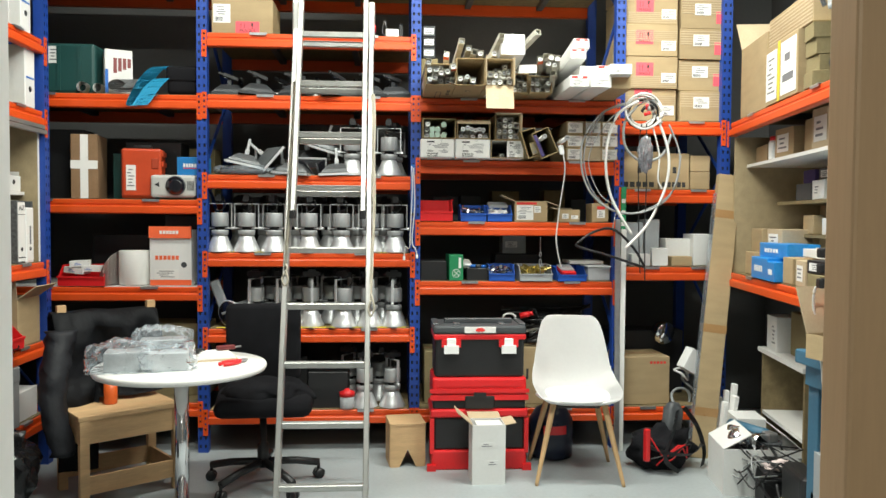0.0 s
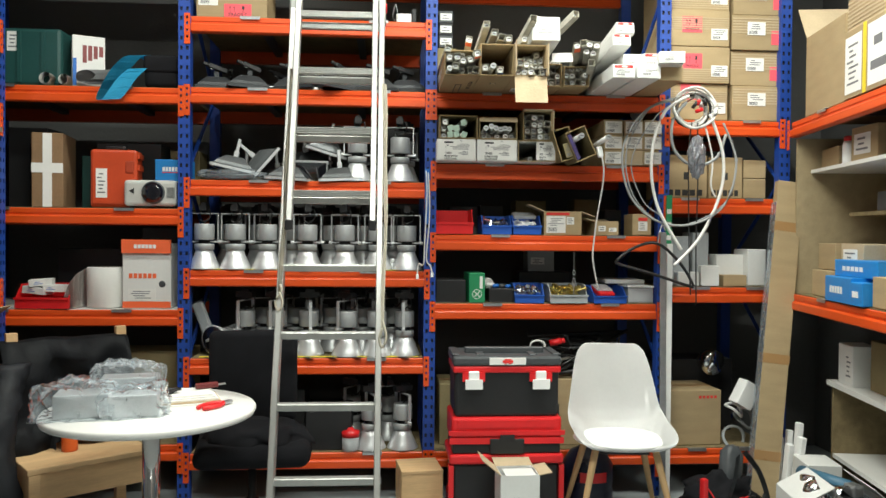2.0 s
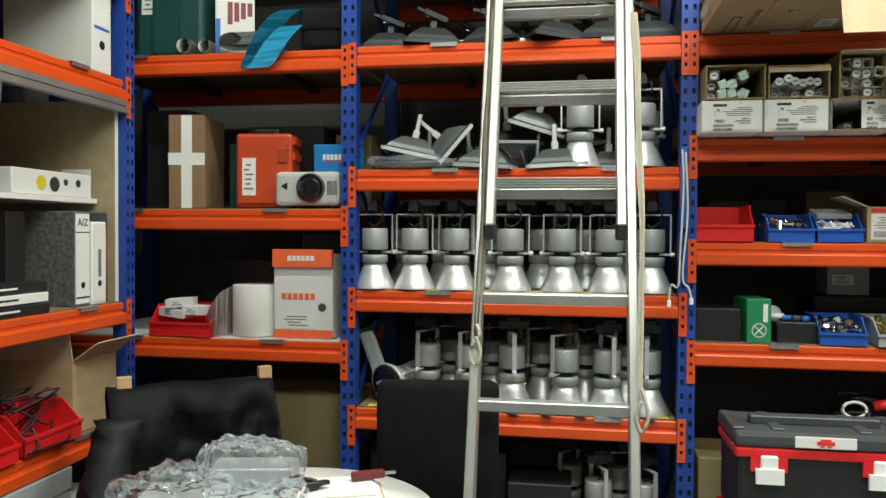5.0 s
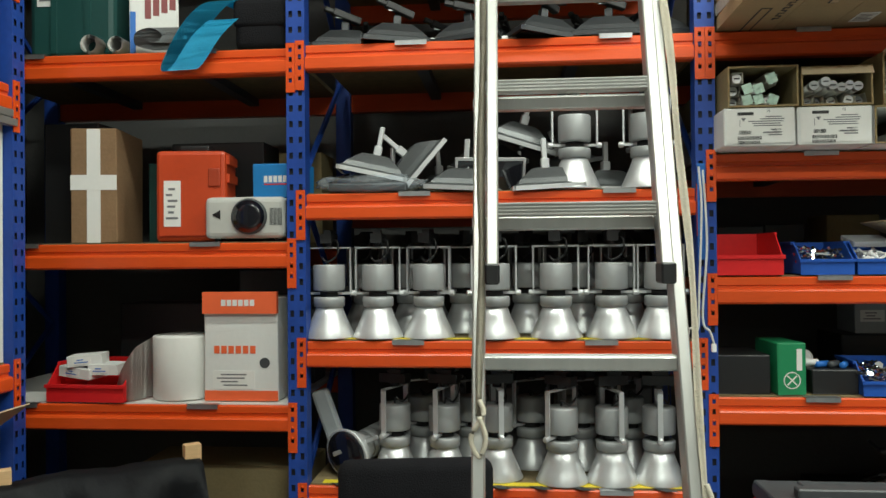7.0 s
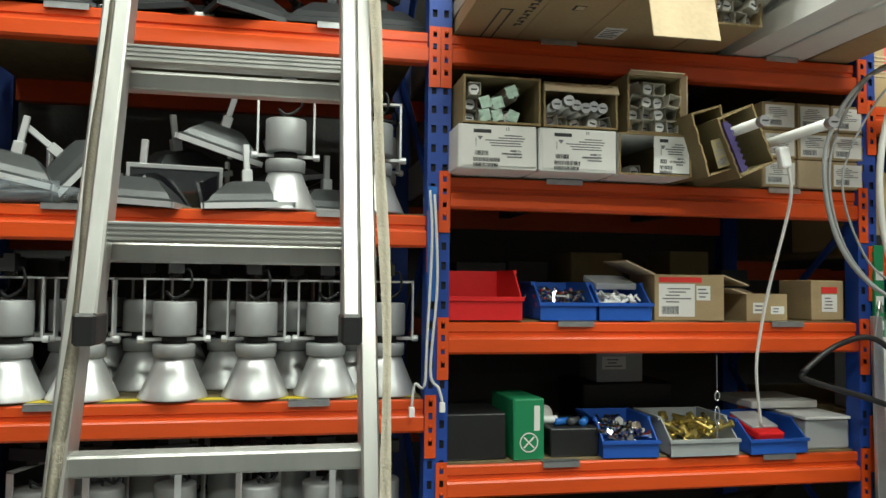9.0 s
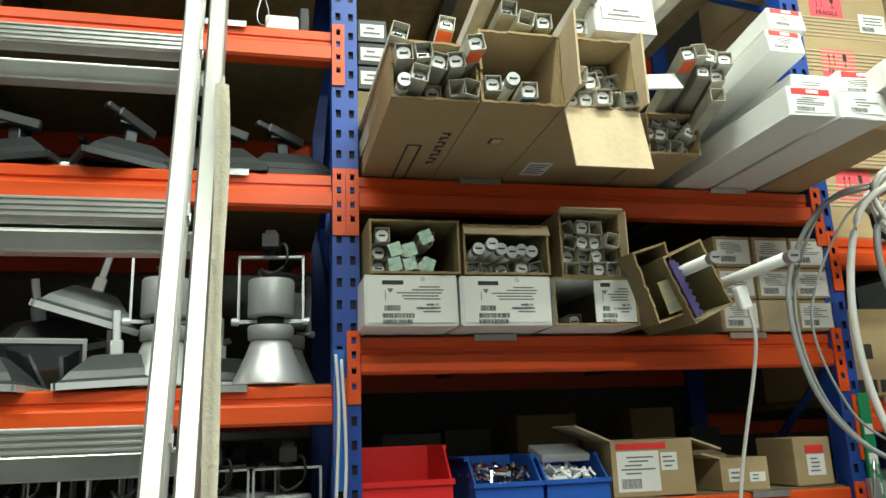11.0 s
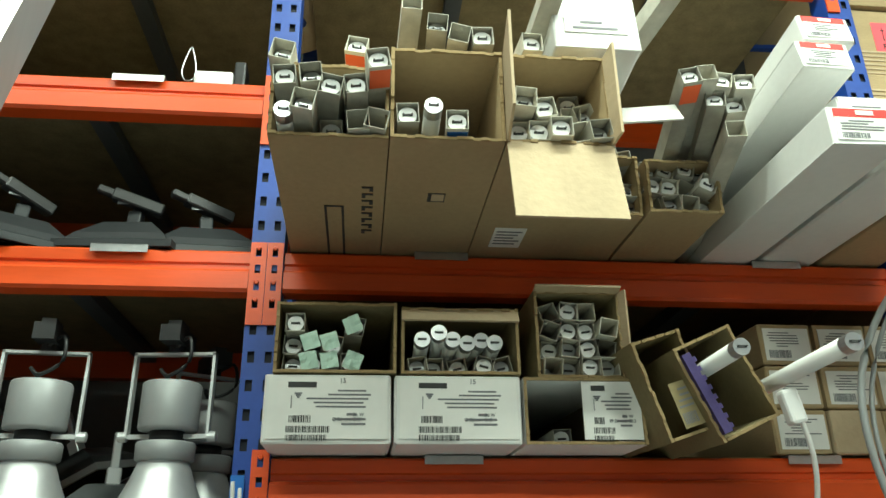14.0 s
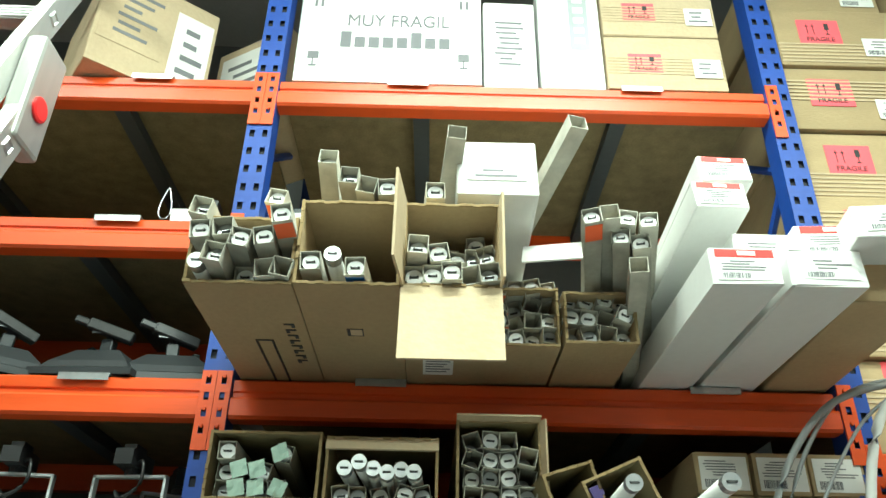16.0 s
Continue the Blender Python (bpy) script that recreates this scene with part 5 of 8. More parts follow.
# The dark boxes are added fillers that deepen shade at the shelf back.
for i, (x, y, z, w, h, mt, lab) in enumerate(((0.55, 5.30, 1.402, 0.16, 0.16, DARKGREY, "dark filler carton for the shaded shelf back"), (0.95, 5.35, 1.402, 0.18, 0.20, CARDDULL, "dull brown carton standing at the back"), (1.28, 5.35, 1.402, 0.14, 0.21, CARDDULL, "dull brown carton standing at the back"), (0.72, 5.36, 1.402, 0.14, 0.17, BLACK, "dark filler box for the shaded shelf back"), (1.44, 5.34, 1.402, 0.10, 0.15, DARKGREY, "dark filler box for the shaded shelf back"))):
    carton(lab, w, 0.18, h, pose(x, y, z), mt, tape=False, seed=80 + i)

# lower shelf
carton("black plastic case on the shelf", 0.16, 0.22, 0.12, pose(0.450, 4.94, 1.038), BLACK, tape=False, name="case")
t = carton("green carton with white lettering", 0.085, 0.18, 0.158, pose(0.588, 4.925, 1.038, 0, 0, 4), GREENCARD, tape=False)
bm = B()
box(bm, 0.014, 0.030, -0.0012, 0.0, 0.075, 0.140)
part("print", bm, PAPER, t)
bm = B()
for k in range(18):
    a = k / 18 * 6.283
    box(bm, -0.004, 0.004, -0.0012, 0.0, 0.0225, 0.0255, Matrix.Translation((0, 0, 0.045)) @ pose(0, 0, 0, 0, 20 * k, 0))
box(bm, -0.02, 0.02, -0.0012, 0, -0.002, 0.002, Matrix.Translation((0, 0, 0.045)) @ pose(0, 0, 0, 0, 45))
box(bm, -0.02, 0.02, -0.0012, 0, -0.002, 0.002, Matrix.Translation((0, 0, 0.045)) @ pose(0, 0, 0, 0, -45))
part("emblem", bm, PAPER, t)
t = carton("black plastic tray with batteries and tape", 0.135, 0.2, 0.075, pose(0.722, 4.945, 1.038), BLACK, tape=False, name="tray")
for i, (x, z, mt) in enumerate(((0.665, 1.118, WHITEPLASTIC), (0.70, 1.112, BLUEINK), (0.735, 1.112, DARKGREY), (0.765, 1.110, BLUEINK))):
    tt = thing("tape_roll" if i % 2 == 0 else "battery", "small roll or battery lying in the tray", "supplies", pose(x, 4.99, z + 0.012, 0, 90, 20 * i))
    bm = B()
    lathe(bm, [(0.004, -0.024), (0.0105, -0.022), (0.0105, 0.022), (0.004, 0.024)], 14)
    part("body", bm, mt, tt, "", True)
t = thing("paper_cup_roll", "white tape roll standing on edge", "tape roll", pose(0.655, 5.04, 1.135, 90, 0, 15))
bm = B()
lathe(bm, [(0.018, -0.02), (0.03, -0.02), (0.03, 0.02), (0.018, 0.02)], 20)
part("roll", bm, PAPER, t, "", True)
bin_tray("blue plastic bin with screws", 0.155, 0.22, 0.095, pose(0.868, 4.915, 1.038, 0, 0, -3), BLUEBIN)
bin_tray("grey plastic bin with brass fittings", 0.20, 0.22, 0.095, pose(1.078, 4.905, 1.038), GREYPLASTIC)
bin_tray("blue plastic bin with a red case", 0.18, 0.22, 0.085, pose(1.302, 4.905, 1.038, 0, 0, 3), BLUEBIN)
fill("screws", "heap of shiny screws in the blue bin", 0.805, 0.925, 4.93, 5.08, 1.076, 80, CHROME, 5, 0.017)
BRASS = mat("brass", (0.60, 0.48, 0.16), 0.3, 0.9, vary=0.1, bump=0)
fill("brass_fittings", "heap of brass fittings in the grey bin", 0.995, 1.16, 4.92, 5.08, 1.074, 70, BRASS, 6, 0.018)
t = thing("red_case", "small clear and red plastic case in the bin", "case", pose(1.285, 4.95, 1.075, 16, 0, 8))
part("base", bx(-0.045, 0.045, -0.03, 0.10, 0.0, 0.025, bevel=0.005), RED, t)
part("lid", bx(-0.044, 0.044, 0.0, 0.10, 0.026, 0.032, bevel=0.002), CLEARBOX, t)
t = thing("clear_box", "clear plastic box with small parts", "box", pose(1.478, 4.935, 1.038))
part("body", bx(-0.07, 0.07, 0, 0.18, 0, 0.082, bevel=0.006), CLEARBOX, t)
part("lid", bx(-0.074, 0.074, -0.004, 0.184, 0.083, 0.092, bevel=0.003), WHITEPLASTIC, t)
t = thing("binder_stack", "white papers lying across the boxes", "papers", pose(1.43, 5.06, 1.134))
part("top_sheet", bx(-0.11, 0.11, 0, 0.2, 0, 0.022, bevel=0.003), PAPER, t)
carton("grey appliance carton at the back", 0.155, 0.15, 0.15, pose(1.0, 5.28, 1.19), GREYPLASTIC, tape=False, labels=((-0.06, 0.02, 0.04, 0.08, dict(rows=3)),))
carton("dark box carrying the grey carton", 0.30, 0.22, 0.15, pose(1.02, 5.26, 1.038), BLACK, tape=False)
t = thing("cable_tie", "thin wire with a hook and turnbuckle hanging from the beam", "wire")
bm = B()
tube(bm, [(1.095, 4.872, 1.31), (1.096, 4.872, 1.22)], 0.0012, 6)
part("wire", bm, STEEL, t)
bm = B()
for k in range(2):
    tube(bm, [(1.096 + 0.007 * math.cos(a * 0.5236), 4.872, 1.215 - 0.04 * k - 0.012 * (1 + math.sin(a * 0.5236)) * (1 + k)) for a in range(13)], 0.002, 6)
tube(bm, [(1.096, 4.872, 1.14), (1.096, 4.872, 1.09)], 0.0025, 6)
part("turnbuckle", bm, STEEL, t)


# ---- top shelf ----
def fragile(t, x, z, y=0.0, w=0.085, h=0.062):
    lb = part("warning_label", bx(x - w / 2, x + w / 2, y - 0.0014, y, z - h / 2, z + h / 2), PINKLABEL, t, "pink fragile label")
    words("FRAGILE", 0.0155 * w / 0.085, INK, lb, pose(x, y - 0.0018, z - h * 0.30, 90))
    bm = B()
    for k in (-0.55, -0.25):
        box(bm, x + k * w / 2 - 0.001, x + k * w / 2 + 0.001, y - 0.002, y - 0.0014, z - h * 0.1, z + h * 0.32)
        box(bm, x + k * w / 2 - 0.004, x + k * w / 2 + 0.004, y - 0.002, y - 0.0014, z + h * 0.22, z + h * 0.26)
    box(bm, x + 0.40 * w / 2 - 0.006, x + 0.40 * w / 2 + 0.006, y - 0.002, y - 0.0014, z + h * 0.10, z + h * 0.36)
    box(bm, x + 0.40 * w / 2 - 0.001, x + 0.40 * w / 2 + 0.001, y - 0.002, y - 0.0014, z - h * 0.06, z + h * 0.10)
    box(bm, x + 0.40 * w / 2 - 0.005, x + 0.40 * w / 2 + 0.005, y - 0.002, y - 0.0014, z - h * 0.10, z - h * 0.06)
    part("symbol", bm, INK, lb)


def corrugated(t, w, h, z0, n=6, y=0.0):
    """The striped ends of flaps folded over the front."""
    bm = B()
    for k in range(n):
        box(bm, -w / 2 + 0.004, w / 2 - 0.004, y - 0.0018, y, z0 + h * k / n, z0 + h * (k + 0.45) / n)
    part("flap_edge", bm, CARDLIGHT, t)


TOP = 2.916
t = carton("large white carton with grey warning print", 0.47, 0.6, 0.34, pose(0.625, 4.915, TOP), WHITECARD, tape=False)
words("MUY FRAGIL", 0.058, GREYINK, t, pose(0.02, -0.001, 0.205, 90), squeeze=0.82)
bm = B()
for k in range(8):
    box(bm, -0.125 + k * 0.036, -0.098 + k * 0.036, -0.001, 0.0, 0.115, 0.150 + (0.018 if k in (0, 5) else 0.0))
part("brand_mark", bm, GREYINK, t)
bm = B()
for x in (-0.19, 0.19):
    box(bm, x - 0.014, x + 0.014, -0.001, 0, 0.075, 0.098)
    box(bm, x - 0.002, x + 0.002, -0.001, 0, 0.055, 0.075)
    box(bm, x - 0.010, x + 0.010, -0.001, 0, 0.050, 0.055)
    for k in (-0.008, 0.008):
        box(bm, x + k - 0.0035, x + k + 0.0035, -0.001, 0, 0.255, 0.285)
part("symbol", bm, GREYINK, t)
t = carton("white carton with torn print on its side", 0.135, 0.5, 0.30, pose(0.935, 4.93, TOP, 0, 0, 2), WHITECARD, tape=False)
label(t, -0.05, 0.05, 0.05, 0.26, 0.0, WHITECARD, rows=9, seed=12)
t = carton("white carton with a grey bar panel", 0.16, 0.5, 0.36, pose(1.09, 4.92, TOP), WHITECARD, tape=False)
part("grey_panel", bx(0.0, 0.05, -0.001, 0, 0.13, 0.34), GREYPLASTIC, t)
bm = B()
for k in range(5):
    box(bm, 0.012, 0.038, -0.002, -0.001, 0.15 + k * 0.036, 0.17 + k * 0.036)
part("print", bm, PAPER, t)
for k in range(2):
    t = carton("brown carton with pink fragile label", 0.30, 0.45, 0.175, pose(1.325, 4.915, TOP + 0.178 * k), CARDLIGHT, group="cartons with fragile labels", seed=90 + k)
    corrugated(t, 0.30, 0.06, 0.05)
    fragile(t, -0.05, 0.085)
    label(t, 0.07, 0.14, 0.04, 0.10, -0.002, rows=3, seed=k)
t = carton("tan carton with pasted delivery sheet, standing askew", 0.30, 0.36, 0.32, pose(0.02, 4.94, TOP, 0, 0, 38), CARDLIGHT, tape=False)
label(t, -0.14, 0.02, 0.08, 0.30, 0.0, CARDLIGHT, rows=6, seed=33)
label(t, 0.04, 0.14, 0.03, 0.27, 0.0, PAPER, rows=4, seed=34)
t = carton("tan carton with a white sheet on its side", 0.26, 0.3, 0.28, pose(0.23, 5.08, TOP, 0, 0, -30), CARDLIGHT, tape=False, labels=((-0.11, 0.11, 0.03, 0.25, dict(rows=5)),))

# upper shelf of the lamp bay
t = carton("brown carton with pink fragile label", 0.36, 0.3, 0.20, pose(-0.70, 4.94, 2.511), CARD, seed=95)
fragile(t, 0.03, 0.035, w=0.14, h=0.07)
label(t, -0.17, -0.07, 0.06, 0.17, 0.0, rows=4, code=True, seed=2)
t = thing("wire_loop", "small steel wire loop standing on the beam", "wire")
bm = B()
tube(bm, [(0.145 + 0.02 * math.sin(a) * (0.6 + 0.4 * math.cos(a)), 4.93, 2.56 - 0.042 * math.cos(a)) for a in [i * 0.4 for i in range(17)]], 0.0015, 6)
part("wire", bm, STEEL, t)
t = thing("small_camera", "small black and white camera on the shelf", "camera", pose(0.20, 4.95, 2.511))
part("body", bx(-0.05, 0.03, 0, 0.08, 0, 0.05, bevel=0.006), WHITEPLASTIC, t)
part("lens", bx(0.031, 0.055, 0.0, 0.05, 0.0, 0.075, bevel=0.004), BLACK, t)
for k in range(3):
    t = carton("small black and white carton", 0.075, 0.2, 0.062, pose(0.415, 4.99, 2.40 + 0.065 * k), BLACK if k % 2 else DARKGREY, tape=False, labels=((-0.03, 0.03, 0.012, 0.048, dict(rows=2)),))
carton("brown carton carrying the small black ones", 0.10, 0.3, 0.245, pose(0.42, 4.99, 2.149), CARDDULL, tape=False)

# ---- carton stack in the corner bay ----
g = "cartons with fragile labels"
for k in range(7):
    t = carton("brown carton with pink fragile label", 0.325, 0.45, 0.194, pose(1.785 + 0.008 * math.sin(3 * k), 4.93 + 0.012 * math.cos(2 * k), 2.031 + 0.1965 * k), CARD, group=g, seed=100 + k)
    corrugated(t, 0.325, 0.07, 0.012 if k % 2 else 0.09)
    fragile(t, -0.045, 0.115 if k else 0.15, w=0.11, h=0.085)
    label(t, 0.06, 0.15, 0.035, 0.095, -0.002, rows=3, code=True, seed=k)
for k in range(7):
    t = carton("brown carton with ribbed edge and white label", 0.27, 0.45, 0.188, pose(2.10 + 0.006 * math.cos(2 * k), 4.935 + 0.01 * math.sin(k * 2), 2.031 + 0.1905 * k), CARD, group=g, seed=110 + k)
    corrugated(t, 0.27, 0.09, 0.09)
    label(t, -0.05, 0.05, 0.08, 0.15, -0.002, rows=3, code=True, seed=k + 5)
    if k > 0:
        part("pink_label", bx(0.085, 0.125, -0.0015, 0, 0.03, 0.11), PINKLABEL, t)
for i, (x, w, h) in enumerate(((1.74, 0.24, 0.235), (1.965, 0.19, 0.225), (2.13, 0.125, 0.11), (2.13, 0.125, 0.10))):
    z = 1.611 + (0.112 if i == 3 else 0.0)
    t = carton("brown carton with black print on the shelf", w, 0.3, h, pose(x, 4.99, z), CARD, seed=120 + i)
    if i < 2:
        bm = B()
        for k in range(5):
            box(bm, -w * 0.42 + k * w * 0.17, -w * 0.42 + k * w * 0.17 + w * 0.13, -0.001, 0, 0.012, 0.045)
        box(bm, -0.012, 0.012, -0.001, 0, 0.10, 0.14)
        part("print", bm, INK, t)
for i, (x, y, w, h, mt, lab) in enumerate(((1.70, 4.98, 0.13, 0.27, GREYPLASTIC, "grey cardboard packing piece standing upright"), (1.83, 4.99, 0.09, 0.29, GREYPLASTIC, "grey cardboard packing piece standing upright"), (1.74, 4.93, 0.12, 0.075, WHITECARD, "small white carton on the shelf"), (1.86, 4.93, 0.10, 0.11, WHITECARD, "small white carton on the shelf"), (2.0, 5.0, 0.16, 0.17, WHITECARD, "white carton with a round opening"), (2.0, 4.93, 0.13, 0.06, CARD, "small brown carton on the shelf"), (2.14, 4.97, 0.11, 0.20, WHITECARD, "white carton on the shelf"))):
    carton(lab, w, 0.14, h, pose(x, y, 1.131, 0, 0, (-6, 4, 3, -5, 2, 0, 6)[i]), mt, tape=False, seed=130 + i)
t = carton("brown carton with a red mark on the bottom shelf", 0.32, 0.3, 0.30, pose(1.79, 4.96, 0.257, 0, 0, 3), CARD, seed=140)
bm = B()
for k in range(5):
    box(bm, 0.03 + k * 0.022, 0.045 + k * 0.022, -0.001, 0, 0.255, 0.27)
part("print", bm, REDINK, t)
for i, (x, y, z, r, mt) in enumerate(((2.04, 5.0, 0.257, 0.07, GREYPLASTIC), (2.12, 5.05, 0.36, 0.06, CABLEGREY), (2.05, 5.02, 0.42, 0.05, WHITEPLASTIC))):
    t = thing("cable_coil", "grey cable coil lying in a heap", "cable coil", pose(x, y, z + 0.02, 70 - 20 * i, 10 * i, 20))
    bm = B()
    pts = [(r * math.cos(a * 0.35) * (1 + 0.05 * math.sin(a)), r * math.sin(a * 0.35), 0.012 * math.sin(a * 0.7)) for a in range(60)]
    tube(bm, pts, 0.008, 6)
    part("cable", bm, mt, t, "", True)
t = carton("white switch box tilted on the heap", 0.10, 0.08, 0.14, pose(2.06, 4.93, 0.47, 0, 30, 12), WHITEPLASTIC, tape=False, name="switch_box")
t = thing("chrome_lamp", "dark chrome lamp head in the shade", "lamp", pose(1.93, 5.2, 0.70, 100, 0, 20))
bm = B()
lathe(bm, [(0.02, 0.0), (0.06, 0.03), (0.075, 0.10), (0.07, 0.11)], 24)
part("reflector", bm, CHROME, t, "", True)
carton("dark crate standing at the back", 0.50, 0.25, 0.42, pose(1.90, 5.28, 0.257), BLACK, tape=False, name="crate")

# ---- hanging cable bundle ----
t = thing("cable_bundle", "white and grey cables hanging in loops from the post", "cables")
for k in range(7):
    bm = B()
    r = 0.075 + 0.006 * k
    c = Vector((1.665 + 0.006 * math.sin(k * 2), 4.72 - 0.012 * k + 0.03, 2.045 + 0.006 * math.cos(k)))
    tube(bm, [c + Vector((r * math.cos(a * 0.3), 0.012 * math.sin(a * 0.9 + k), r * 0.92 * math.sin(a * 0.3))) for a in range(22)], 0.007, 6)
    part("coil", bm, CABLEWHITE if k != 3 else BLACK, t, "cable wound in a coil", True)
for k, (pts, r, mt) in enumerate((
        ([(1.63, 4.68, 2.11), (1.50, 4.68, 2.02), (1.44, 4.68, 1.80), (1.47, 4.68, 1.56), (1.60, 4.68, 1.33)], 0.0085, CABLEWHITE),
        ([(1.74, 4.68, 2.02), (1.81, 4.68, 1.82), (1.80, 4.68, 1.62), (1.70, 4.68, 1.40), (1.565, 4.68, 1.25)], 0.0085, CABLEWHITE),
        ([(1.60, 4.70, 2.10), (1.42, 4.70, 2.04), (1.30, 4.70, 1.85), (1.33, 4.70, 1.62), (1.47, 4.70, 1.48), (1.66, 4.70, 1.46), (1.83, 4.70, 1.56), (1.89, 4.70, 1.78), (1.82, 4.70, 1.98)], 0.006, CABLEGREY),
        ([(1.60, 4.71, 2.11), (1.44, 4.71, 2.05), (1.32, 4.71, 1.83), (1.36, 4.71, 1.60), (1.52, 4.71, 1.46), (1.70, 4.71, 1.48), (1.86, 4.71, 1.60), (1.90, 4.71, 1.80)], 0.004, CABLEGREY),
        ([(1.60, 4.69, 2.10), (1.46, 4.69, 2.0), (1.34, 4.69, 1.78), (1.40, 4.69, 1.58), (1.50, 4.69, 1.50)], 0.003, CABLEGREY),
        ([(1.62, 4.69, 2.08), (1.55, 4.69, 1.98), (1.56, 4.69, 1.84), (1.66, 4.69, 1.76), (1.78, 4.69, 1.80), (1.83, 4.69, 1.92)], 0.008, CABLEGREY),
        ([(1.655, 4.70, 1.98), (1.64, 4.70, 1.80), (1.65, 4.70, 1.30), (1.66, 4.70, 1.10)], 0.0035, BLACK),
        ([(1.685, 4.70, 1.98), (1.69, 4.70, 1.70), (1.685, 4.70, 1.35), (1.69, 4.70, 1.05)], 0.0035, BLACK),
        ([(1.72, 4.69, 1.96), (1.76, 4.69, 1.80), (1.755, 4.69, 1.66), (1.78, 4.69, 1.60)], 0.005, CABLEWHITE))):
    bm = B()
    tube(bm, smooth_path(pts, 8), r, 8)
    part("cable", bm, mt, t, "", True)
bm = B()
bmesh.ops.create_icosphere(bm, subdivisions=4, radius=1.0)
for v in bm.verts:
    q = v.co.copy()
    n = noise.noise(q * 3.0) * 0.25 + noise.noise(q * 9.0) * 0.10
    v.co = Vector((q.x * 0.042, q.y * 0.03, q.z * 0.105)) * (1 + n) + Vector((1.672, 4.675, 1.80))
part("foil_bag", bm, CRUMPLE := mat("crumpled_silver_film", (0.30, 0.31, 0.34), 0.15, 0.6, vary=0.35, scale=40, bump=0.4, fine=90), t, "crumpled silver film bag")
for k in range(4):
    bm = B()
    c = Vector((1.64 + 0.022 * k, 4.66 - 0.006 * (k % 2), 2.045 + 0.014 * (k % 2)))
    tube(bm, [c, c + Vector((0.02 - 0.012 * k, -0.01, 0.03))], 0.009, 8)
    part("connector", bm, (BLACK, RED, STEEL, BLACK)[k], t, "small connector plug in the coil", True)
bm = B()
tube(bm, [(1.655, 4.655, 2.028), (1.69, 4.65, 2.038)], 0.010, 10)
part("plug", bm, RED, t, "red plug in the coil", True)
bm = B()
tube(bm, [(1.665, 4.86, 2.10), (1.665, 4.70, 2.105), (1.665, 4.68, 2.13)], 0.005, 8)
part("hook", bm, STEEL, t)
t = thing("coat_hanger", "black plastic coat hanger hanging from the post", "coat hanger")
bm = B()
tube(bm, smooth_path([(1.30, 4.80, 1.27), (1.40, 4.80, 1.34), (1.52, 4.80, 1.36), (1.64, 4.80, 1.26), (1.71, 4.80, 1.15), (1.69, 4.80, 1.14), (1.50, 4.80, 1.20), (1.32, 4.80, 1.25), (1.30, 4.80, 1.27)], 5), 0.008, 8)
part("frame", bm, BLACK, t, "", True)
bm = B()
tube(bm, smooth_path([(1.52, 4.80, 1.36), (1.53, 4.80, 1.42), (1.55, 4.815, 1.46), (1.57, 4.83, 1.43)], 5), 0.004, 8)
part("hook", bm, STEEL, t)
for i, (x, mt, lab, h) in enumerate(((1.565, STEEL, "steel channel strip leaning against the rack", 1.42), (1.595, WHITEPAINT, "white plastic trunking leaning against the rack", 1.36), (1.58, GREENCARD, "green and white packed strip leaning against the rack", 1.62))):
    t = thing("profile_strip", lab, "profile", pose(x, 4.80 + 0.022 * i, 0.0, -1.6, 0.6 * i, 0), "leaning strips")
    part("strip", bx(-0.016, 0.016, 0, 0.012, 0.0, h, bevel=0.002), mt, t)
    if i == 2:
        for k in range(7):
            part("print", bx(-0.012, 0.012, -0.001, 0, 1.1 + k * 0.07, 1.125 + k * 0.07), PAPER, t)
t = thing("white_cables", "thin white cables with plugs tied to the post", "cables")
for k, pts in enumerate(([(0.31, 4.885, 1.73), (0.315, 4.875, 1.60), (0.305, 4.875, 1.35), (0.30, 4.875, 1.24), (0.275, 4.87, 1.245), (0.268, 4.87, 1.19)], [(0.322, 4.885, 1.72), (0.33, 4.876, 1.50), (0.315, 4.876, 1.28), (0.335, 4.87, 1.235), (0.345, 4.87, 1.20)])):
    bm = B()
    tube(bm, smooth_path(pts, 6), 0.0035, 8)
    part("cable", bm, CABLEWHITE, t, "", True)
    p = pts[-1]
    part("plug", bx(p[0] - 0.007, p[0] + 0.007, p[1] - 0.006, p[1] + 0.006, p[2] - 0.025, p[2], bevel=0.002), WHITEPLASTIC, t)
part("blue_label", bx(0.306, 0.328, 4.884, 4.888, 1.45, 1.74), BLUEINK, t, "long blue printed label")


# ---- tool bay ----
t = thing("tool_case", "dark green plastic tool case on the top shelf", "tool case", pose(-1.72, 4.98, 2.141))
bm = bx(-0.15, 0.15, 0, 0.22, 0, 0.30, bevel=0.02)
for k in (-0.06, 0.06):
    box(bm, k - 0.01, k + 0.01, -0.006, 0.0, 0.02, 0.28)
part("shell", bm, DARKGREEN, t)
label(t, -0.12, -0.06, 0.18, 0.28, -0.001, rows=4)
for x, z, r in ((-1.63, 2.141, 0.034), (-1.54, 2.141, 0.030)):
    t = thing("paper_roll", "rolled grey drawing sheet lying on the shelf", "paper roll", pose(x, 4.93, z + r))
    bm = B()
    pts = [(r * (1 - 0.012 * a) * math.cos(a * 0.5), r * (1 - 0.012 * a) * math.sin(a * 0.5)) for a in range(30)]
    prev = None
    for x1, z1 in pts:
        q = (bm.verts.new((x1, 0, z1)), bm.verts.new((x1, 0.4, z1)))
        if prev:
            bm.faces.new((prev[0], prev[1], q[1], q[0]))
        prev = q
    bmesh.ops.solidify(bm, geom=bm.faces[:], thickness=0.0015)
    part("sheet", bm, PAPER, t, "", True)
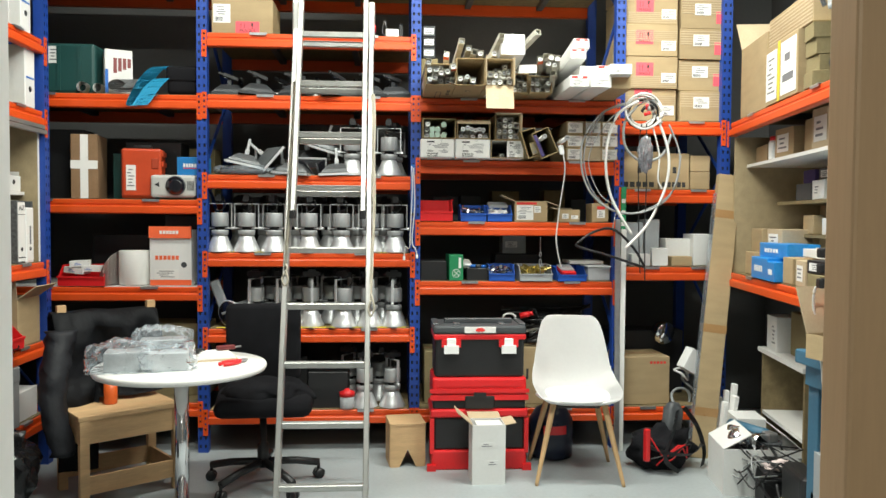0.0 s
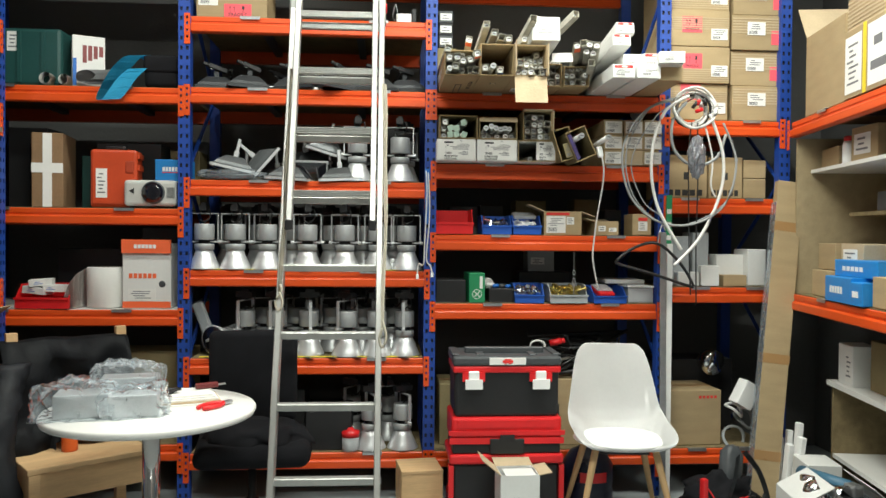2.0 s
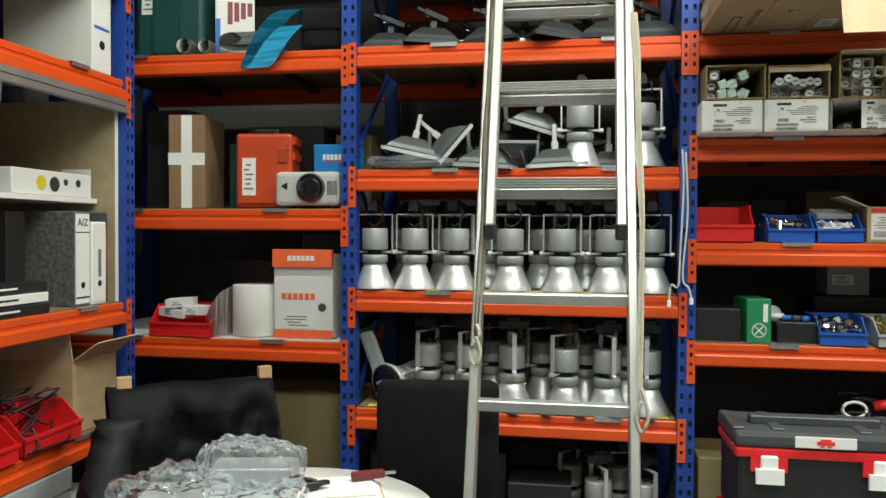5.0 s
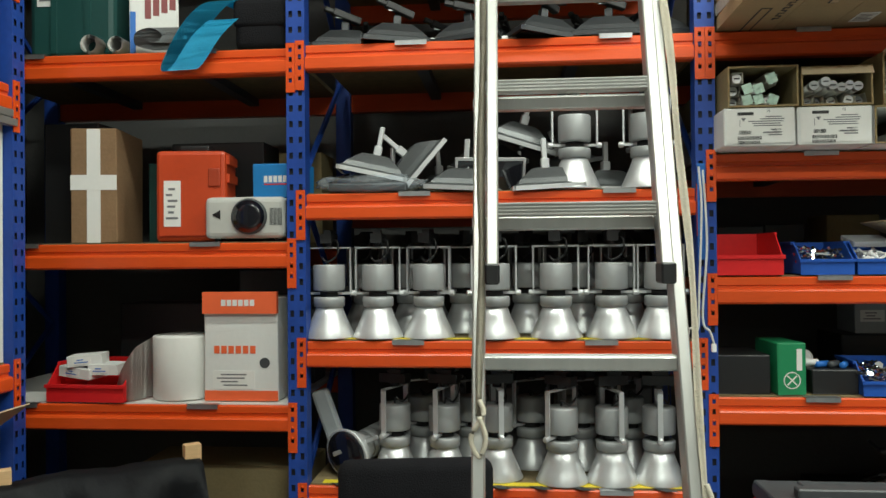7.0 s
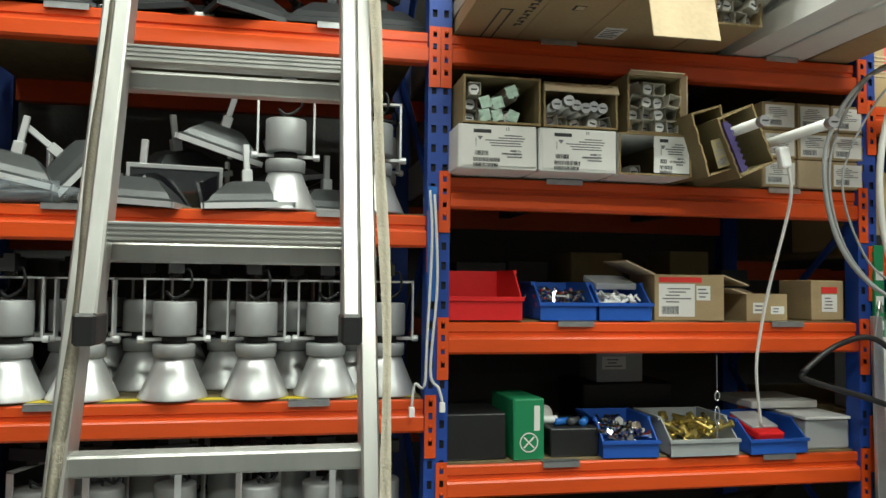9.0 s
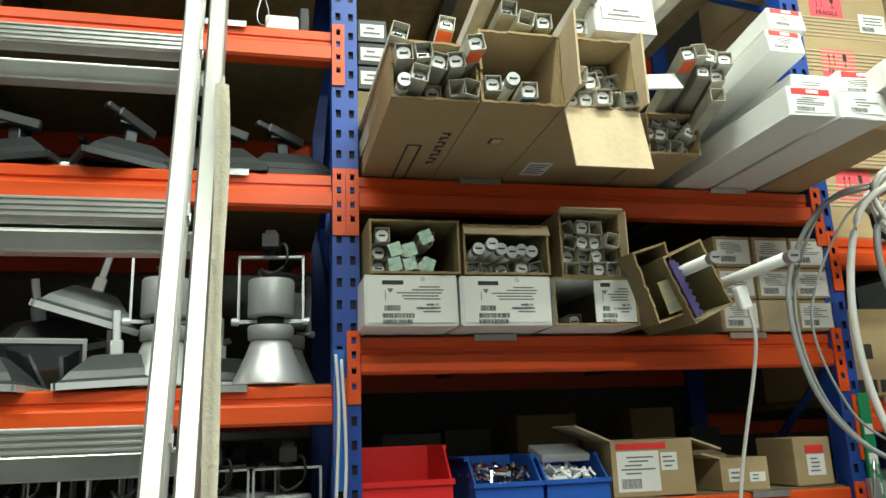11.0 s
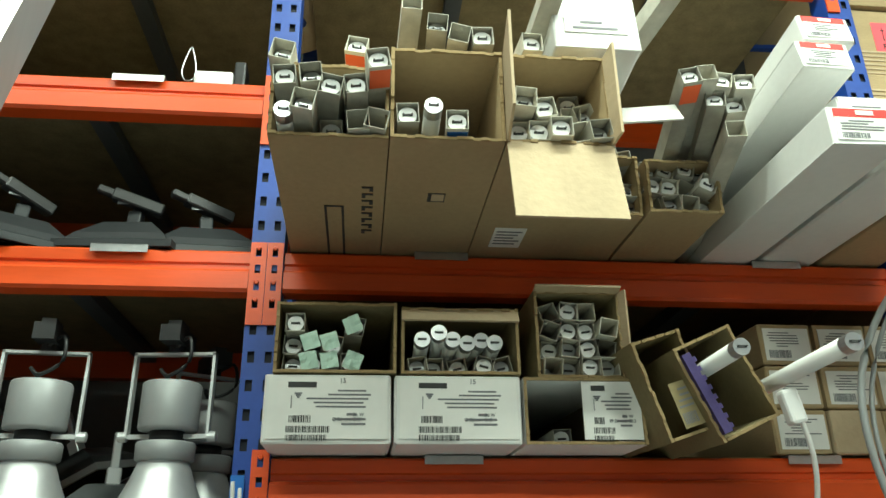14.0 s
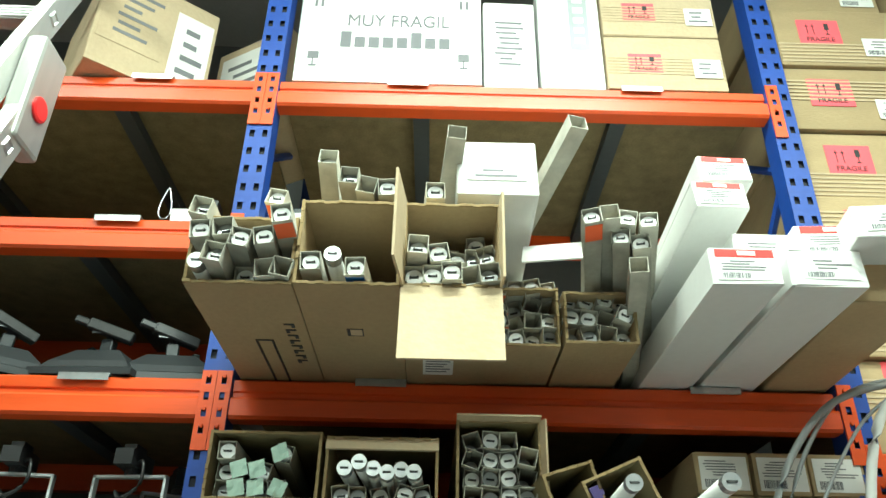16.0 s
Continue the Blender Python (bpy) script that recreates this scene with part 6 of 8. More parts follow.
t = carton("white lamp carton with red and blue pictures", 0.155, 0.14, 0.27, pose(-1.44, 5.0, 2.141, 0, 0, 24), WHITECARD, tape=False)
part("blue_strip", bx(-0.076, -0.058, -0.001, 0, 0.01, 0.15), BLUEINK, t)
bm = B()
for k in range(4):
    box(bm, -0.03 + 0.026 * k, -0.01 + 0.026 * k, -0.001, 0, 0.13 + 0.012 * k, 0.22)
part("picture", bm, mat("maroon_ink", (0.22, 0.05, 0.05), 0.6), t)


def draped(name, lab, cat, path, width, material, thick=0.006):
    """A mat whose section follows path [(y, z), ...], width along x; as a thing at the path's start."""
    t = thing(name, lab, cat)
    bm = B()
    prev = None
    for x, y, z in smooth_path(path, 6):
        q = (bm.verts.new((x - width * 0.35, y, z)), bm.verts.new((x + width * 0.65, y + width * 0.25, z + 0.01)))
        if prev:
            bm.faces.new((prev[0], prev[1], q[1], q[0]))
        prev = q
    bmesh.ops.solidify(bm, geom=bm.faces[:], thickness=thick)
    part("sheet", bm, material, t, "", True)
    return t


draped("exercise_mat", "turquoise foam mat hanging over the shelf edge", "mat", [(-1.13, 5.05, 2.30), (-1.19, 4.93, 2.30), (-1.25, 4.87, 2.22), (-1.31, 4.855, 2.10), (-1.315, 4.85, 2.06), (-1.28, 4.845, 2.07), (-1.22, 4.85, 2.16), (-1.17, 4.87, 2.22)], 0.09, TEAL, 0.013)
draped("felt_roll", "grey felt mat rolled up on the shelf", "mat", [(-1.36, 4.94, 2.150), (-1.42, 4.94, 2.17), (-1.42, 4.94, 2.21), (-1.37, 4.94, 2.225), (-1.33, 4.94, 2.20), (-1.36, 4.94, 2.175), (-1.39, 4.94, 2.19)], 0.16, GREYFELT)
t = thing("camera_bag", "black fabric bag on the top shelf", "bag", pose(-1.06, 4.95, 2.141))
part("body", bx(-0.09, 0.09, 0, 0.18, 0, 0.165, bevel=0.03, seg=3), FABRIC, t, "", True)
part("flap", bx(-0.092, 0.092, -0.008, 0.10, 0.075, 0.170, bevel=0.02, seg=3), FABRIC, t, "", True)
# Reddish brown card, its colour also darkened for the shade it stands in.
t = carton("tall brown carton with white tape bands", 0.15, 0.26, 0.38, pose(-1.63, 4.955, 1.522, 0, 0, 8), mat("shaded_brown_card", (0.25, 0.155, 0.085), 0.85, vary=0.15, scale=5, bump=0.12, fine=90, spec=0.2), tape=False)
part("tape_band", bx(-0.022, 0.022, -0.0012, 0, 0.0, 0.378), PAPER, t)
part("tape_band", bx(-0.075, 0.075, -0.0020, -0.0012, 0.175, 0.225), PAPER, t)
t = thing("drill_case", "orange plastic tool case standing upright", "tool case", pose(-1.30, 4.96, 1.522, 0, 0, 6))
bm = bx(-0.115, 0.115, 0, 0.14, 0, 0.30, bevel=0.014)
for z in (0.05, 0.13, 0.21, 0.27):
    box(bm, 0.10, 0.124, 0.012, 0.12, z - 0.014, z + 0.014)
box(bm, -0.10, 0.10, -0.008, 0.002, 0.02, 0.28)
part("shell", bm, mat("orange_case_plastic", (0.50, 0.055, 0.012), 0.45, vary=0.1, bump=0.03), t)
label(t, -0.085, -0.03, 0.05, 0.20, -0.009, rows=6)
part("dark_latch", bx(0.06, 0.10, -0.014, -0.006, 0.18, 0.24, bevel=0.004), mat("dark_orange", (0.35, 0.04, 0.01), 0.5), t)
part("handle", bx(-0.05, 0.05, 0.04, 0.10, 0.301, 0.322, bevel=0.006), BLACK, t)
# Most dark cases here are added to keep the back of the bay in shade.
for i, (x, y, z, w, h, lab) in enumerate(((-1.46, 5.12, 1.522, 0.12, 0.28, "dark green case in the shade"), (-1.30, 5.2, 1.522, 0.34, 0.36, "black case behind the orange one"), (-1.78, 5.08, 1.522, 0.20, 0.42, "black filler box for the shaded bay"), (-1.02, 5.28, 1.522, 0.16, 0.33, "dark filler carton for the shaded bay"), (-1.50, 5.28, 1.003, 0.42, 0.30, "dark filler carton for the shaded bay"), (-1.12, 5.3, 1.003, 0.28, 0.42, "grey carton at the back"))):
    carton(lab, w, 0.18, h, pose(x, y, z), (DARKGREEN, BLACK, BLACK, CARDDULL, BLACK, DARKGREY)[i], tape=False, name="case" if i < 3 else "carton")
t = thing("projector", "light grey video projector with a large dark lens", "projector", pose(-1.105, 4.915, 1.522))
bm = bx(-0.132, 0.132, 0, 0.26, 0.008, 0.142, bevel=0.018, seg=3)
part("shell", bm, PROJ, t)
bm = B()
lathe(bm, [(0.058, 0.0), (0.058, 0.012), (0.050, 0.016), (0.047, 0.006), (0.044, -0.012)], 32, pose(0.018, 0.004, 0.078, 90))
ring = part("lens_ring", bm, DARKGREY, t, "dark lens ring", True)
bm = B()
lathe(bm, [(0.052, 0.0165), (0.030, 0.019), (0.004, 0.020)], 28, pose(0.018, 0.004, 0.078, 90))
part("lens", bm, LENS, ring, "", True)
bm = B()
for k in range(9):
    box(bm, 0.085 + 0.0045 * k, 0.087 + 0.0045 * k, -0.002, 0.001, 0.05, 0.105)
part("grille", bm, DARKGREY, t)
prism_bm = B()
prism(prism_bm, [(-0.105, 0.085), (-0.078, 0.100), (-0.078, 0.070)], 0.003, Matrix.Translation((0, -0.002, 0)))
part("sensor_window", prism_bm, BLACK, t)
bm = B()
for x in (-0.10, 0.10):
    for y in (0.04, 0.22):
        lathe(bm, [(0.012, 0.0), (0.012, 0.010)], 12, Matrix.Translation((x, y, 0)))
part("feet", bm, BLACK, t)
t = carton("blue carton with a white name bar lying on the projector", 0.175, 0.12, 0.112, pose(-1.01, 4.98, 1.6645), mat("blue_carton", (0.02, 0.20, 0.52), 0.5, vary=0.06), tape=False)
bm = B()
for k in range(6):
    box(bm, -0.05 + k * 0.016, -0.038 + k * 0.016, -0.001, 0, 0.05, 0.072)
part("print", bm, PAPER, t)
part("red_line", bx(-0.05, 0.044, -0.001, 0, 0.042, 0.046), REDINK, t)
t = carton("white carton with orange lid and base print", 0.245, 0.2, 0.335, pose(-1.128, 4.945, 1.003), WHITECARD, tape=False)
part("orange_base", bx(-0.122, 0.122, -0.0012, 0, 0.002, 0.035), ORANGEINK, t)
part("lid_flap", bx(-0.123, 0.123, -0.016, 0.004, 0.285, 0.355), ORANGEINK, t, "orange carton flap")
bm = B()
for k in range(6):
    box(bm, -0.09 + k * 0.024, -0.072 + k * 0.024, -0.0012, 0, 0.155, 0.180)
part("print", bm, ORANGEINK, t)
bm = B()
for k in range(6):
    box(bm, -0.06 + k * 0.019, -0.045 + k * 0.019, -0.0172, -0.016, 0.31, 0.33)
part("print", bm, WHITECARD, t)
label(t, -0.095, 0.045, 0.04, 0.10, 0.0, rows=4, seed=6)
bm = B()
lathe(bm, [(0.017, 0), (0.017, 0.001)], 20, pose(0.078, 0.0, 0.125, 90))
part("dot", bm, DARKGREY, t)
t = thing("paper_towel_roll", "white paper towel roll with a loose sheet", "paper towel", pose(-1.355, 5.03, 1.003))
bm = B()
lathe(bm, [(0.02, 0.0), (0.098, 0.002), (0.10, 0.006), (0.10, 0.204), (0.098, 0.208), (0.02, 0.209)], 32)
part("roll", bm, PAPER, t, "", True)
bm = B()
prev = None
for p in smooth_path([(-0.10, 0.0, 0), (-0.115, -0.06, 0), (-0.135, -0.105, 0), (-0.20, -0.10, 0)], 5):
    fx = max(0.0, (-p.x - 0.10) / 0.10)
    q = (bm.verts.new((p.x, p.y, 0.003)), bm.verts.new((p.x + 0.03 * fx, p.y, 0.205 - 0.10 * fx)))
    if prev:
        bm.faces.new((prev[0], prev[1], q[1], q[0]))
    prev = q
bmesh.ops.solidify(bm, geom=bm.faces[:], thickness=0.0012)
part("loose_sheet", bm, PAPER, t, "", True)
bin_tray("red plastic bin with small cartons", 0.27, 0.22, 0.12, pose(-1.64, 4.915, 1.003, 0, 0, -3), RED)
for i, (x, z, w) in enumerate(((-1.70, 1.075, 0.12), (-1.60, 1.085, 0.10), (-1.66, 1.115, 0.11))):
    carton("small white and blue carton in the bin", w, 0.09, 0.035, pose(x, 4.95, z, 0, 6 - 5 * i, 12 * i - 10), WHITECARD, tape=False, labels=((-0.04, 0.02, 0.006, 0.028, dict(rows=2, ink=BLUEINK)),))
carton("dark carton on the bottom shelf", 0.6, 0.25, 0.45, pose(-1.25, 5.1, 0.306), CARDDULL, tape=False)

# ---- binders along the side wall ----
LEFT = pose(-1.752, 3.495, 0, 0, 0, 90)


def at_left(x, y, z, rz=0.0):
    return LEFT @ pose(x, y, z, 0, 0, rz)


MARBLE = mat("marbled_binder_card", (0.10, 0.10, 0.10), 0.7, vary=0.5, scale=60, bump=0.05, wear=((0.30, 0.30, 0.29), 0.60))
t = thing("panel", "bare chipboard end panel inside the rack", "panel", at_left(1.205, 0.03, 1.16))
part("board", bx(-0.009, 0.009, 0, 0.54, 0, 0.76), PANELBOARD, t)
part("edge_strip", bx(-0.010, 0.010, -0.002, 0.0, 0, 0.76), WHITEBOARD, t)
part("note", bx(-0.011, -0.009, 0.10, 0.22, 0.42, 0.50), PAPER, t)


def binder(x, y, w, h, spine, side, lab, dark=False):
    t = thing("ring_binder", lab, "binder", at_left(x, y, 1.160), "ring binders")
    part("cover", bx(0, w, 0.002, 0.28, 0, h, bevel=0.003), side, t)
    sp = part("spine_label", bx(0.006, w - 0.006, -0.001, 0.002, 0.01, h - 0.008), spine, t)
    bm = B()
    lathe(bm, [(0.011, 0), (0.011, 0.0015)], 18, pose(w / 2, -0.001, 0.075, 90))
    part("finger_hole", bm, BLACK, sp)
    if dark:
        words("A/Z", 0.036, INK, sp, pose(w / 2, -0.0016, h - 0.04, 90))
        part("print", bx(0.006, w - 0.006, -0.002, -0.001, h - 0.075, h - 0.072), INK, sp)
        part("print", bx(0.006, w - 0.006, -0.002, -0.001, 0.028, 0.034), INK, sp)
    else:
        part("print", bx(w * 0.4, w * 0.6, -0.002, -0.001, 0.10, 0.20), GREYINK, sp)
    return t


binder(0.955, 0.03, 0.088, 0.335, PAPER, MARBLE, "black marbled ring binder with white A to Z spine", True)
binder(1.055, 0.03, 0.085, 0.30, PAPER, WHITEPLASTIC, "white ring binder with a printed spine")
t = thing("book", "dark book with red lettering standing upright", "book", at_left(1.15, 0.05, 1.160))
part("cover", bx(0, 0.028, 0, 0.2, 0, 0.335, bevel=0.002), DARKGREY, t)
part("title", bx(0.008, 0.02, -0.001, 0, 0.10, 0.27), REDINK, t)
for k in range(3):
    t = thing("book", "black book lying flat with white pages", "book", at_left(0.45 + 0.01 * k, 0.02 + 0.012 * k, 1.160 + 0.034 * k))
    part("cover", bx(0, 0.36, 0, 0.24, 0, 0.03, bevel=0.002), BLACK if k != 1 else PAPER, t)
    part("title", bx(0.04, 0.22, -0.001, 0, 0.012, 0.018), PAPER if k != 1 else INK, t)
t = thing("binder_row", "black folder standing at the back", "folder", at_left(0.76, 0.14, 1.160))
part("cover", bx(0, 0.09, 0, 0.26, 0, 0.33, bevel=0.004), BLACK, t)
t = thing("inner_shelf", "thin white shelf board inside the rack", "shelf", at_left(0.02, 0.10, 1.53))
part("board", bx(0, 1.17, 0, 0.44, 0, 0.018), WHITEBOARD, t)
t = carton("white carton with coloured dots on the inner shelf", 0.42, 0.25, 0.085, at_left(0.96, 0.11, 1.549), WHITECARD, tape=False)
bm = B()
lathe(bm, [(0.025, 0), (0.025, 0.0014)], 18, pose(-0.07, 0, 0.042, 90))
part("yellow_dot", bm, YELLOWTAPE, t)
bm = B()
lathe(bm, [(0.014, 0), (0.014, 0.0014)], 18, pose(0.13, 0, 0.05, 90))
lathe(bm, [(0.012, 0), (0.012, 0.0014)], 18, pose(0.06, 0, 0.05, 90))
lathe(bm, [(0.026, 0), (0.026, 0.0014)], 18, pose(0.0, 0, 0.04, 90))
part("black_dot", bm, INK, t)
for k in range(5):
    t = thing("paper_stack", "stack of paper pads on the inner shelf", "papers", at_left(0.32 + 0.015 * (k % 2), 0.11 + 0.01 * k, 1.549 + 0.024 * k))
    part("sheets", bx(0, 0.36, 0, 0.22, 0, 0.021, bevel=0.002), (PAPER, CARD, PAPER, GREYPLASTIC, PAPER)[k], t)
for k in range(7):
    t = thing("folder", "grey folder hanging at a slant", "folder", at_left(0.34 + 0.055 * k, 0.13, 1.672, 0) @ pose(0, 0, 0, 0, 8, 0), "slanting folders")
    part("cover", bx(0, 0.035, 0, 0.24, 0, 0.26, bevel=0.003), GREYPLASTIC if k % 3 else PAPER, t)
for k, z in enumerate((1.90, 1.872)):
    t = thing("rail_profile", "pale aluminium profile tied under the beam", "profile", at_left(0.04, -0.004 - 0.008 * k, z))
    part("profile", bx(0, 1.19, 0, 0.03, 0, 0.022, bevel=0.002), ALU, t)
for k, (x, w) in enumerate(((0.42, 0.11), (1.06, 0.115))):
    t = thing("archive_box", "white archive box with a blue striped label", "archive box", at_left(x, 0.03, 2.006), "archive boxes")
    part("body", bx(0, w, 0, 0.36, 0, 0.33, bevel=0.004), WHITECARD, t)
    part("label_stripe", bx(0.012, w - 0.012, -0.001, 0, 0.155, 0.165), BLUEINK, t)
    part("label", bx(0.012, w - 0.012, -0.001, 0, 0.17, 0.27), PAPER, t)
    bm = B()
    lathe(bm, [(0.016, 0), (0.016, 0.0015)], 20, pose(w / 2, 0, 0.10, 90))
    part("finger_hole", bm, BLACK, t)
    if k == 1:
        copy_thing(t, at_left(0.78, 0.03, 2.406))
        copy_thing(t, at_left(1.02, 0.03, 2.406))
t = open_carton("brown carton with an open flap on the lower shelf", 0.26, 0.38, 0.255, at_left(1.07, 0.03, 0.716), CARD, flaps=(("front", 0.12, 35), ("left", 0.1, 80)), open_side="top", seed=151)
q = bin_tray("red plastic bin with black chargers", 0.28, 0.24, 0.13, at_left(0.80, 0.0, 0.716), RED)
q = bin_tray("red plastic bin with clear front", 0.26, 0.24, 0.12, at_left(0.50, 0.0, 0.716), RED)
t = thing("chargers", "tangled black chargers and cables in the red bin", "cables", LEFT)
bm = B()
rg2 = random.Random(5)
for k in range(6):
    bm = B()
    pts = [(rg2.uniform(0.69, 0.91), rg2.uniform(0.03, 0.2), rg2.uniform(0.75, 0.90)) for _ in range(5)]
    tube(bm, smooth_path(pts, 5), 0.004, 6)
    part("cable", bm, BLACK, t, "", True)
bm = B()
tube(bm, smooth_path([(0.72, 0.02, 0.80), (0.70, -0.02, 0.745), (0.66, -0.012, 0.73), (0.78, -0.012, 0.727), (0.86, -0.012, 0.728), (0.90, 0.02, 0.76)], 5), 0.004, 6)
part("loose_cable", bm, BLACK, t, "", True)
t = thing("metal_cabinet", "grey metal cash box on the bottom shelf", "metal box", at_left(0.72, 0.0, 0.306))
part("body", bx(-0.30, 0.17, 0, 0.36, 0, 0.31, bevel=0.006), GREYPLASTIC, t)
part("lid", bx(-0.302, 0.172, -0.003, 0.362, 0.24, 0.32, bevel=0.006), GREYPLASTIC, t)
t = carton("white carton on the bottom shelf", 0.24, 0.25, 0.16, at_left(1.06, 0.04, 0.306), WHITECARD, tape=False)

# ---- small parts along the other side wall ----
def at_right(x, y, z, rz=0.0):
    return RIGHT @ pose(x, y, z, 0, 0, rz)


t = thing("panel", "bare chipboard end panel inside the rack", "panel", at_right(0.05, 0.03, 1.105))
part("board", bx(-0.009, 0.009, 0, 0.52, 0, 0.815), PANELBOARD, t)
t = thing("panel", "bare chipboard back panel inside the rack", "panel", at_right(0.06, 0.535, 1.105))
part("board", bx(0, 1.66, 0, 0.012, 0, 0.815), PANELBOARD, t)
for z, x0, x1, y0 in ((1.755, 0.06, 1.70, 0.10), (1.525, 0.25, 1.70, 0.22), (1.345, 0.40, 1.70, 0.24)):
    t = thing("inner_shelf", "thin pale shelf board inside the rack", "shelf", at_right(0, 0, z))
    part("board", bx(x0, x1, y0, 0.53, -0.018, 0.0), WHITEBOARD if z > 1.7 else CHIP, t)
rg3 = random.Random(8)
goods = [(0.20, 0.14, 1.756, 0.24, 0.10, CARD), (0.58, 0.14, 1.756, 0.22, 0.16, CARD), (0.88, 0.16, 1.756, 0.16, 0.17, CARD), (1.09, 0.14, 1.756, 0.22, 0.20, CARDLIGHT), (1.30, 0.13, 1.756, 0.13, 0.12, WHITECARD), (1.50, 0.13, 1.756, 0.16, 0.19, CARDLIGHT),
         (0.60, 0.24, 1.526, 0.17, 0.09, DARKGREY), (0.80, 0.24, 1.526, 0.19, 0.10, WHITECARD), (0.62, 0.26, 1.618, 0.15, 0.07, PURPLE), (0.82, 0.27, 1.628, 0.18, 0.06, DARKGREY), (1.02, 0.24, 1.526, 0.14, 0.09, GREENCARD), (1.20, 0.24, 1.526, 0.16, 0.085, WHITECARD), (1.18, 0.25, 1.614, 0.16, 0.06, GREYPLASTIC), (1.40, 0.24, 1.526, 0.18, 0.11, CARDDULL),
         (0.62, 0.26, 1.346, 0.18, 0.10, CARD), (0.92, 0.26, 1.346, 0.26, 0.085, WHITECARD), (1.22, 0.25, 1.346, 0.16, 0.12, WHITECARD), (1.42, 0.25, 1.346, 0.18, 0.10, GREENCARD),
         (0.30, 0.06, 1.106, 0.20, 0.13, CARD), (0.55, 0.09, 1.106, 0.16, 0.09, WHITECARD), (1.00, 0.03, 1.106, 0.14, 0.13, CARD), (1.17, 0.03, 1.106, 0.15, 0.125, CARDLIGHT), (1.36, 0.02, 1.106, 0.17, 0.07, CARDDULL), (1.36, 0.03, 1.178, 0.17, 0.06, BLACK), (1.05, 0.12, 1.238, 0.30, 0.04, WHITECARD), (1.30, 0.10, 1.24, 0.26, 0.05, WHITECARD), (0.28, 0.10, 1.24, 0.22, 0.13, CARD), (0.52, 0.12, 1.24, 0.22, 0.13, CARDLIGHT)]
for i, (x, y, z, w, h, mt) in enumerate(goods):
    lab = {CARD: "small brown carton on the parts shelf", CARDLIGHT: "pale brown carton on the parts shelf", CARDDULL: "dull brown carton on the parts shelf", WHITECARD: "small white carton on the parts shelf", DARKGREY: "dark grey carton on the parts shelf", PURPLE: "purple and white carton on the parts shelf", GREENCARD: "green carton on the parts shelf", GREYPLASTIC: "grey carton on the parts shelf", BLACK: "black carton on the parts shelf"}[mt]
    carton(lab, w, 0.16, h, at_right(x, y, z, rg3.uniform(-6, 6)), mt, tape=mt == CARD, seed=200 + i, group="small cartons on the parts shelves",
           labels=((-w * 0.38, w * 0.25, h * 0.2, h * 0.8, dict(rows=3, seed=i)),) if i % 2 else ())
BLUEBAG = mat("blue_carton_print", (0.02, 0.22, 0.58), 0.4, vary=0.12, bump=0.05)
for x, y, z, w, h in ((0.66, 0.0, 1.106, 0.30, 0.115), (0.72, 0.05, 1.222, 0.40, 0.075), (0.86, -0.005, 1.106, 0.12, 0.10)):
    t = carton("bright blue carton with white print", w, 0.16, h, at_right(x, y, z, rg3.uniform(-5, 5)), BLUEBAG, tape=False, group="blue cartons")
    bm = B()
    for k in range(5):
        box(bm, -w * 0.3 + k * w * 0.1, -w * 0.3 + k * w * 0.1 + w * 0.075, -0.001, 0, h * 0.35, h * 0.62)
    part("print", bm, PAPER, t)
t = thing("bottle", "white spray bottle between the cartons", "bottle", at_right(0.42, 0.14, 1.756))
bm = B()
lathe(bm, [(0.026, 0), (0.028, 0.01), (0.028, 0.09), (0.022, 0.11)], 20)
part("body", bm, WHITEPLASTIC, t, "", True)
bm = B()
lathe(bm, [(0.0225, 0.108), (0.0225, 0.128), (0.018, 0.132)], 20)
part("cap", bm, RED, t, "red cap", True)
t = thing("power_strip", "white socket strip standing against the post", "socket strip", at_right(1.72, -0.06, 1.106))
part("housing", bx(-0.028, 0.028, 0, 0.042, 0, 0.34, bevel=0.008), WHITEPLASTIC, t)
for k in range(5):
    bm = B()
    lathe(bm, [(0.019, 0.0), (0.019, 0.002), (0.016, 0.001)], 20, pose(0, 0.0, 0.045 + 0.062 * k, 90))
    so = part("socket", bm, GREYPLASTIC if k > 2 else BLACK, t)
t = thing("plugs", "black plugs with cables in the socket strip", "plugs", at_right(1.675, -0.055, 1.12))
for k in range(3):
    part("plug", bx(-0.045, 0.0, -0.02, 0.02, 0.02 + 0.062 * k, 0.06 + 0.062 * k, bevel=0.008), BLACK, t)
bm = B()
tube(bm, smooth_path([(-0.04, 0, 0.04), (-0.08, -0.01, 0.0), (-0.10, 0.0, -0.10), (-0.06, 0.02, -0.30), (-0.02, 0.03, -0.7), (-0.05, 0.02, -1.05)], 6), 0.006, 8)
part("cable", bm, CABLEWHITE, t, "", True)
# on the top board
t = open_carton("large brown carton with a raised flap", 0.46, 0.4, 0.40, at_right(0.42, 0.02, 2.016), CARD, flaps=(("left", 0.22, 55), ("back", 0.2, 60)), open_side="top", seed=161)
t = carton("brown carton with white printed sheets and yellow tape", 0.46, 0.35, 0.30, at_right(0.90, 0.01, 2.016), CARD, tape=False, labels=((-0.22, -0.06, 0.02, 0.27, dict(rows=8)), (0.0, 0.21, 0.02, 0.28, dict(rows=2, ink=GREYINK))))
part("yellow_tape", bx(-0.045, -0.015, -0.002, 0, 0.0, 0.30), YELLOWTAPE, t)
t = carton("flattened brown cartons stacked on top", 0.60, 0.4, 0.15, at_right(0.95, 0.03, 2.318), CARD, tape=False)
corrugated(t, 0.60, 0.14, 0.005, 8)
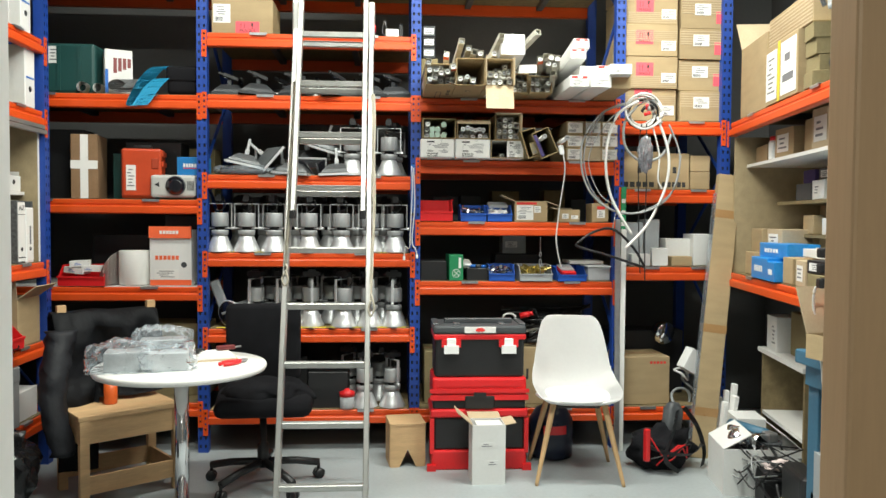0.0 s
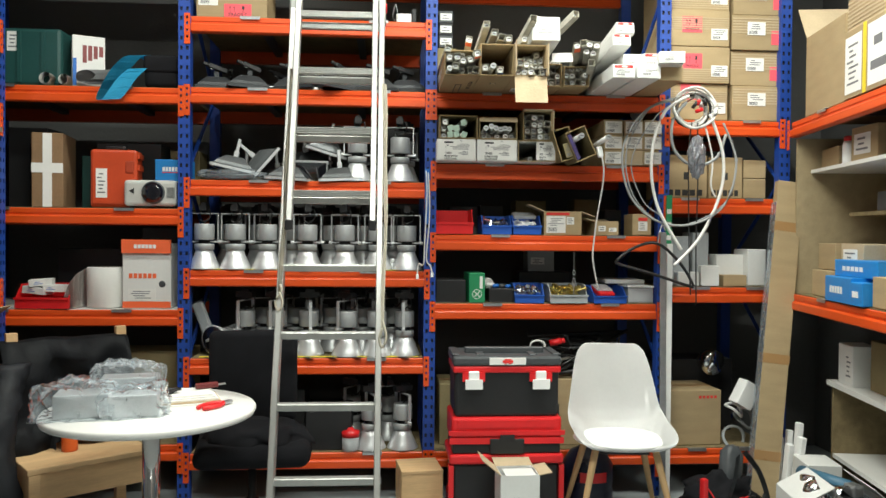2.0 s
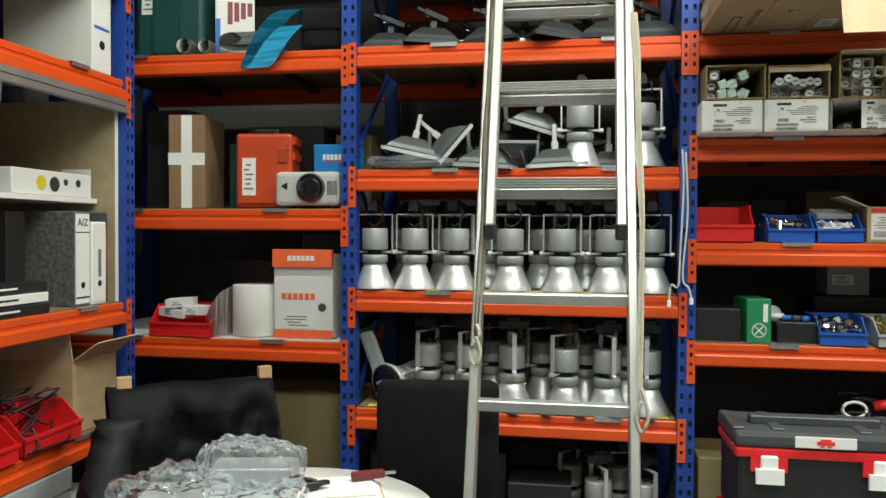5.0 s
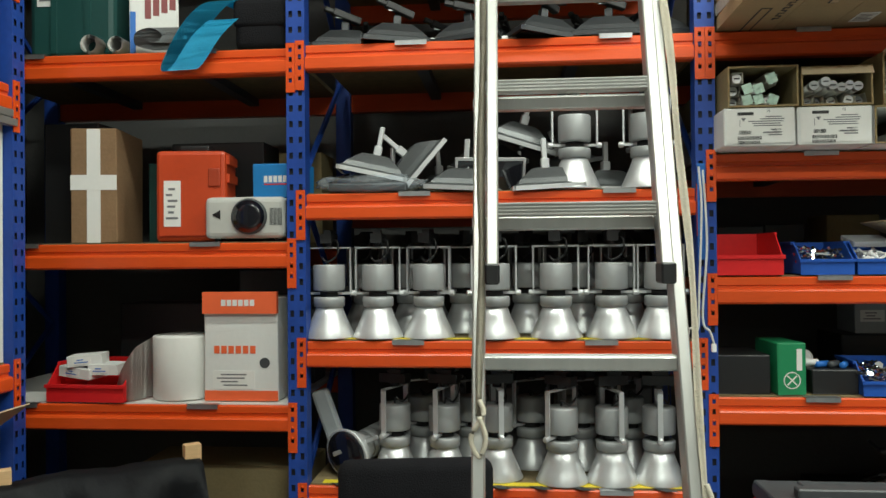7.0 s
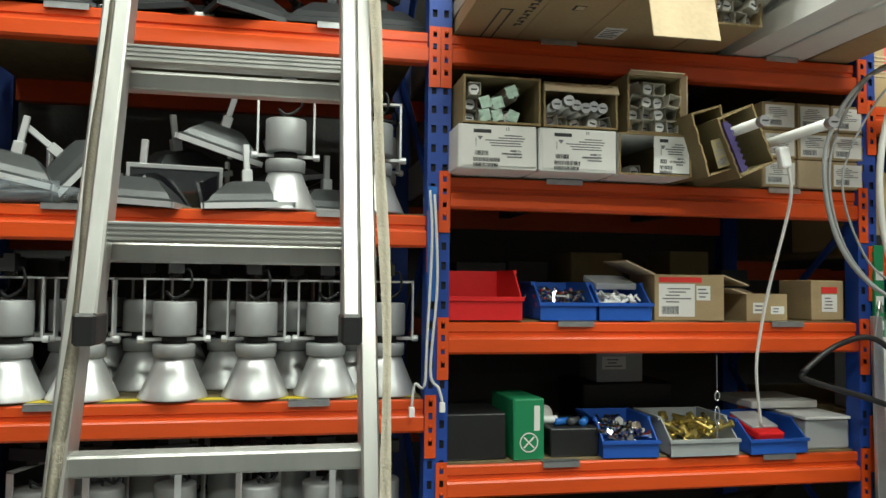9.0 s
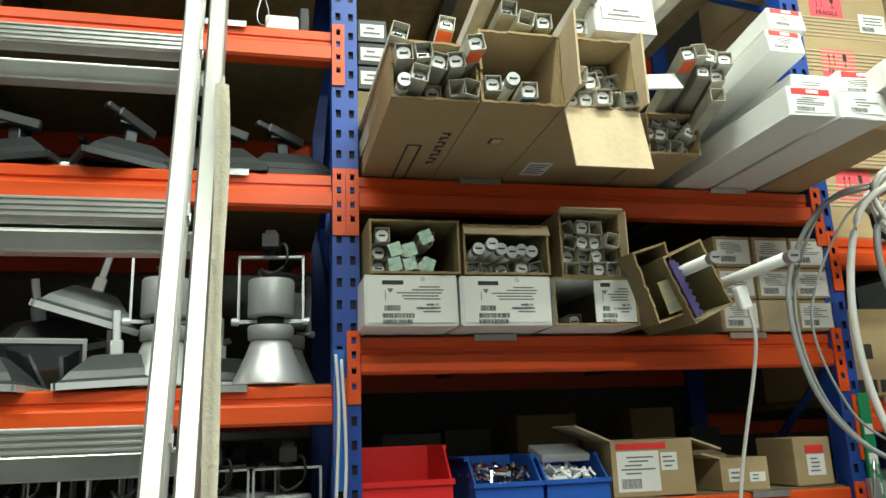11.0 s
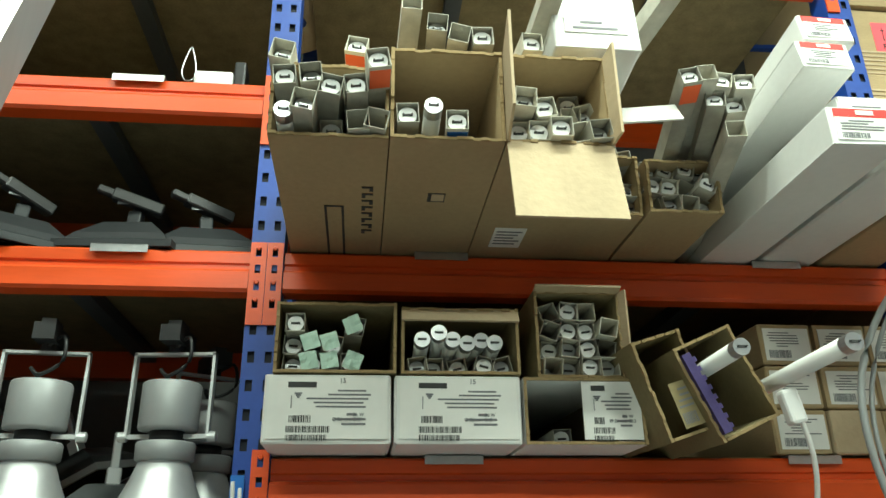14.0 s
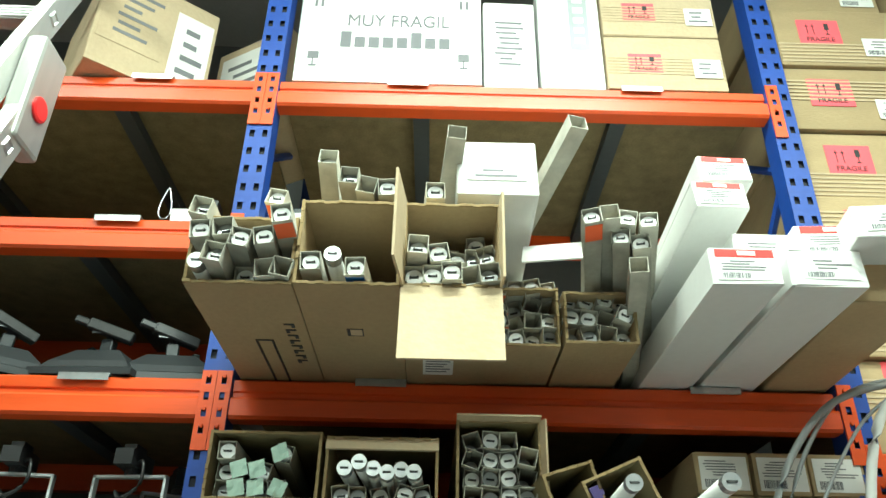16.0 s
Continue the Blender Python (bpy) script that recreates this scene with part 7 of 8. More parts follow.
for k in range(8):
    t = carton("small brown paper parcel in a pile", 0.13, 0.12, 0.07, at_right(1.26 + 0.02 * (k % 2), 0.01 + 0.01 * (k % 3), 2.016 + 0.071 * (k // 2) if k % 2 == 0 else 2.016 + 0.071 * (k // 2), 4 * (k % 3) - 4) @ pose(0.0 if k % 2 == 0 else 0.0, 0.0 if k % 2 == 0 else 0.14, 0), CARDDULL, tape=False, group="paper parcels", seed=170 + k, name="parcel")
for k, (x, z) in enumerate(((1.46, 2.016), (1.56, 2.20), (1.45, 2.34))):
    t = thing("spotlight", "grey metal spotlight with clamp on the rack", "spotlight", at_right(x, 0.08, z, 15 * k - 10), "grey spotlights")
    part("housing", bx(-0.10, 0.10, 0, 0.16, 0, 0.16, bevel=0.012), GREYPLASTIC, t)
    bm = B()
    lathe(bm, [(0.05, 0), (0.055, 0.012), (0.04, 0.014)], 24, pose(0.02, 0, 0.08, 90))
    part("lens_ring", bm, STEEL, t, "", True)
    bm = B()
    tube(bm, [(-0.11, 0.0, 0.02), (-0.13, -0.02, 0.10), (-0.11, 0.0, 0.17)], 0.01, 8)
    part("clamp", bm, DARKGREY, t)

# ---- workbench and floor by the side wall ----
t = thing("workbench", "blue painted steel workbench", "workbench", pose(1.975, 2.2, 0))
part("worktop", bx(0, 0.62, 0, 1.31, 0.79, 0.85, bevel=0.006), BENCHBLUE, t)
part("apron", bx(0.03, 0.06, 0.04, 1.27, 0.70, 0.789), BENCHBLUE, t)
for x in (0.05, 0.52):
    for y in (0.06, 1.20):
        part("leg", bx(x, x + 0.08, y, y + 0.08, 0, 0.789, bevel=0.004), BENCHBLUE, t)
part("shelf", bx(0.05, 0.58, 0.08, 1.24, 0.20, 0.23), CHIP, t)
t = open_carton("brown carton with its lid folded up", 0.30, 0.26, 0.10, pose(2.10, 3.06, 0.851, 0, 0, 12), CARD, flaps=(("back", 0.20, 70),), open_side="top", seed=181)
t = carton("white carton with red and grey tool print", 0.24, 0.18, 0.13, pose(2.02, 2.93, 0.851, 0, 0, -25), WHITECARD, tape=False)
part("red_patch", bx(0.0, 0.10, -0.001, 0, 0.065, 0.11), REDINK, t)
part("tool_picture", bx(-0.02, 0.11, -0.001, 0, 0.01, 0.06), GREYINK, t)
part("barcode", bx(-0.10, -0.06, -0.001, 0, 0.01, 0.045), INK, t)
carton("white and blue carton on the bench", 0.16, 0.14, 0.085, pose(2.08, 2.72, 0.851, 0, 0, -10), WHITECARD, tape=False, labels=((-0.06, 0.06, 0.01, 0.07, dict(rows=3, ink=BLUEINK)),))
t = thing("fire_cabinet", "red hose cabinet with white printed panel", "fire cabinet", pose(2.03, 2.95, 1.475, 0, 0, -70))
part("case", bx(-0.18, 0.18, 0, 0.10, 0, 0.42, bevel=0.008), RED, t)
part("sign", bx(-0.15, -0.05, -0.001, 0, 0.24, 0.38), PAPER, t)
bm = B()
tube(bm, smooth_path([(-0.10, 0.02, 0.45), (-0.22, 0.0, 0.40), (-0.25, 0.0, 0.15), (-0.19, -0.02, -0.12)], 6), 0.016, 10)
part("hose", bm, BLACK, t, "black rubber hose", True)
part("bracket", bx(-0.17, 0.17, 0.10, 0.16, 0.05, 0.10), STEEL, t)
t = thing("cardboard_strip", "long brown cardboard packing strip leaning in the corner", "packing strip", pose(2.04, 4.66, 0.0, -6.5, 7.0, -4))
part("strip", bx(-0.07, 0.07, 0, 0.05, 0.0, 1.72, bevel=0.004), CARD, t)
for z in (0.25, 0.75, 1.45):
    part("tape", bx(-0.0705, 0.0705, -0.001, 0.051, z, z + 0.05), TAPE, t)
part("film_edge", bx(-0.078, -0.0705, 0.0, 0.05, 0.1, 1.6), PLASTICBAG, t)
# backpack
t = thing("tool_backpack", "black fabric tool rucksack with red cords", "rucksack", pose(1.76, 4.55, 0, 0, 0, 20))
bm = B()
bmesh.ops.create_icosphere(bm, subdivisions=4, radius=1.0)
for v in bm.verts:
    q = v.co.copy()
    n = noise.noise(q * 1.9) * 0.34 + abs(noise.noise(q * 4.5)) * 0.26 + noise.noise(q * 10) * 0.06
    v.co = Vector((q.x * 0.20, q.y * 0.15, max(-0.13, q.z * 0.13))) * (0.9 + n) + Vector((0, 0, 0.115))
    v.co.z = max(0.0, v.co.z)
part("body", bm, FABRIC, t, "", True)
bm = B()
bmesh.ops.create_icosphere(bm, subdivisions=3, radius=1.0)
for v in bm.verts:
    q = v.co * (0.6 + 0.36 / max(abs(v.co.x), abs(v.co.y), abs(v.co.z)))
    v.co = pose(0.04, -0.03, 0.26, -10, 18, 0) @ (Vector((q.x * 0.062, q.y * 0.045, q.z * 0.115)) * (1 + 0.15 * noise.noise(v.co * 3)))
part("pocket", bm, DARKGREY, t, "grey padded pocket", True)
for k in range(5):
    bm = B()
    rgk = random.Random(k)
    tube(bm, smooth_path([(-0.20 + 0.07 * rgk.random(), -0.12, 0.05 + 0.04 * k), (-0.10, -0.17, 0.08 + 0.05 * rgk.random()), (-0.02 + 0.1 * rgk.random(), -0.165, 0.16), (0.05, -0.15, 0.06 + 0.2 * rgk.random())], 5), 0.004, 6)
    part("cord", bm, RED if k % 2 == 0 else BLACK, t, "", True)
for k, pts in enumerate(([(0.10, -0.06, 0.34), (0.16, -0.10, 0.24), (0.20, -0.12, 0.10), (0.16, -0.15, 0.02)], [(0.02, -0.10, 0.34), (-0.06, -0.16, 0.24), (-0.12, -0.17, 0.10), (-0.04, -0.19, 0.02)], [(-0.2, -0.08, 0.16), (-0.1, -0.18, 0.13), (0.06, -0.185, 0.11), (0.2, -0.10, 0.14)])):
    bm = B()
    prev = None
    for p in smooth_path(pts, 6):
        q = (bm.verts.new(p + Vector((-0.014, 0, -0.006))), bm.verts.new(p + Vector((0.014, 0, 0.006))))
        if prev:
            bm.faces.new((prev[0], prev[1], q[1], q[0]))
        prev = q
    bmesh.ops.solidify(bm, geom=bm.faces[:], thickness=0.003)
    part("strap", bm, DARKGREY, t, "dark webbing strap", True)
part("red_tool", bx(-0.22, -0.19, -0.13, -0.10, 0.08, 0.26, bevel=0.006), RED, t, "red tool handle")
# open white cartons on the floor
t = open_carton("open white carton with loose parts", 0.40, 0.30, 0.24, pose(2.10, 4.02, 0, 0, 0, -8), WHITECARD, flaps=(("left", 0.16, 150), ("right", 0.12, 140)), open_side="top", seed=191, inside=WHITECARD)
t = thing("lamp_parts", "chrome lamp reflectors and film in the carton", "lamp parts", pose(2.04, 4.17, 0.15))
bm = B()
for k in range(4):
    lathe(bm, [(0.02, 0.0), (0.05, 0.03), (0.06, 0.08), (0.056, 0.082), (0.03, 0.03)], 20, pose(0.07 * math.cos(k * 1.7), 0.05 * math.sin(k * 1.7), 0.05 + 0.02 * k, 40 * k - 60, 30 * k, 0))
part("reflector", bm, CHROME, t, "", True)
carton("black carton standing in the open one", 0.20, 0.12, 0.17, pose(2.13, 3.86, 0.0, 0, 0, -5), BLACK, tape=False)
t = thing("paper_ball", "crumpled white and pink paper on the black carton", "paper", pose(2.13, 3.92, 0.19))
bm = B()
bmesh.ops.create_icosphere(bm, subdivisions=3, radius=1.0)
for v in bm.verts:
    v.co = Vector((v.co.x * 0.07, v.co.y * 0.04, v.co.z * 0.03)) * (1 + 0.5 * noise.noise(v.co * 3))
part("paper", bm, mat("pale_pink_paper", (0.72, 0.60, 0.58), 0.7, vary=0.1), t)
t = thing("low_cabinet", "low pale cabinet under the rack", "cabinet", at_right(0.20, 0.15, 0))
part("top", bx(-0.02, 0.70, 0, 0.42, 0.645, 0.67), WHITEBOARD, t)
part("side", bx(0, 0.02, 0.02, 0.42, 0, 0.644), CHIP, t)
part("side", bx(0.66, 0.68, 0.02, 0.42, 0, 0.644), CHIP, t)
part("shelf", bx(0.021, 0.659, 0.02, 0.40, 0.28, 0.30), WHITEBOARD, t)
carton("white carton with black print standing on the cabinet", 0.17, 0.12, 0.20, at_right(0.33, 0.18, 0.671), WHITECARD, tape=False, labels=((0.0, 0.07, 0.02, 0.17, dict(rows=5)),))
carton("brown carton standing on the cabinet", 0.24, 0.2, 0.24, at_right(0.58, 0.24, 0.671), CARDDULL)
for k in range(5):
    t = thing("foam_strip", "white foam packing strip standing upright", "packing", at_right(0.10 + 0.035 * k, -0.08 + 0.03 * (k % 3), 0, 8 * k - 10) @ pose(0, 0, 0, -4, 3 * k - 6, 0), "foam strips")
    part("strip", bx(-0.02, 0.02, 0, 0.03, 0, 0.34 + 0.05 * (k % 3), bevel=0.004), WHITEPLASTIC, t)
carton("white carton by the cabinet", 0.20, 0.16, 0.30, at_right(0.36, -0.04, 0), WHITECARD, tape=False)
t = thing("grinder", "blue-grey angle grinder among the cables", "angle grinder", at_right(0.62, -0.02, 0.24, 20))
bm = B()
tube(bm, [(-0.16, 0, 0.03), (0.14, 0, 0.05)], 0.032, 14)
part("body", bm, BENCHBLUE, t, "", True)
bm = B()
lathe(bm, [(0.06, 0), (0.06, 0.004)], 24, Matrix.Translation((0.17, 0, 0.02)))
part("disc", bm, DARKGREY, t)
part("gear_head", bx(0.13, 0.20, -0.03, 0.03, 0.02, 0.075, bevel=0.012), STEEL, t)
t = thing("tangled_cables", "tangle of black and grey cables on the shelf", "cables", at_right(0.70, -0.06, 0.0))
for k in range(14):
    rgk = random.Random(40 + k)
    bm = B()
    pts = [(rgk.uniform(-0.2, 0.5), rgk.uniform(-0.12, 0.25), rgk.uniform(0.02, 0.27)) for _ in range(6)]
    tube(bm, smooth_path(pts, 6), rgk.choice((0.004, 0.006, 0.008)), 6)
    part("cable", bm, BLACK if k % 4 else CABLEGREY, t, "", True)
t = thing("dark_machine", "dark machine standing in the shade under the rack", "machine", at_right(1.25, -0.02, 0))
part("body", bx(-0.14, 0.14, 0, 0.11, 0.0, 0.27, bevel=0.03, seg=3), BLACK, t)
part("yellow_grip", bx(-0.10, -0.04, -0.02, 0.0, 0.05, 0.10, bevel=0.006), YELLOWTAPE, t)
carton("pale plastic crate in the corner", 0.22, 0.2, 0.42, at_right(1.5, 0.0, 0), GREYPLASTIC, tape=False, name="crate")

# ---- floor of the middle ----
t = thing("step_stool", "plywood step stool with a notched front", "stool", pose(0.29, 4.58, 0, 0, 0, 7) @ Matrix.Diagonal((0.87, 0.72, 0.78, 1)))
bm = B()
prism(bm, [(-0.115, 0.0), (-0.055, 0.0), (0.0, 0.13), (0.055, 0.0), (0.115, 0.0), (0.115, 0.30), (-0.115, 0.30)], 0.018)
part("front_panel", bm, PINE, t)
bm = B()
prism(bm, [(-0.115, 0.0), (-0.055, 0.0), (0.0, 0.13), (0.055, 0.0), (0.115, 0.0), (0.115, 0.30), (-0.115, 0.30)], 0.018, Matrix.Translation((0, 0.282, 0)))
part("back_panel", bm, PINE, t)
part("top_board", bx(-0.118, 0.118, -0.003, 0.303, 0.3005, 0.32, bevel=0.002), PINE, t)
for s in (-1, 1):
    part("side_panel", bx(s * 0.115 - 0.004, s * 0.115 + 0.004, 0.019, 0.281, 0.0, 0.30), PINE, t)
t = open_carton("tall white carton with open flaps on the floor", 0.178, 0.15, 0.32, pose(0.714, 4.262, 0, 0, 0, 2), WHITECARD, flaps=(("left", 0.11, 40), ("back", 0.10, 8), ("right", 0.06, 10)), open_side="top", seed=195)
part("inner_flap", bx(-0.06, 0.08, 0.006, 0.13, 0.310, 0.313), WHITECARD, t)
label(t, -0.05, 0.03, 0.20, 0.225, 0.0, WHITECARD, rows=2)
label(t, -0.01, 0.05, 0.10, 0.13, 0.0, WHITECARD, rows=2)
t = carton("brown carton with large black letters under the shelf", 0.42, 0.3, 0.36, pose(1.10, 5.0, 0.257), CARD)
words("Gu", 0.15, INK, t, pose(-0.13, -0.001, 0.20, 90))
carton("brown carton under the shelf", 0.30, 0.3, 0.33, pose(0.55, 5.02, 0.257), CARDDULL)
t = thing("water_bottle", "dark blue water canister with a red label", "canister", pose(1.15, 4.76, 0))
bm = B()
lathe(bm, [(0.10, 0.0), (0.128, 0.012), (0.13, 0.10), (0.124, 0.12), (0.13, 0.14), (0.128, 0.23), (0.09, 0.29), (0.035, 0.32), (0.03, 0.36)], 28)
part("body", bm, mat("dark_blue_plastic", (0.012, 0.018, 0.04), 0.3, vary=0.1), t, "", True)
bm = B()
for k in range(6):
    box(bm, -0.012, 0.012, -0.1335, -0.1315, 0.16, 0.21, pose(0, 0, 0, 0, 0, -25 + 10 * k))
part("label", bm, RED, t)
t = thing("power_cables", "black power cables with a red plug on the shelf", "cables")
for k in range(12):
    rgk = random.Random(70 + k)
    bm = B()
    pts = [(rgk.uniform(0.85, 1.5), rgk.uniform(4.96, 5.25), rgk.uniform(0.63, 0.86)) for _ in range(5)]
    tube(bm, smooth_path(pts, 6), rgk.choice((0.006, 0.009, 0.011)), 8)
    part("cable", bm, BLACK if k else CABLEWHITE, t, "", True)
bm = B()
tube(bm, [(0.99, 4.97, 0.815), (1.05, 4.96, 0.830)], 0.018, 14)
tube(bm, [(1.045, 4.96, 0.829), (1.07, 4.955, 0.835)], 0.014, 14)
part("red_plug", bm, RED, t, "red industrial plug", True)
bm = B()
tube(bm, [(0.92 + 0.04 * math.cos(a * 0.3), 4.95, 0.805 + 0.028 * math.sin(a * 0.3)) for a in range(22)], 0.006, 8)
part("cable_loop", bm, CABLEWHITE, t, "", True)
# Added dark box behind the cables, in place of plain shade.
carton("dark filler box behind the cables", 0.60, 0.3, 0.36, pose(1.15, 5.31, 0.257), BLACK, tape=False)
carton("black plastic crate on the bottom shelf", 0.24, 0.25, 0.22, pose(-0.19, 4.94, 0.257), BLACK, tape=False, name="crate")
# Added black box that blackens the shaded depth of this shelf.
carton("black filler box deepening shade on the bottom shelf", 0.55, 0.25, 0.30, pose(-0.60, 5.05, 0.257), BLACK, tape=False, name="crate")
t = thing("jar", "clear jar with a red lid on the bottom shelf", "jar", pose(-0.075, 4.94, 0.256))
bm = B()
lathe(bm, [(0.042, 0), (0.045, 0.01), (0.045, 0.075)], 20)
part("glass", bm, CLEARBOX, t, "", True)
bm = B()
lathe(bm, [(0.047, 0.074), (0.047, 0.10), (0.02, 0.108), (0.012, 0.12)], 20)
part("lid", bm, RED, t, "red lid", True)
for zt, x0 in ((0.7495, -0.86), (1.2065, -0.88)):
    t = thing("hazard_tape", "yellow and black tape along the shelf edge", "tape")
    part("strip", bx(x0, 0.28, 4.928, 4.965, zt, zt + 0.0008), YELLOWTAPE, t)
    if zt < 1:
        for k in range(9):
            bm = B()
            prism(bm, [(0, 0), (0.04, 0), (0.075, 0.0365), (0.035, 0.0365)], 0.0006, Matrix.Translation((x0 + 0.03 + 0.125 * k, 4.9282, zt + 0.0016)) @ pose(0, 0, 0, -90) @ Matrix.Diagonal((1, 1, -1, 1)))
            part("black_bar", bm, INK, t)
t = thing("grey_pole", "grey padded lamp arm leaning on the shelf", "lamp arm", pose(-0.80, 4.98, 0.80, -8, -22, 0))
part("arm", bx(-0.03, 0.03, 0, 0.03, 0, 0.25, bevel=0.012), GREYPLASTIC, t)
part("bar", bx(-0.02, 0.14, -0.02, -0.005, 0.03, 0.045, bevel=0.003), STEEL, t)


# ---- chair with jacket ----
t = thing("wooden_chair", "plain pine chair with square legs", "chair", pose(-1.21, 4.30, 0, 0, 0, 38))
part("seat", bx(-0.26, 0.24, -0.19, 0.20, 0.425, 0.45, bevel=0.004), PINE, t)
part("front_rail", bx(-0.24, 0.22, -0.18, -0.16, 0.31, 0.424), PINE, t)
part("side_rail", bx(-0.25, -0.23, -0.16, 0.18, 0.31, 0.424), PINE, t)
part("side_rail", bx(0.21, 0.23, -0.16, 0.18, 0.31, 0.424), PINE, t)
part("stretcher", bx(-0.24, 0.22, -0.18, -0.165, 0.06, 0.15), PINE, t)
part("stretcher", bx(-0.24, 0.22, 0.165, 0.18, 0.06, 0.15), PINE, t)
part("stretcher", bx(0.21, 0.225, -0.16, 0.16, 0.06, 0.15), PINE, t)
for x in (-0.255, 0.205):
    part("leg", bx(x, x + 0.045, -0.19, -0.155, 0, 0.424, bevel=0.002), PINE, t)
    part("back_leg", bx(x, x + 0.045, 0.155, 0.19, 0, 0.424, bevel=0.002), PINE, t)
    part("back_post", bx(x, x + 0.045, 0.16, 0.19, 0.451, 0.955, bevel=0.002), PINE, t)
part("back_rail", bx(-0.209, 0.204, 0.165, 0.185, 0.56, 0.70), PINE, t)
part("back_rail", bx(-0.209, 0.204, 0.165, 0.185, 0.80, 0.89), PINE, t)
JACKET = mat("dark_quilted_nylon", (0.010, 0.011, 0.014), 0.6, vary=0.3, scale=10, bump=0.3, fine=35, spec=0.3)
t = thing("jacket", "black quilted jacket draped over the chair back", "jacket", pose(-1.21, 4.30, -0.045, 0, 0, 38))
bm = B()
nx, nz = 30, 34
grid = []
for i in range(nx + 1):
    col = []
    u = -0.28 + 0.53 * i / nx
    for j in range(nz + 1):
        s = j / nz
        if s < 0.3:
            y, z = 0.235, 0.62 + (0.94 - 0.62) * s / 0.3
        else:
            k = (s - 0.3) / 0.7
            drop = 0.42 if u > -0.1 else 0.78
            y, z = 0.135 - 0.05 * k - 0.10 * max(0.0, -u - 0.1) * k, 0.94 - drop * k
            if k < 0.08:
                y, z = 0.235 - 0.10 * k / 0.08, 0.955 + 0.012 * math.sin(k / 0.08 * 3.14)
        n = noise.noise(Vector((u * 7, z * 6, 0.3))) * 0.055 + noise.noise(Vector((u * 17, z * 15, 1.3))) * 0.030
        q = 0.010 * abs(math.sin(z * 22))
        col.append(bm.verts.new((u + 0.03 * noise.noise(Vector((z * 4, s, 5))), y - n - q - (0.02 if s > 0.38 else -0.0), z + 0.02 * noise.noise(Vector((u * 5, 0, 2))))))
    grid.append(col)
for a, b in zip(grid, grid[1:]):
    for j in range(nz):
        bm.faces.new((a[j], a[j + 1], b[j + 1], b[j]))
bmesh.ops.solidify(bm, geom=bm.faces[:], thickness=0.02)
part("shell", bm, JACKET, t, "", True)
bm = B()
prev = None
pts = smooth_path([(-0.25, 0.10, 0.88), (-0.30, 0.02, 0.72), (-0.33, -0.04, 0.52), (-0.30, -0.10, 0.30)], 6)
rings = []
for i, p in enumerate(pts):
    r = 0.072 - 0.016 * i / len(pts)
    rings.append([bm.verts.new(p + Vector((math.cos(a * 0.5236), 0.7 * math.sin(a * 0.5236), 0.0)) * r * (1 + 0.5 * noise.noise(Vector((a * 1.3, i * 0.8, 4.0))))) for a in range(12)])
for a, b in zip(rings, rings[1:]):
    for k in range(12):
        bm.faces.new((a[k], a[(k + 1) % 12], b[(k + 1) % 12], b[k]))
bm.faces.new(rings[-1])
bm.faces.new(list(reversed(rings[0])))
part("sleeve", bm, JACKET, t, "", True)
t = thing("spray_can", "orange and white aerosol can on the chair seat", "can", pose(-1.249, 4.277, 0.451))
bm = B()
lathe(bm, [(0.031, 0.0), (0.033, 0.004), (0.033, 0.13)], 24)
part("body", bm, mat("orange_can", (0.62, 0.11, 0.02), 0.35, vary=0.1), t, "", True)
bm = B()
lathe(bm, [(0.033, 0.130), (0.033, 0.165), (0.024, 0.175)], 24)
part("cap", bm, WHITEPLASTIC, t, "white cap", True)

# ---- office chair ----
t = thing("office_chair", "black fabric office chair on a five-star base", "office chair", pose(-0.50, 4.46, 0, 0, 0, 8))
part("backrest", bx(-0.20, 0.20, 0.0, 0.07, 0.52, 0.945, bevel=0.03, seg=3), FABRIC, t, "", True)
bm = bx(-0.25, 0.25, -0.36, 0.08, 0.40, 0.50, bevel=0.045, seg=3)
for v in bm.verts:
    v.co += Vector((noise.noise(v.co * 5), noise.noise(v.co * 6 + Vector((3, 0, 0))), noise.noise(v.co * 7))) * 0.015
part("seat", bm, FABRIC, t, "", True)
part("back_bar", bx(-0.03, 0.03, 0.075, 0.095, 0.36, 0.70, bevel=0.006), BLACK, t)
bm = B()
lathe(bm, [(0.03, 0.10), (0.03, 0.22), (0.018, 0.23), (0.018, 0.40)], 16, Matrix.Translation((0, -0.14, 0)))
part("gas_column", bm, BLACK, t, "", True)
for k in range(5):
    a = radians(72 * k + 12)
    bm = B()
    d = Vector((math.cos(a), math.sin(a), 0))
    tube(bm, [Vector((0, -0.14, 0.125)) + d * 0.02, Vector((0, -0.14, 0.11)) + d * 0.18, Vector((0, -0.14, 0.085)) + d * 0.30], 0.02, 8)
    arm = part("base_arm", bm, BLACK, t, "", True)
    bm = B()
    c = Vector((0, -0.14, 0)) + d * 0.30
    for s in (-1, 1):
        lathe(bm, [(0.027, -0.008), (0.0275, 0.0), (0.027, 0.008)], 16, Matrix.Translation((c.x, c.y, 0.0275)) @ pose(0, 0, 0, 90, 0, 72 * k + 30) @ Matrix.Translation((0, 0, s * 0.013)))
    lathe(bm, [(0.008, 0.05), (0.008, 0.08)], 10, Matrix.Translation((c.x, c.y, 0)))
    part("castor", bm, BLACK, arm, "", True)
t = thing("coat", "black coat lying over the office chair seat", "coat", pose(-0.46, 4.30, 0.505))
bm = B()
bmesh.ops.create_icosphere(bm, subdivisions=4, radius=1.0)
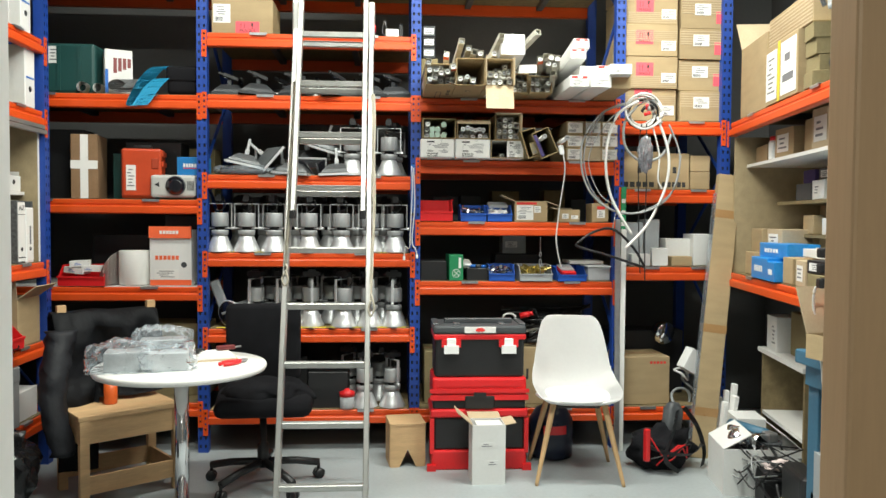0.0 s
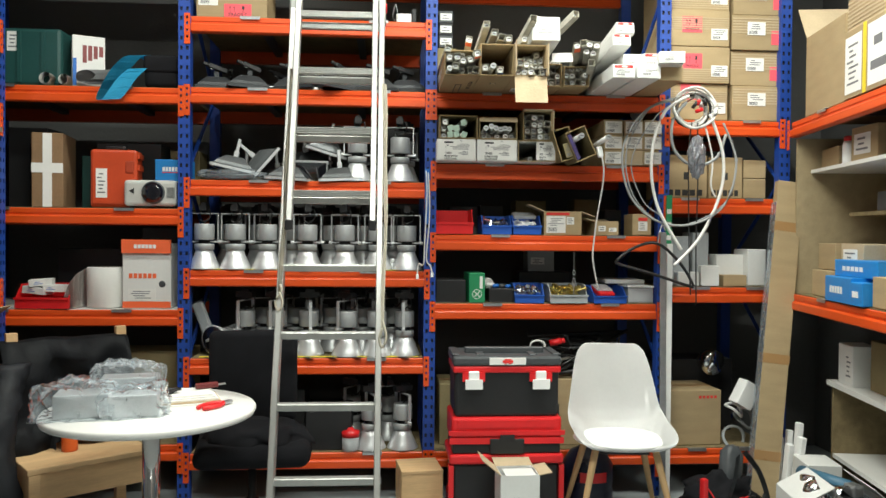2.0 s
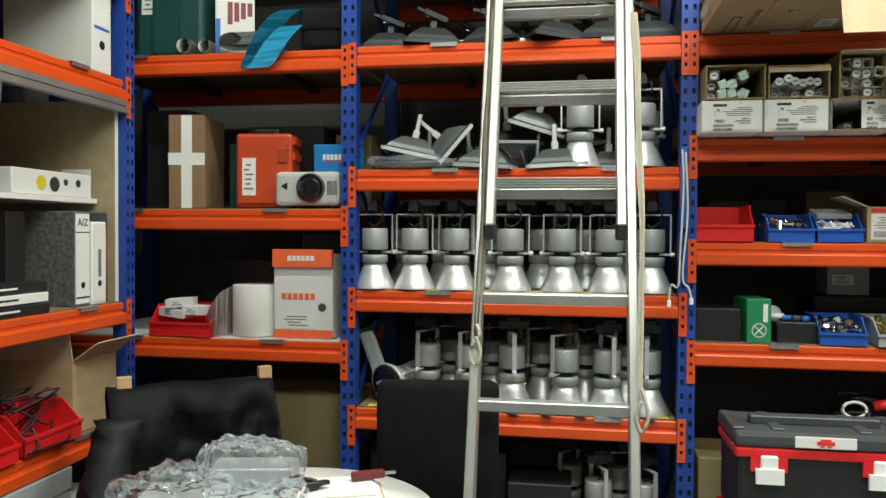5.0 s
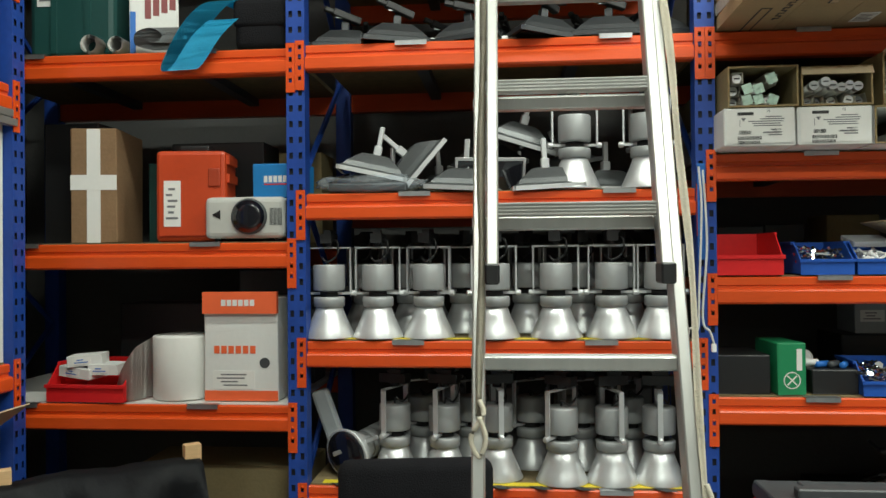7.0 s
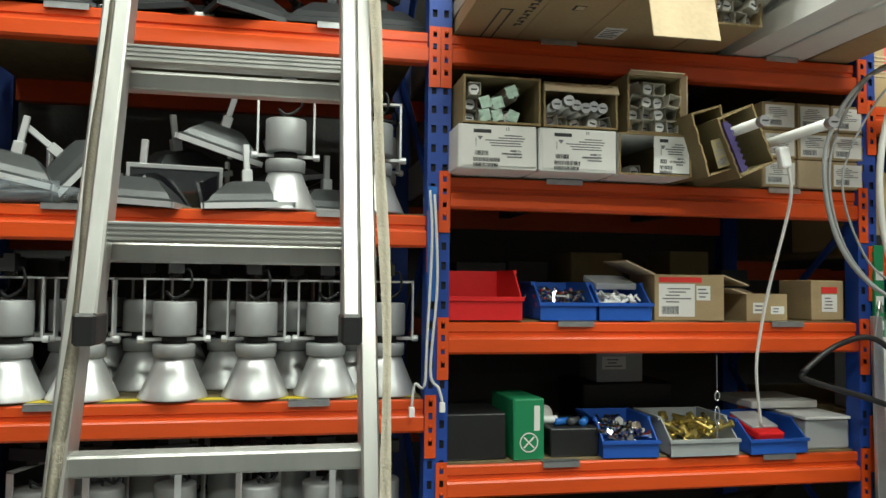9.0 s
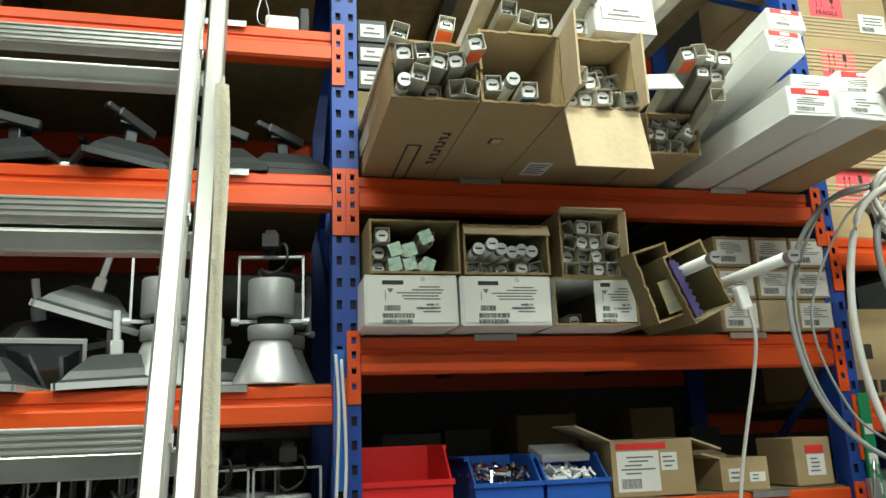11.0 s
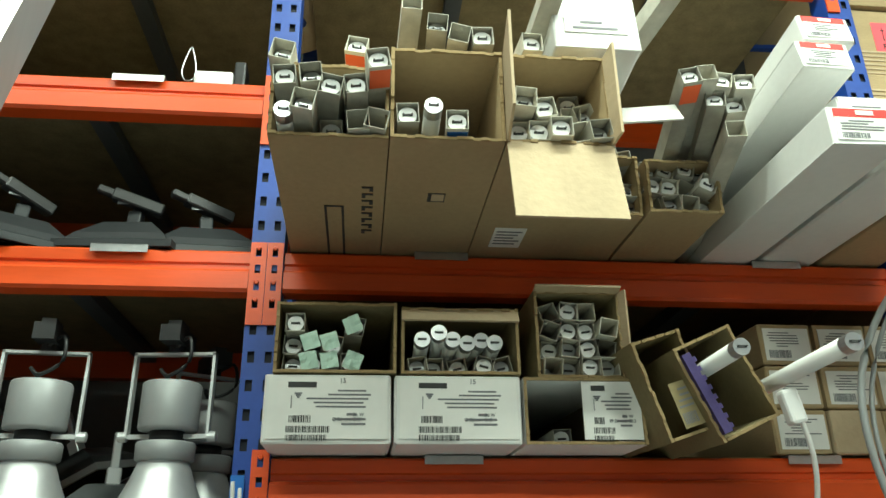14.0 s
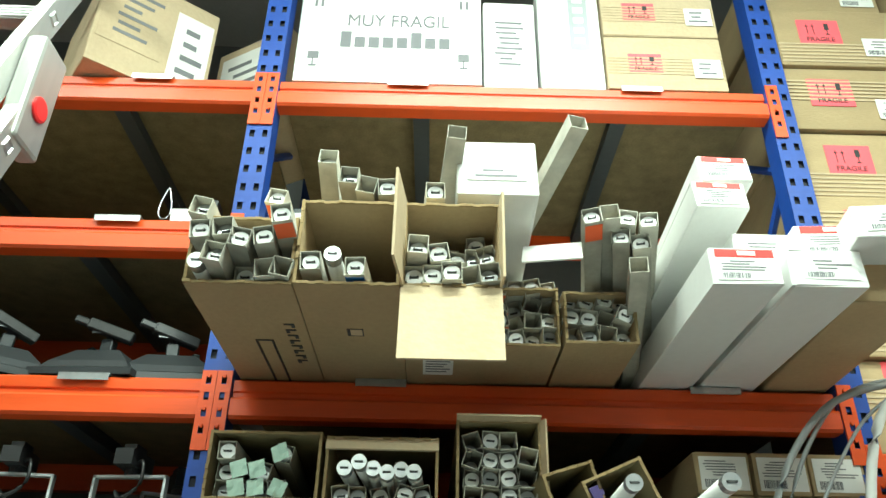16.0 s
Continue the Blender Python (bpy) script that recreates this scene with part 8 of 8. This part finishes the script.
for v in bm.verts:
    q = v.co.copy()
    n = noise.noise(q * 2.2) * 0.22 + noise.noise(q * 6) * 0.07
    v.co = Vector((q.x * 0.24, q.y * 0.17, max(-0.02, q.z * 0.07))) * (1 + n)
    if v.co.x ** 2 / 0.05 + v.co.y ** 2 / 0.03 > 0.8:
        v.co.z -= 0.10 * (v.co.x ** 2 / 0.05 + v.co.y ** 2 / 0.03 - 0.8)
part("cloth", bm, FABRIC, t, "", True)
t = thing("black_bag", "shiny black bin bag slumped on the floor", "bag", pose(-1.70, 3.95, 0))
bm = B()
bmesh.ops.create_icosphere(bm, subdivisions=4, radius=1.0)
for v in bm.verts:
    q = v.co.copy()
    n = noise.noise(q * 2.5) * 0.25 + noise.noise(q * 7) * 0.12
    v.co = Vector((q.x * 0.20, q.y * 0.22, q.z * 0.22)) * (1 + n) + Vector((0, 0, 0.20))
    v.co.z = max(0.0, v.co.z)
part("film", bm, mat("black_film", (0.01, 0.01, 0.011), 0.18, vary=0.3, bump=0.3, fine=40), t)
t = thing("black_pouffe", "black upholstered seat on the floor", "seat", pose(-1.42, 3.22, 0))
bm = B()
lathe(bm, [(0.20, 0.0), (0.23, 0.02), (0.235, 0.20), (0.20, 0.30), (0.10, 0.335)], 32)
part("cushion", bm, FABRIC, t, "", True)

# ---- on the table ----
DULLSTEEL = mat("dull_fixture_steel", (0.55, 0.56, 0.57), 0.4, 0.6, vary=0.15, bump=0.03)
t = thing("wrapped_fixtures", "metal fixtures wrapped in crumpled clear film", "wrapped fixtures", pose(-0.875, 3.69, 0.7465, 0, 0, 12) @ Matrix.Diagonal((0.80, 0.80, 0.98, 1)))
part("metal_box", bx(0.0, 0.21, -0.13, 0.02, 0.0, 0.08, bevel=0.006), DULLSTEEL, t)
part("metal_box", bx(-0.22, 0.02, -0.10, 0.06, 0.0, 0.085, bevel=0.006), DULLSTEEL, t)
part("metal_box", bx(-0.05, 0.20, 0.03, 0.16, 0.0, 0.12, bevel=0.006), DULLSTEEL, t)
for k, (cx, cy, rx, ry, rz) in enumerate(((0.11, -0.05, 0.17, 0.125, 0.125), (-0.13, -0.02, 0.20, 0.15, 0.145), (0.06, 0.08, 0.19, 0.135, 0.20))):
    bm = B()
    bmesh.ops.create_icosphere(bm, subdivisions=5, radius=1.0)
    for v in bm.verts:
        q = v.co.copy()
        off = Vector((k * 7.0, 0, 0))
        n = noise.noise(q * 1.8 + off) * 0.22 + abs(noise.noise(q * 3.5 + off)) * 0.20 - abs(noise.noise(q * 7 + off)) * 0.13 - abs(noise.noise(q * 15 + off)) * 0.05
        s = max(abs(q.x), abs(q.y), abs(q.z))
        q = q * (0.55 + 0.45 / s * 0.9)
        v.co = Vector((q.x * rx, q.y * ry, max(0.0, q.z * rz))) * (0.92 + n) + Vector((cx, cy, 0.001))
    part("film", bm, TABLEFILM, t, "crumpled clear film")
t = thing("paper_pads", "stack of papers and notebooks on the table", "papers", pose(-0.66, 3.88, 0.7465, 0, 0, 20))
for k in range(5):
    part("sheet", bx(-0.14 + 0.01 * k, 0.13 - 0.008 * k, -0.10 + 0.012 * k, 0.10, 0.006 * k, 0.006 * k + 0.0055), CARDLIGHT if k == 1 else PAPER, t)
t = thing("earphones", "black cord lying in a tangle on the papers", "cord", pose(-0.745, 3.86, 0.777))
bm = B()
for k in range(3):
    tube(bm, [(0.04 * math.cos(a * 0.4 + k) + 0.012 * k, 0.03 * math.sin(a * 0.55 + k), 0.006 + 0.005 * k + 0.003 * math.sin(a)) for a in range(24)], 0.006, 6)
part("cord", bm, BLACK, t, "", True)
t = thing("pliers", "side cutters with red and blue grips on the table", "pliers", pose(-0.50, 3.80, 0.748, 0, 0, -35))
for s, mt in ((-1, RED), (1, RED)):
    bm = B()
    tube(bm, smooth_path([(0, 0, 0.008), (s * 0.022, -0.03, 0.008), (s * 0.024, -0.08, 0.008), (s * 0.012, -0.11, 0.008)], 4), 0.0085, 8)
    gp = part("grip", bm, mt, t, "red grip", True)
part("head", bx(-0.012, 0.012, 0.0, 0.04, 0.002, 0.014, bevel=0.004), STEEL, t)
t = thing("knife", "dark red folding tool on the papers", "tool", pose(-0.60, 3.97, 0.778, 0, 0, 30))
part("handle", bx(-0.045, 0.045, -0.012, 0.012, 0, 0.022, bevel=0.006), mat("dark_red", (0.14, 0.02, 0.02), 0.4), t)
part("blade", bx(0.045, 0.075, -0.006, 0.006, 0.008, 0.014), STEEL, t)
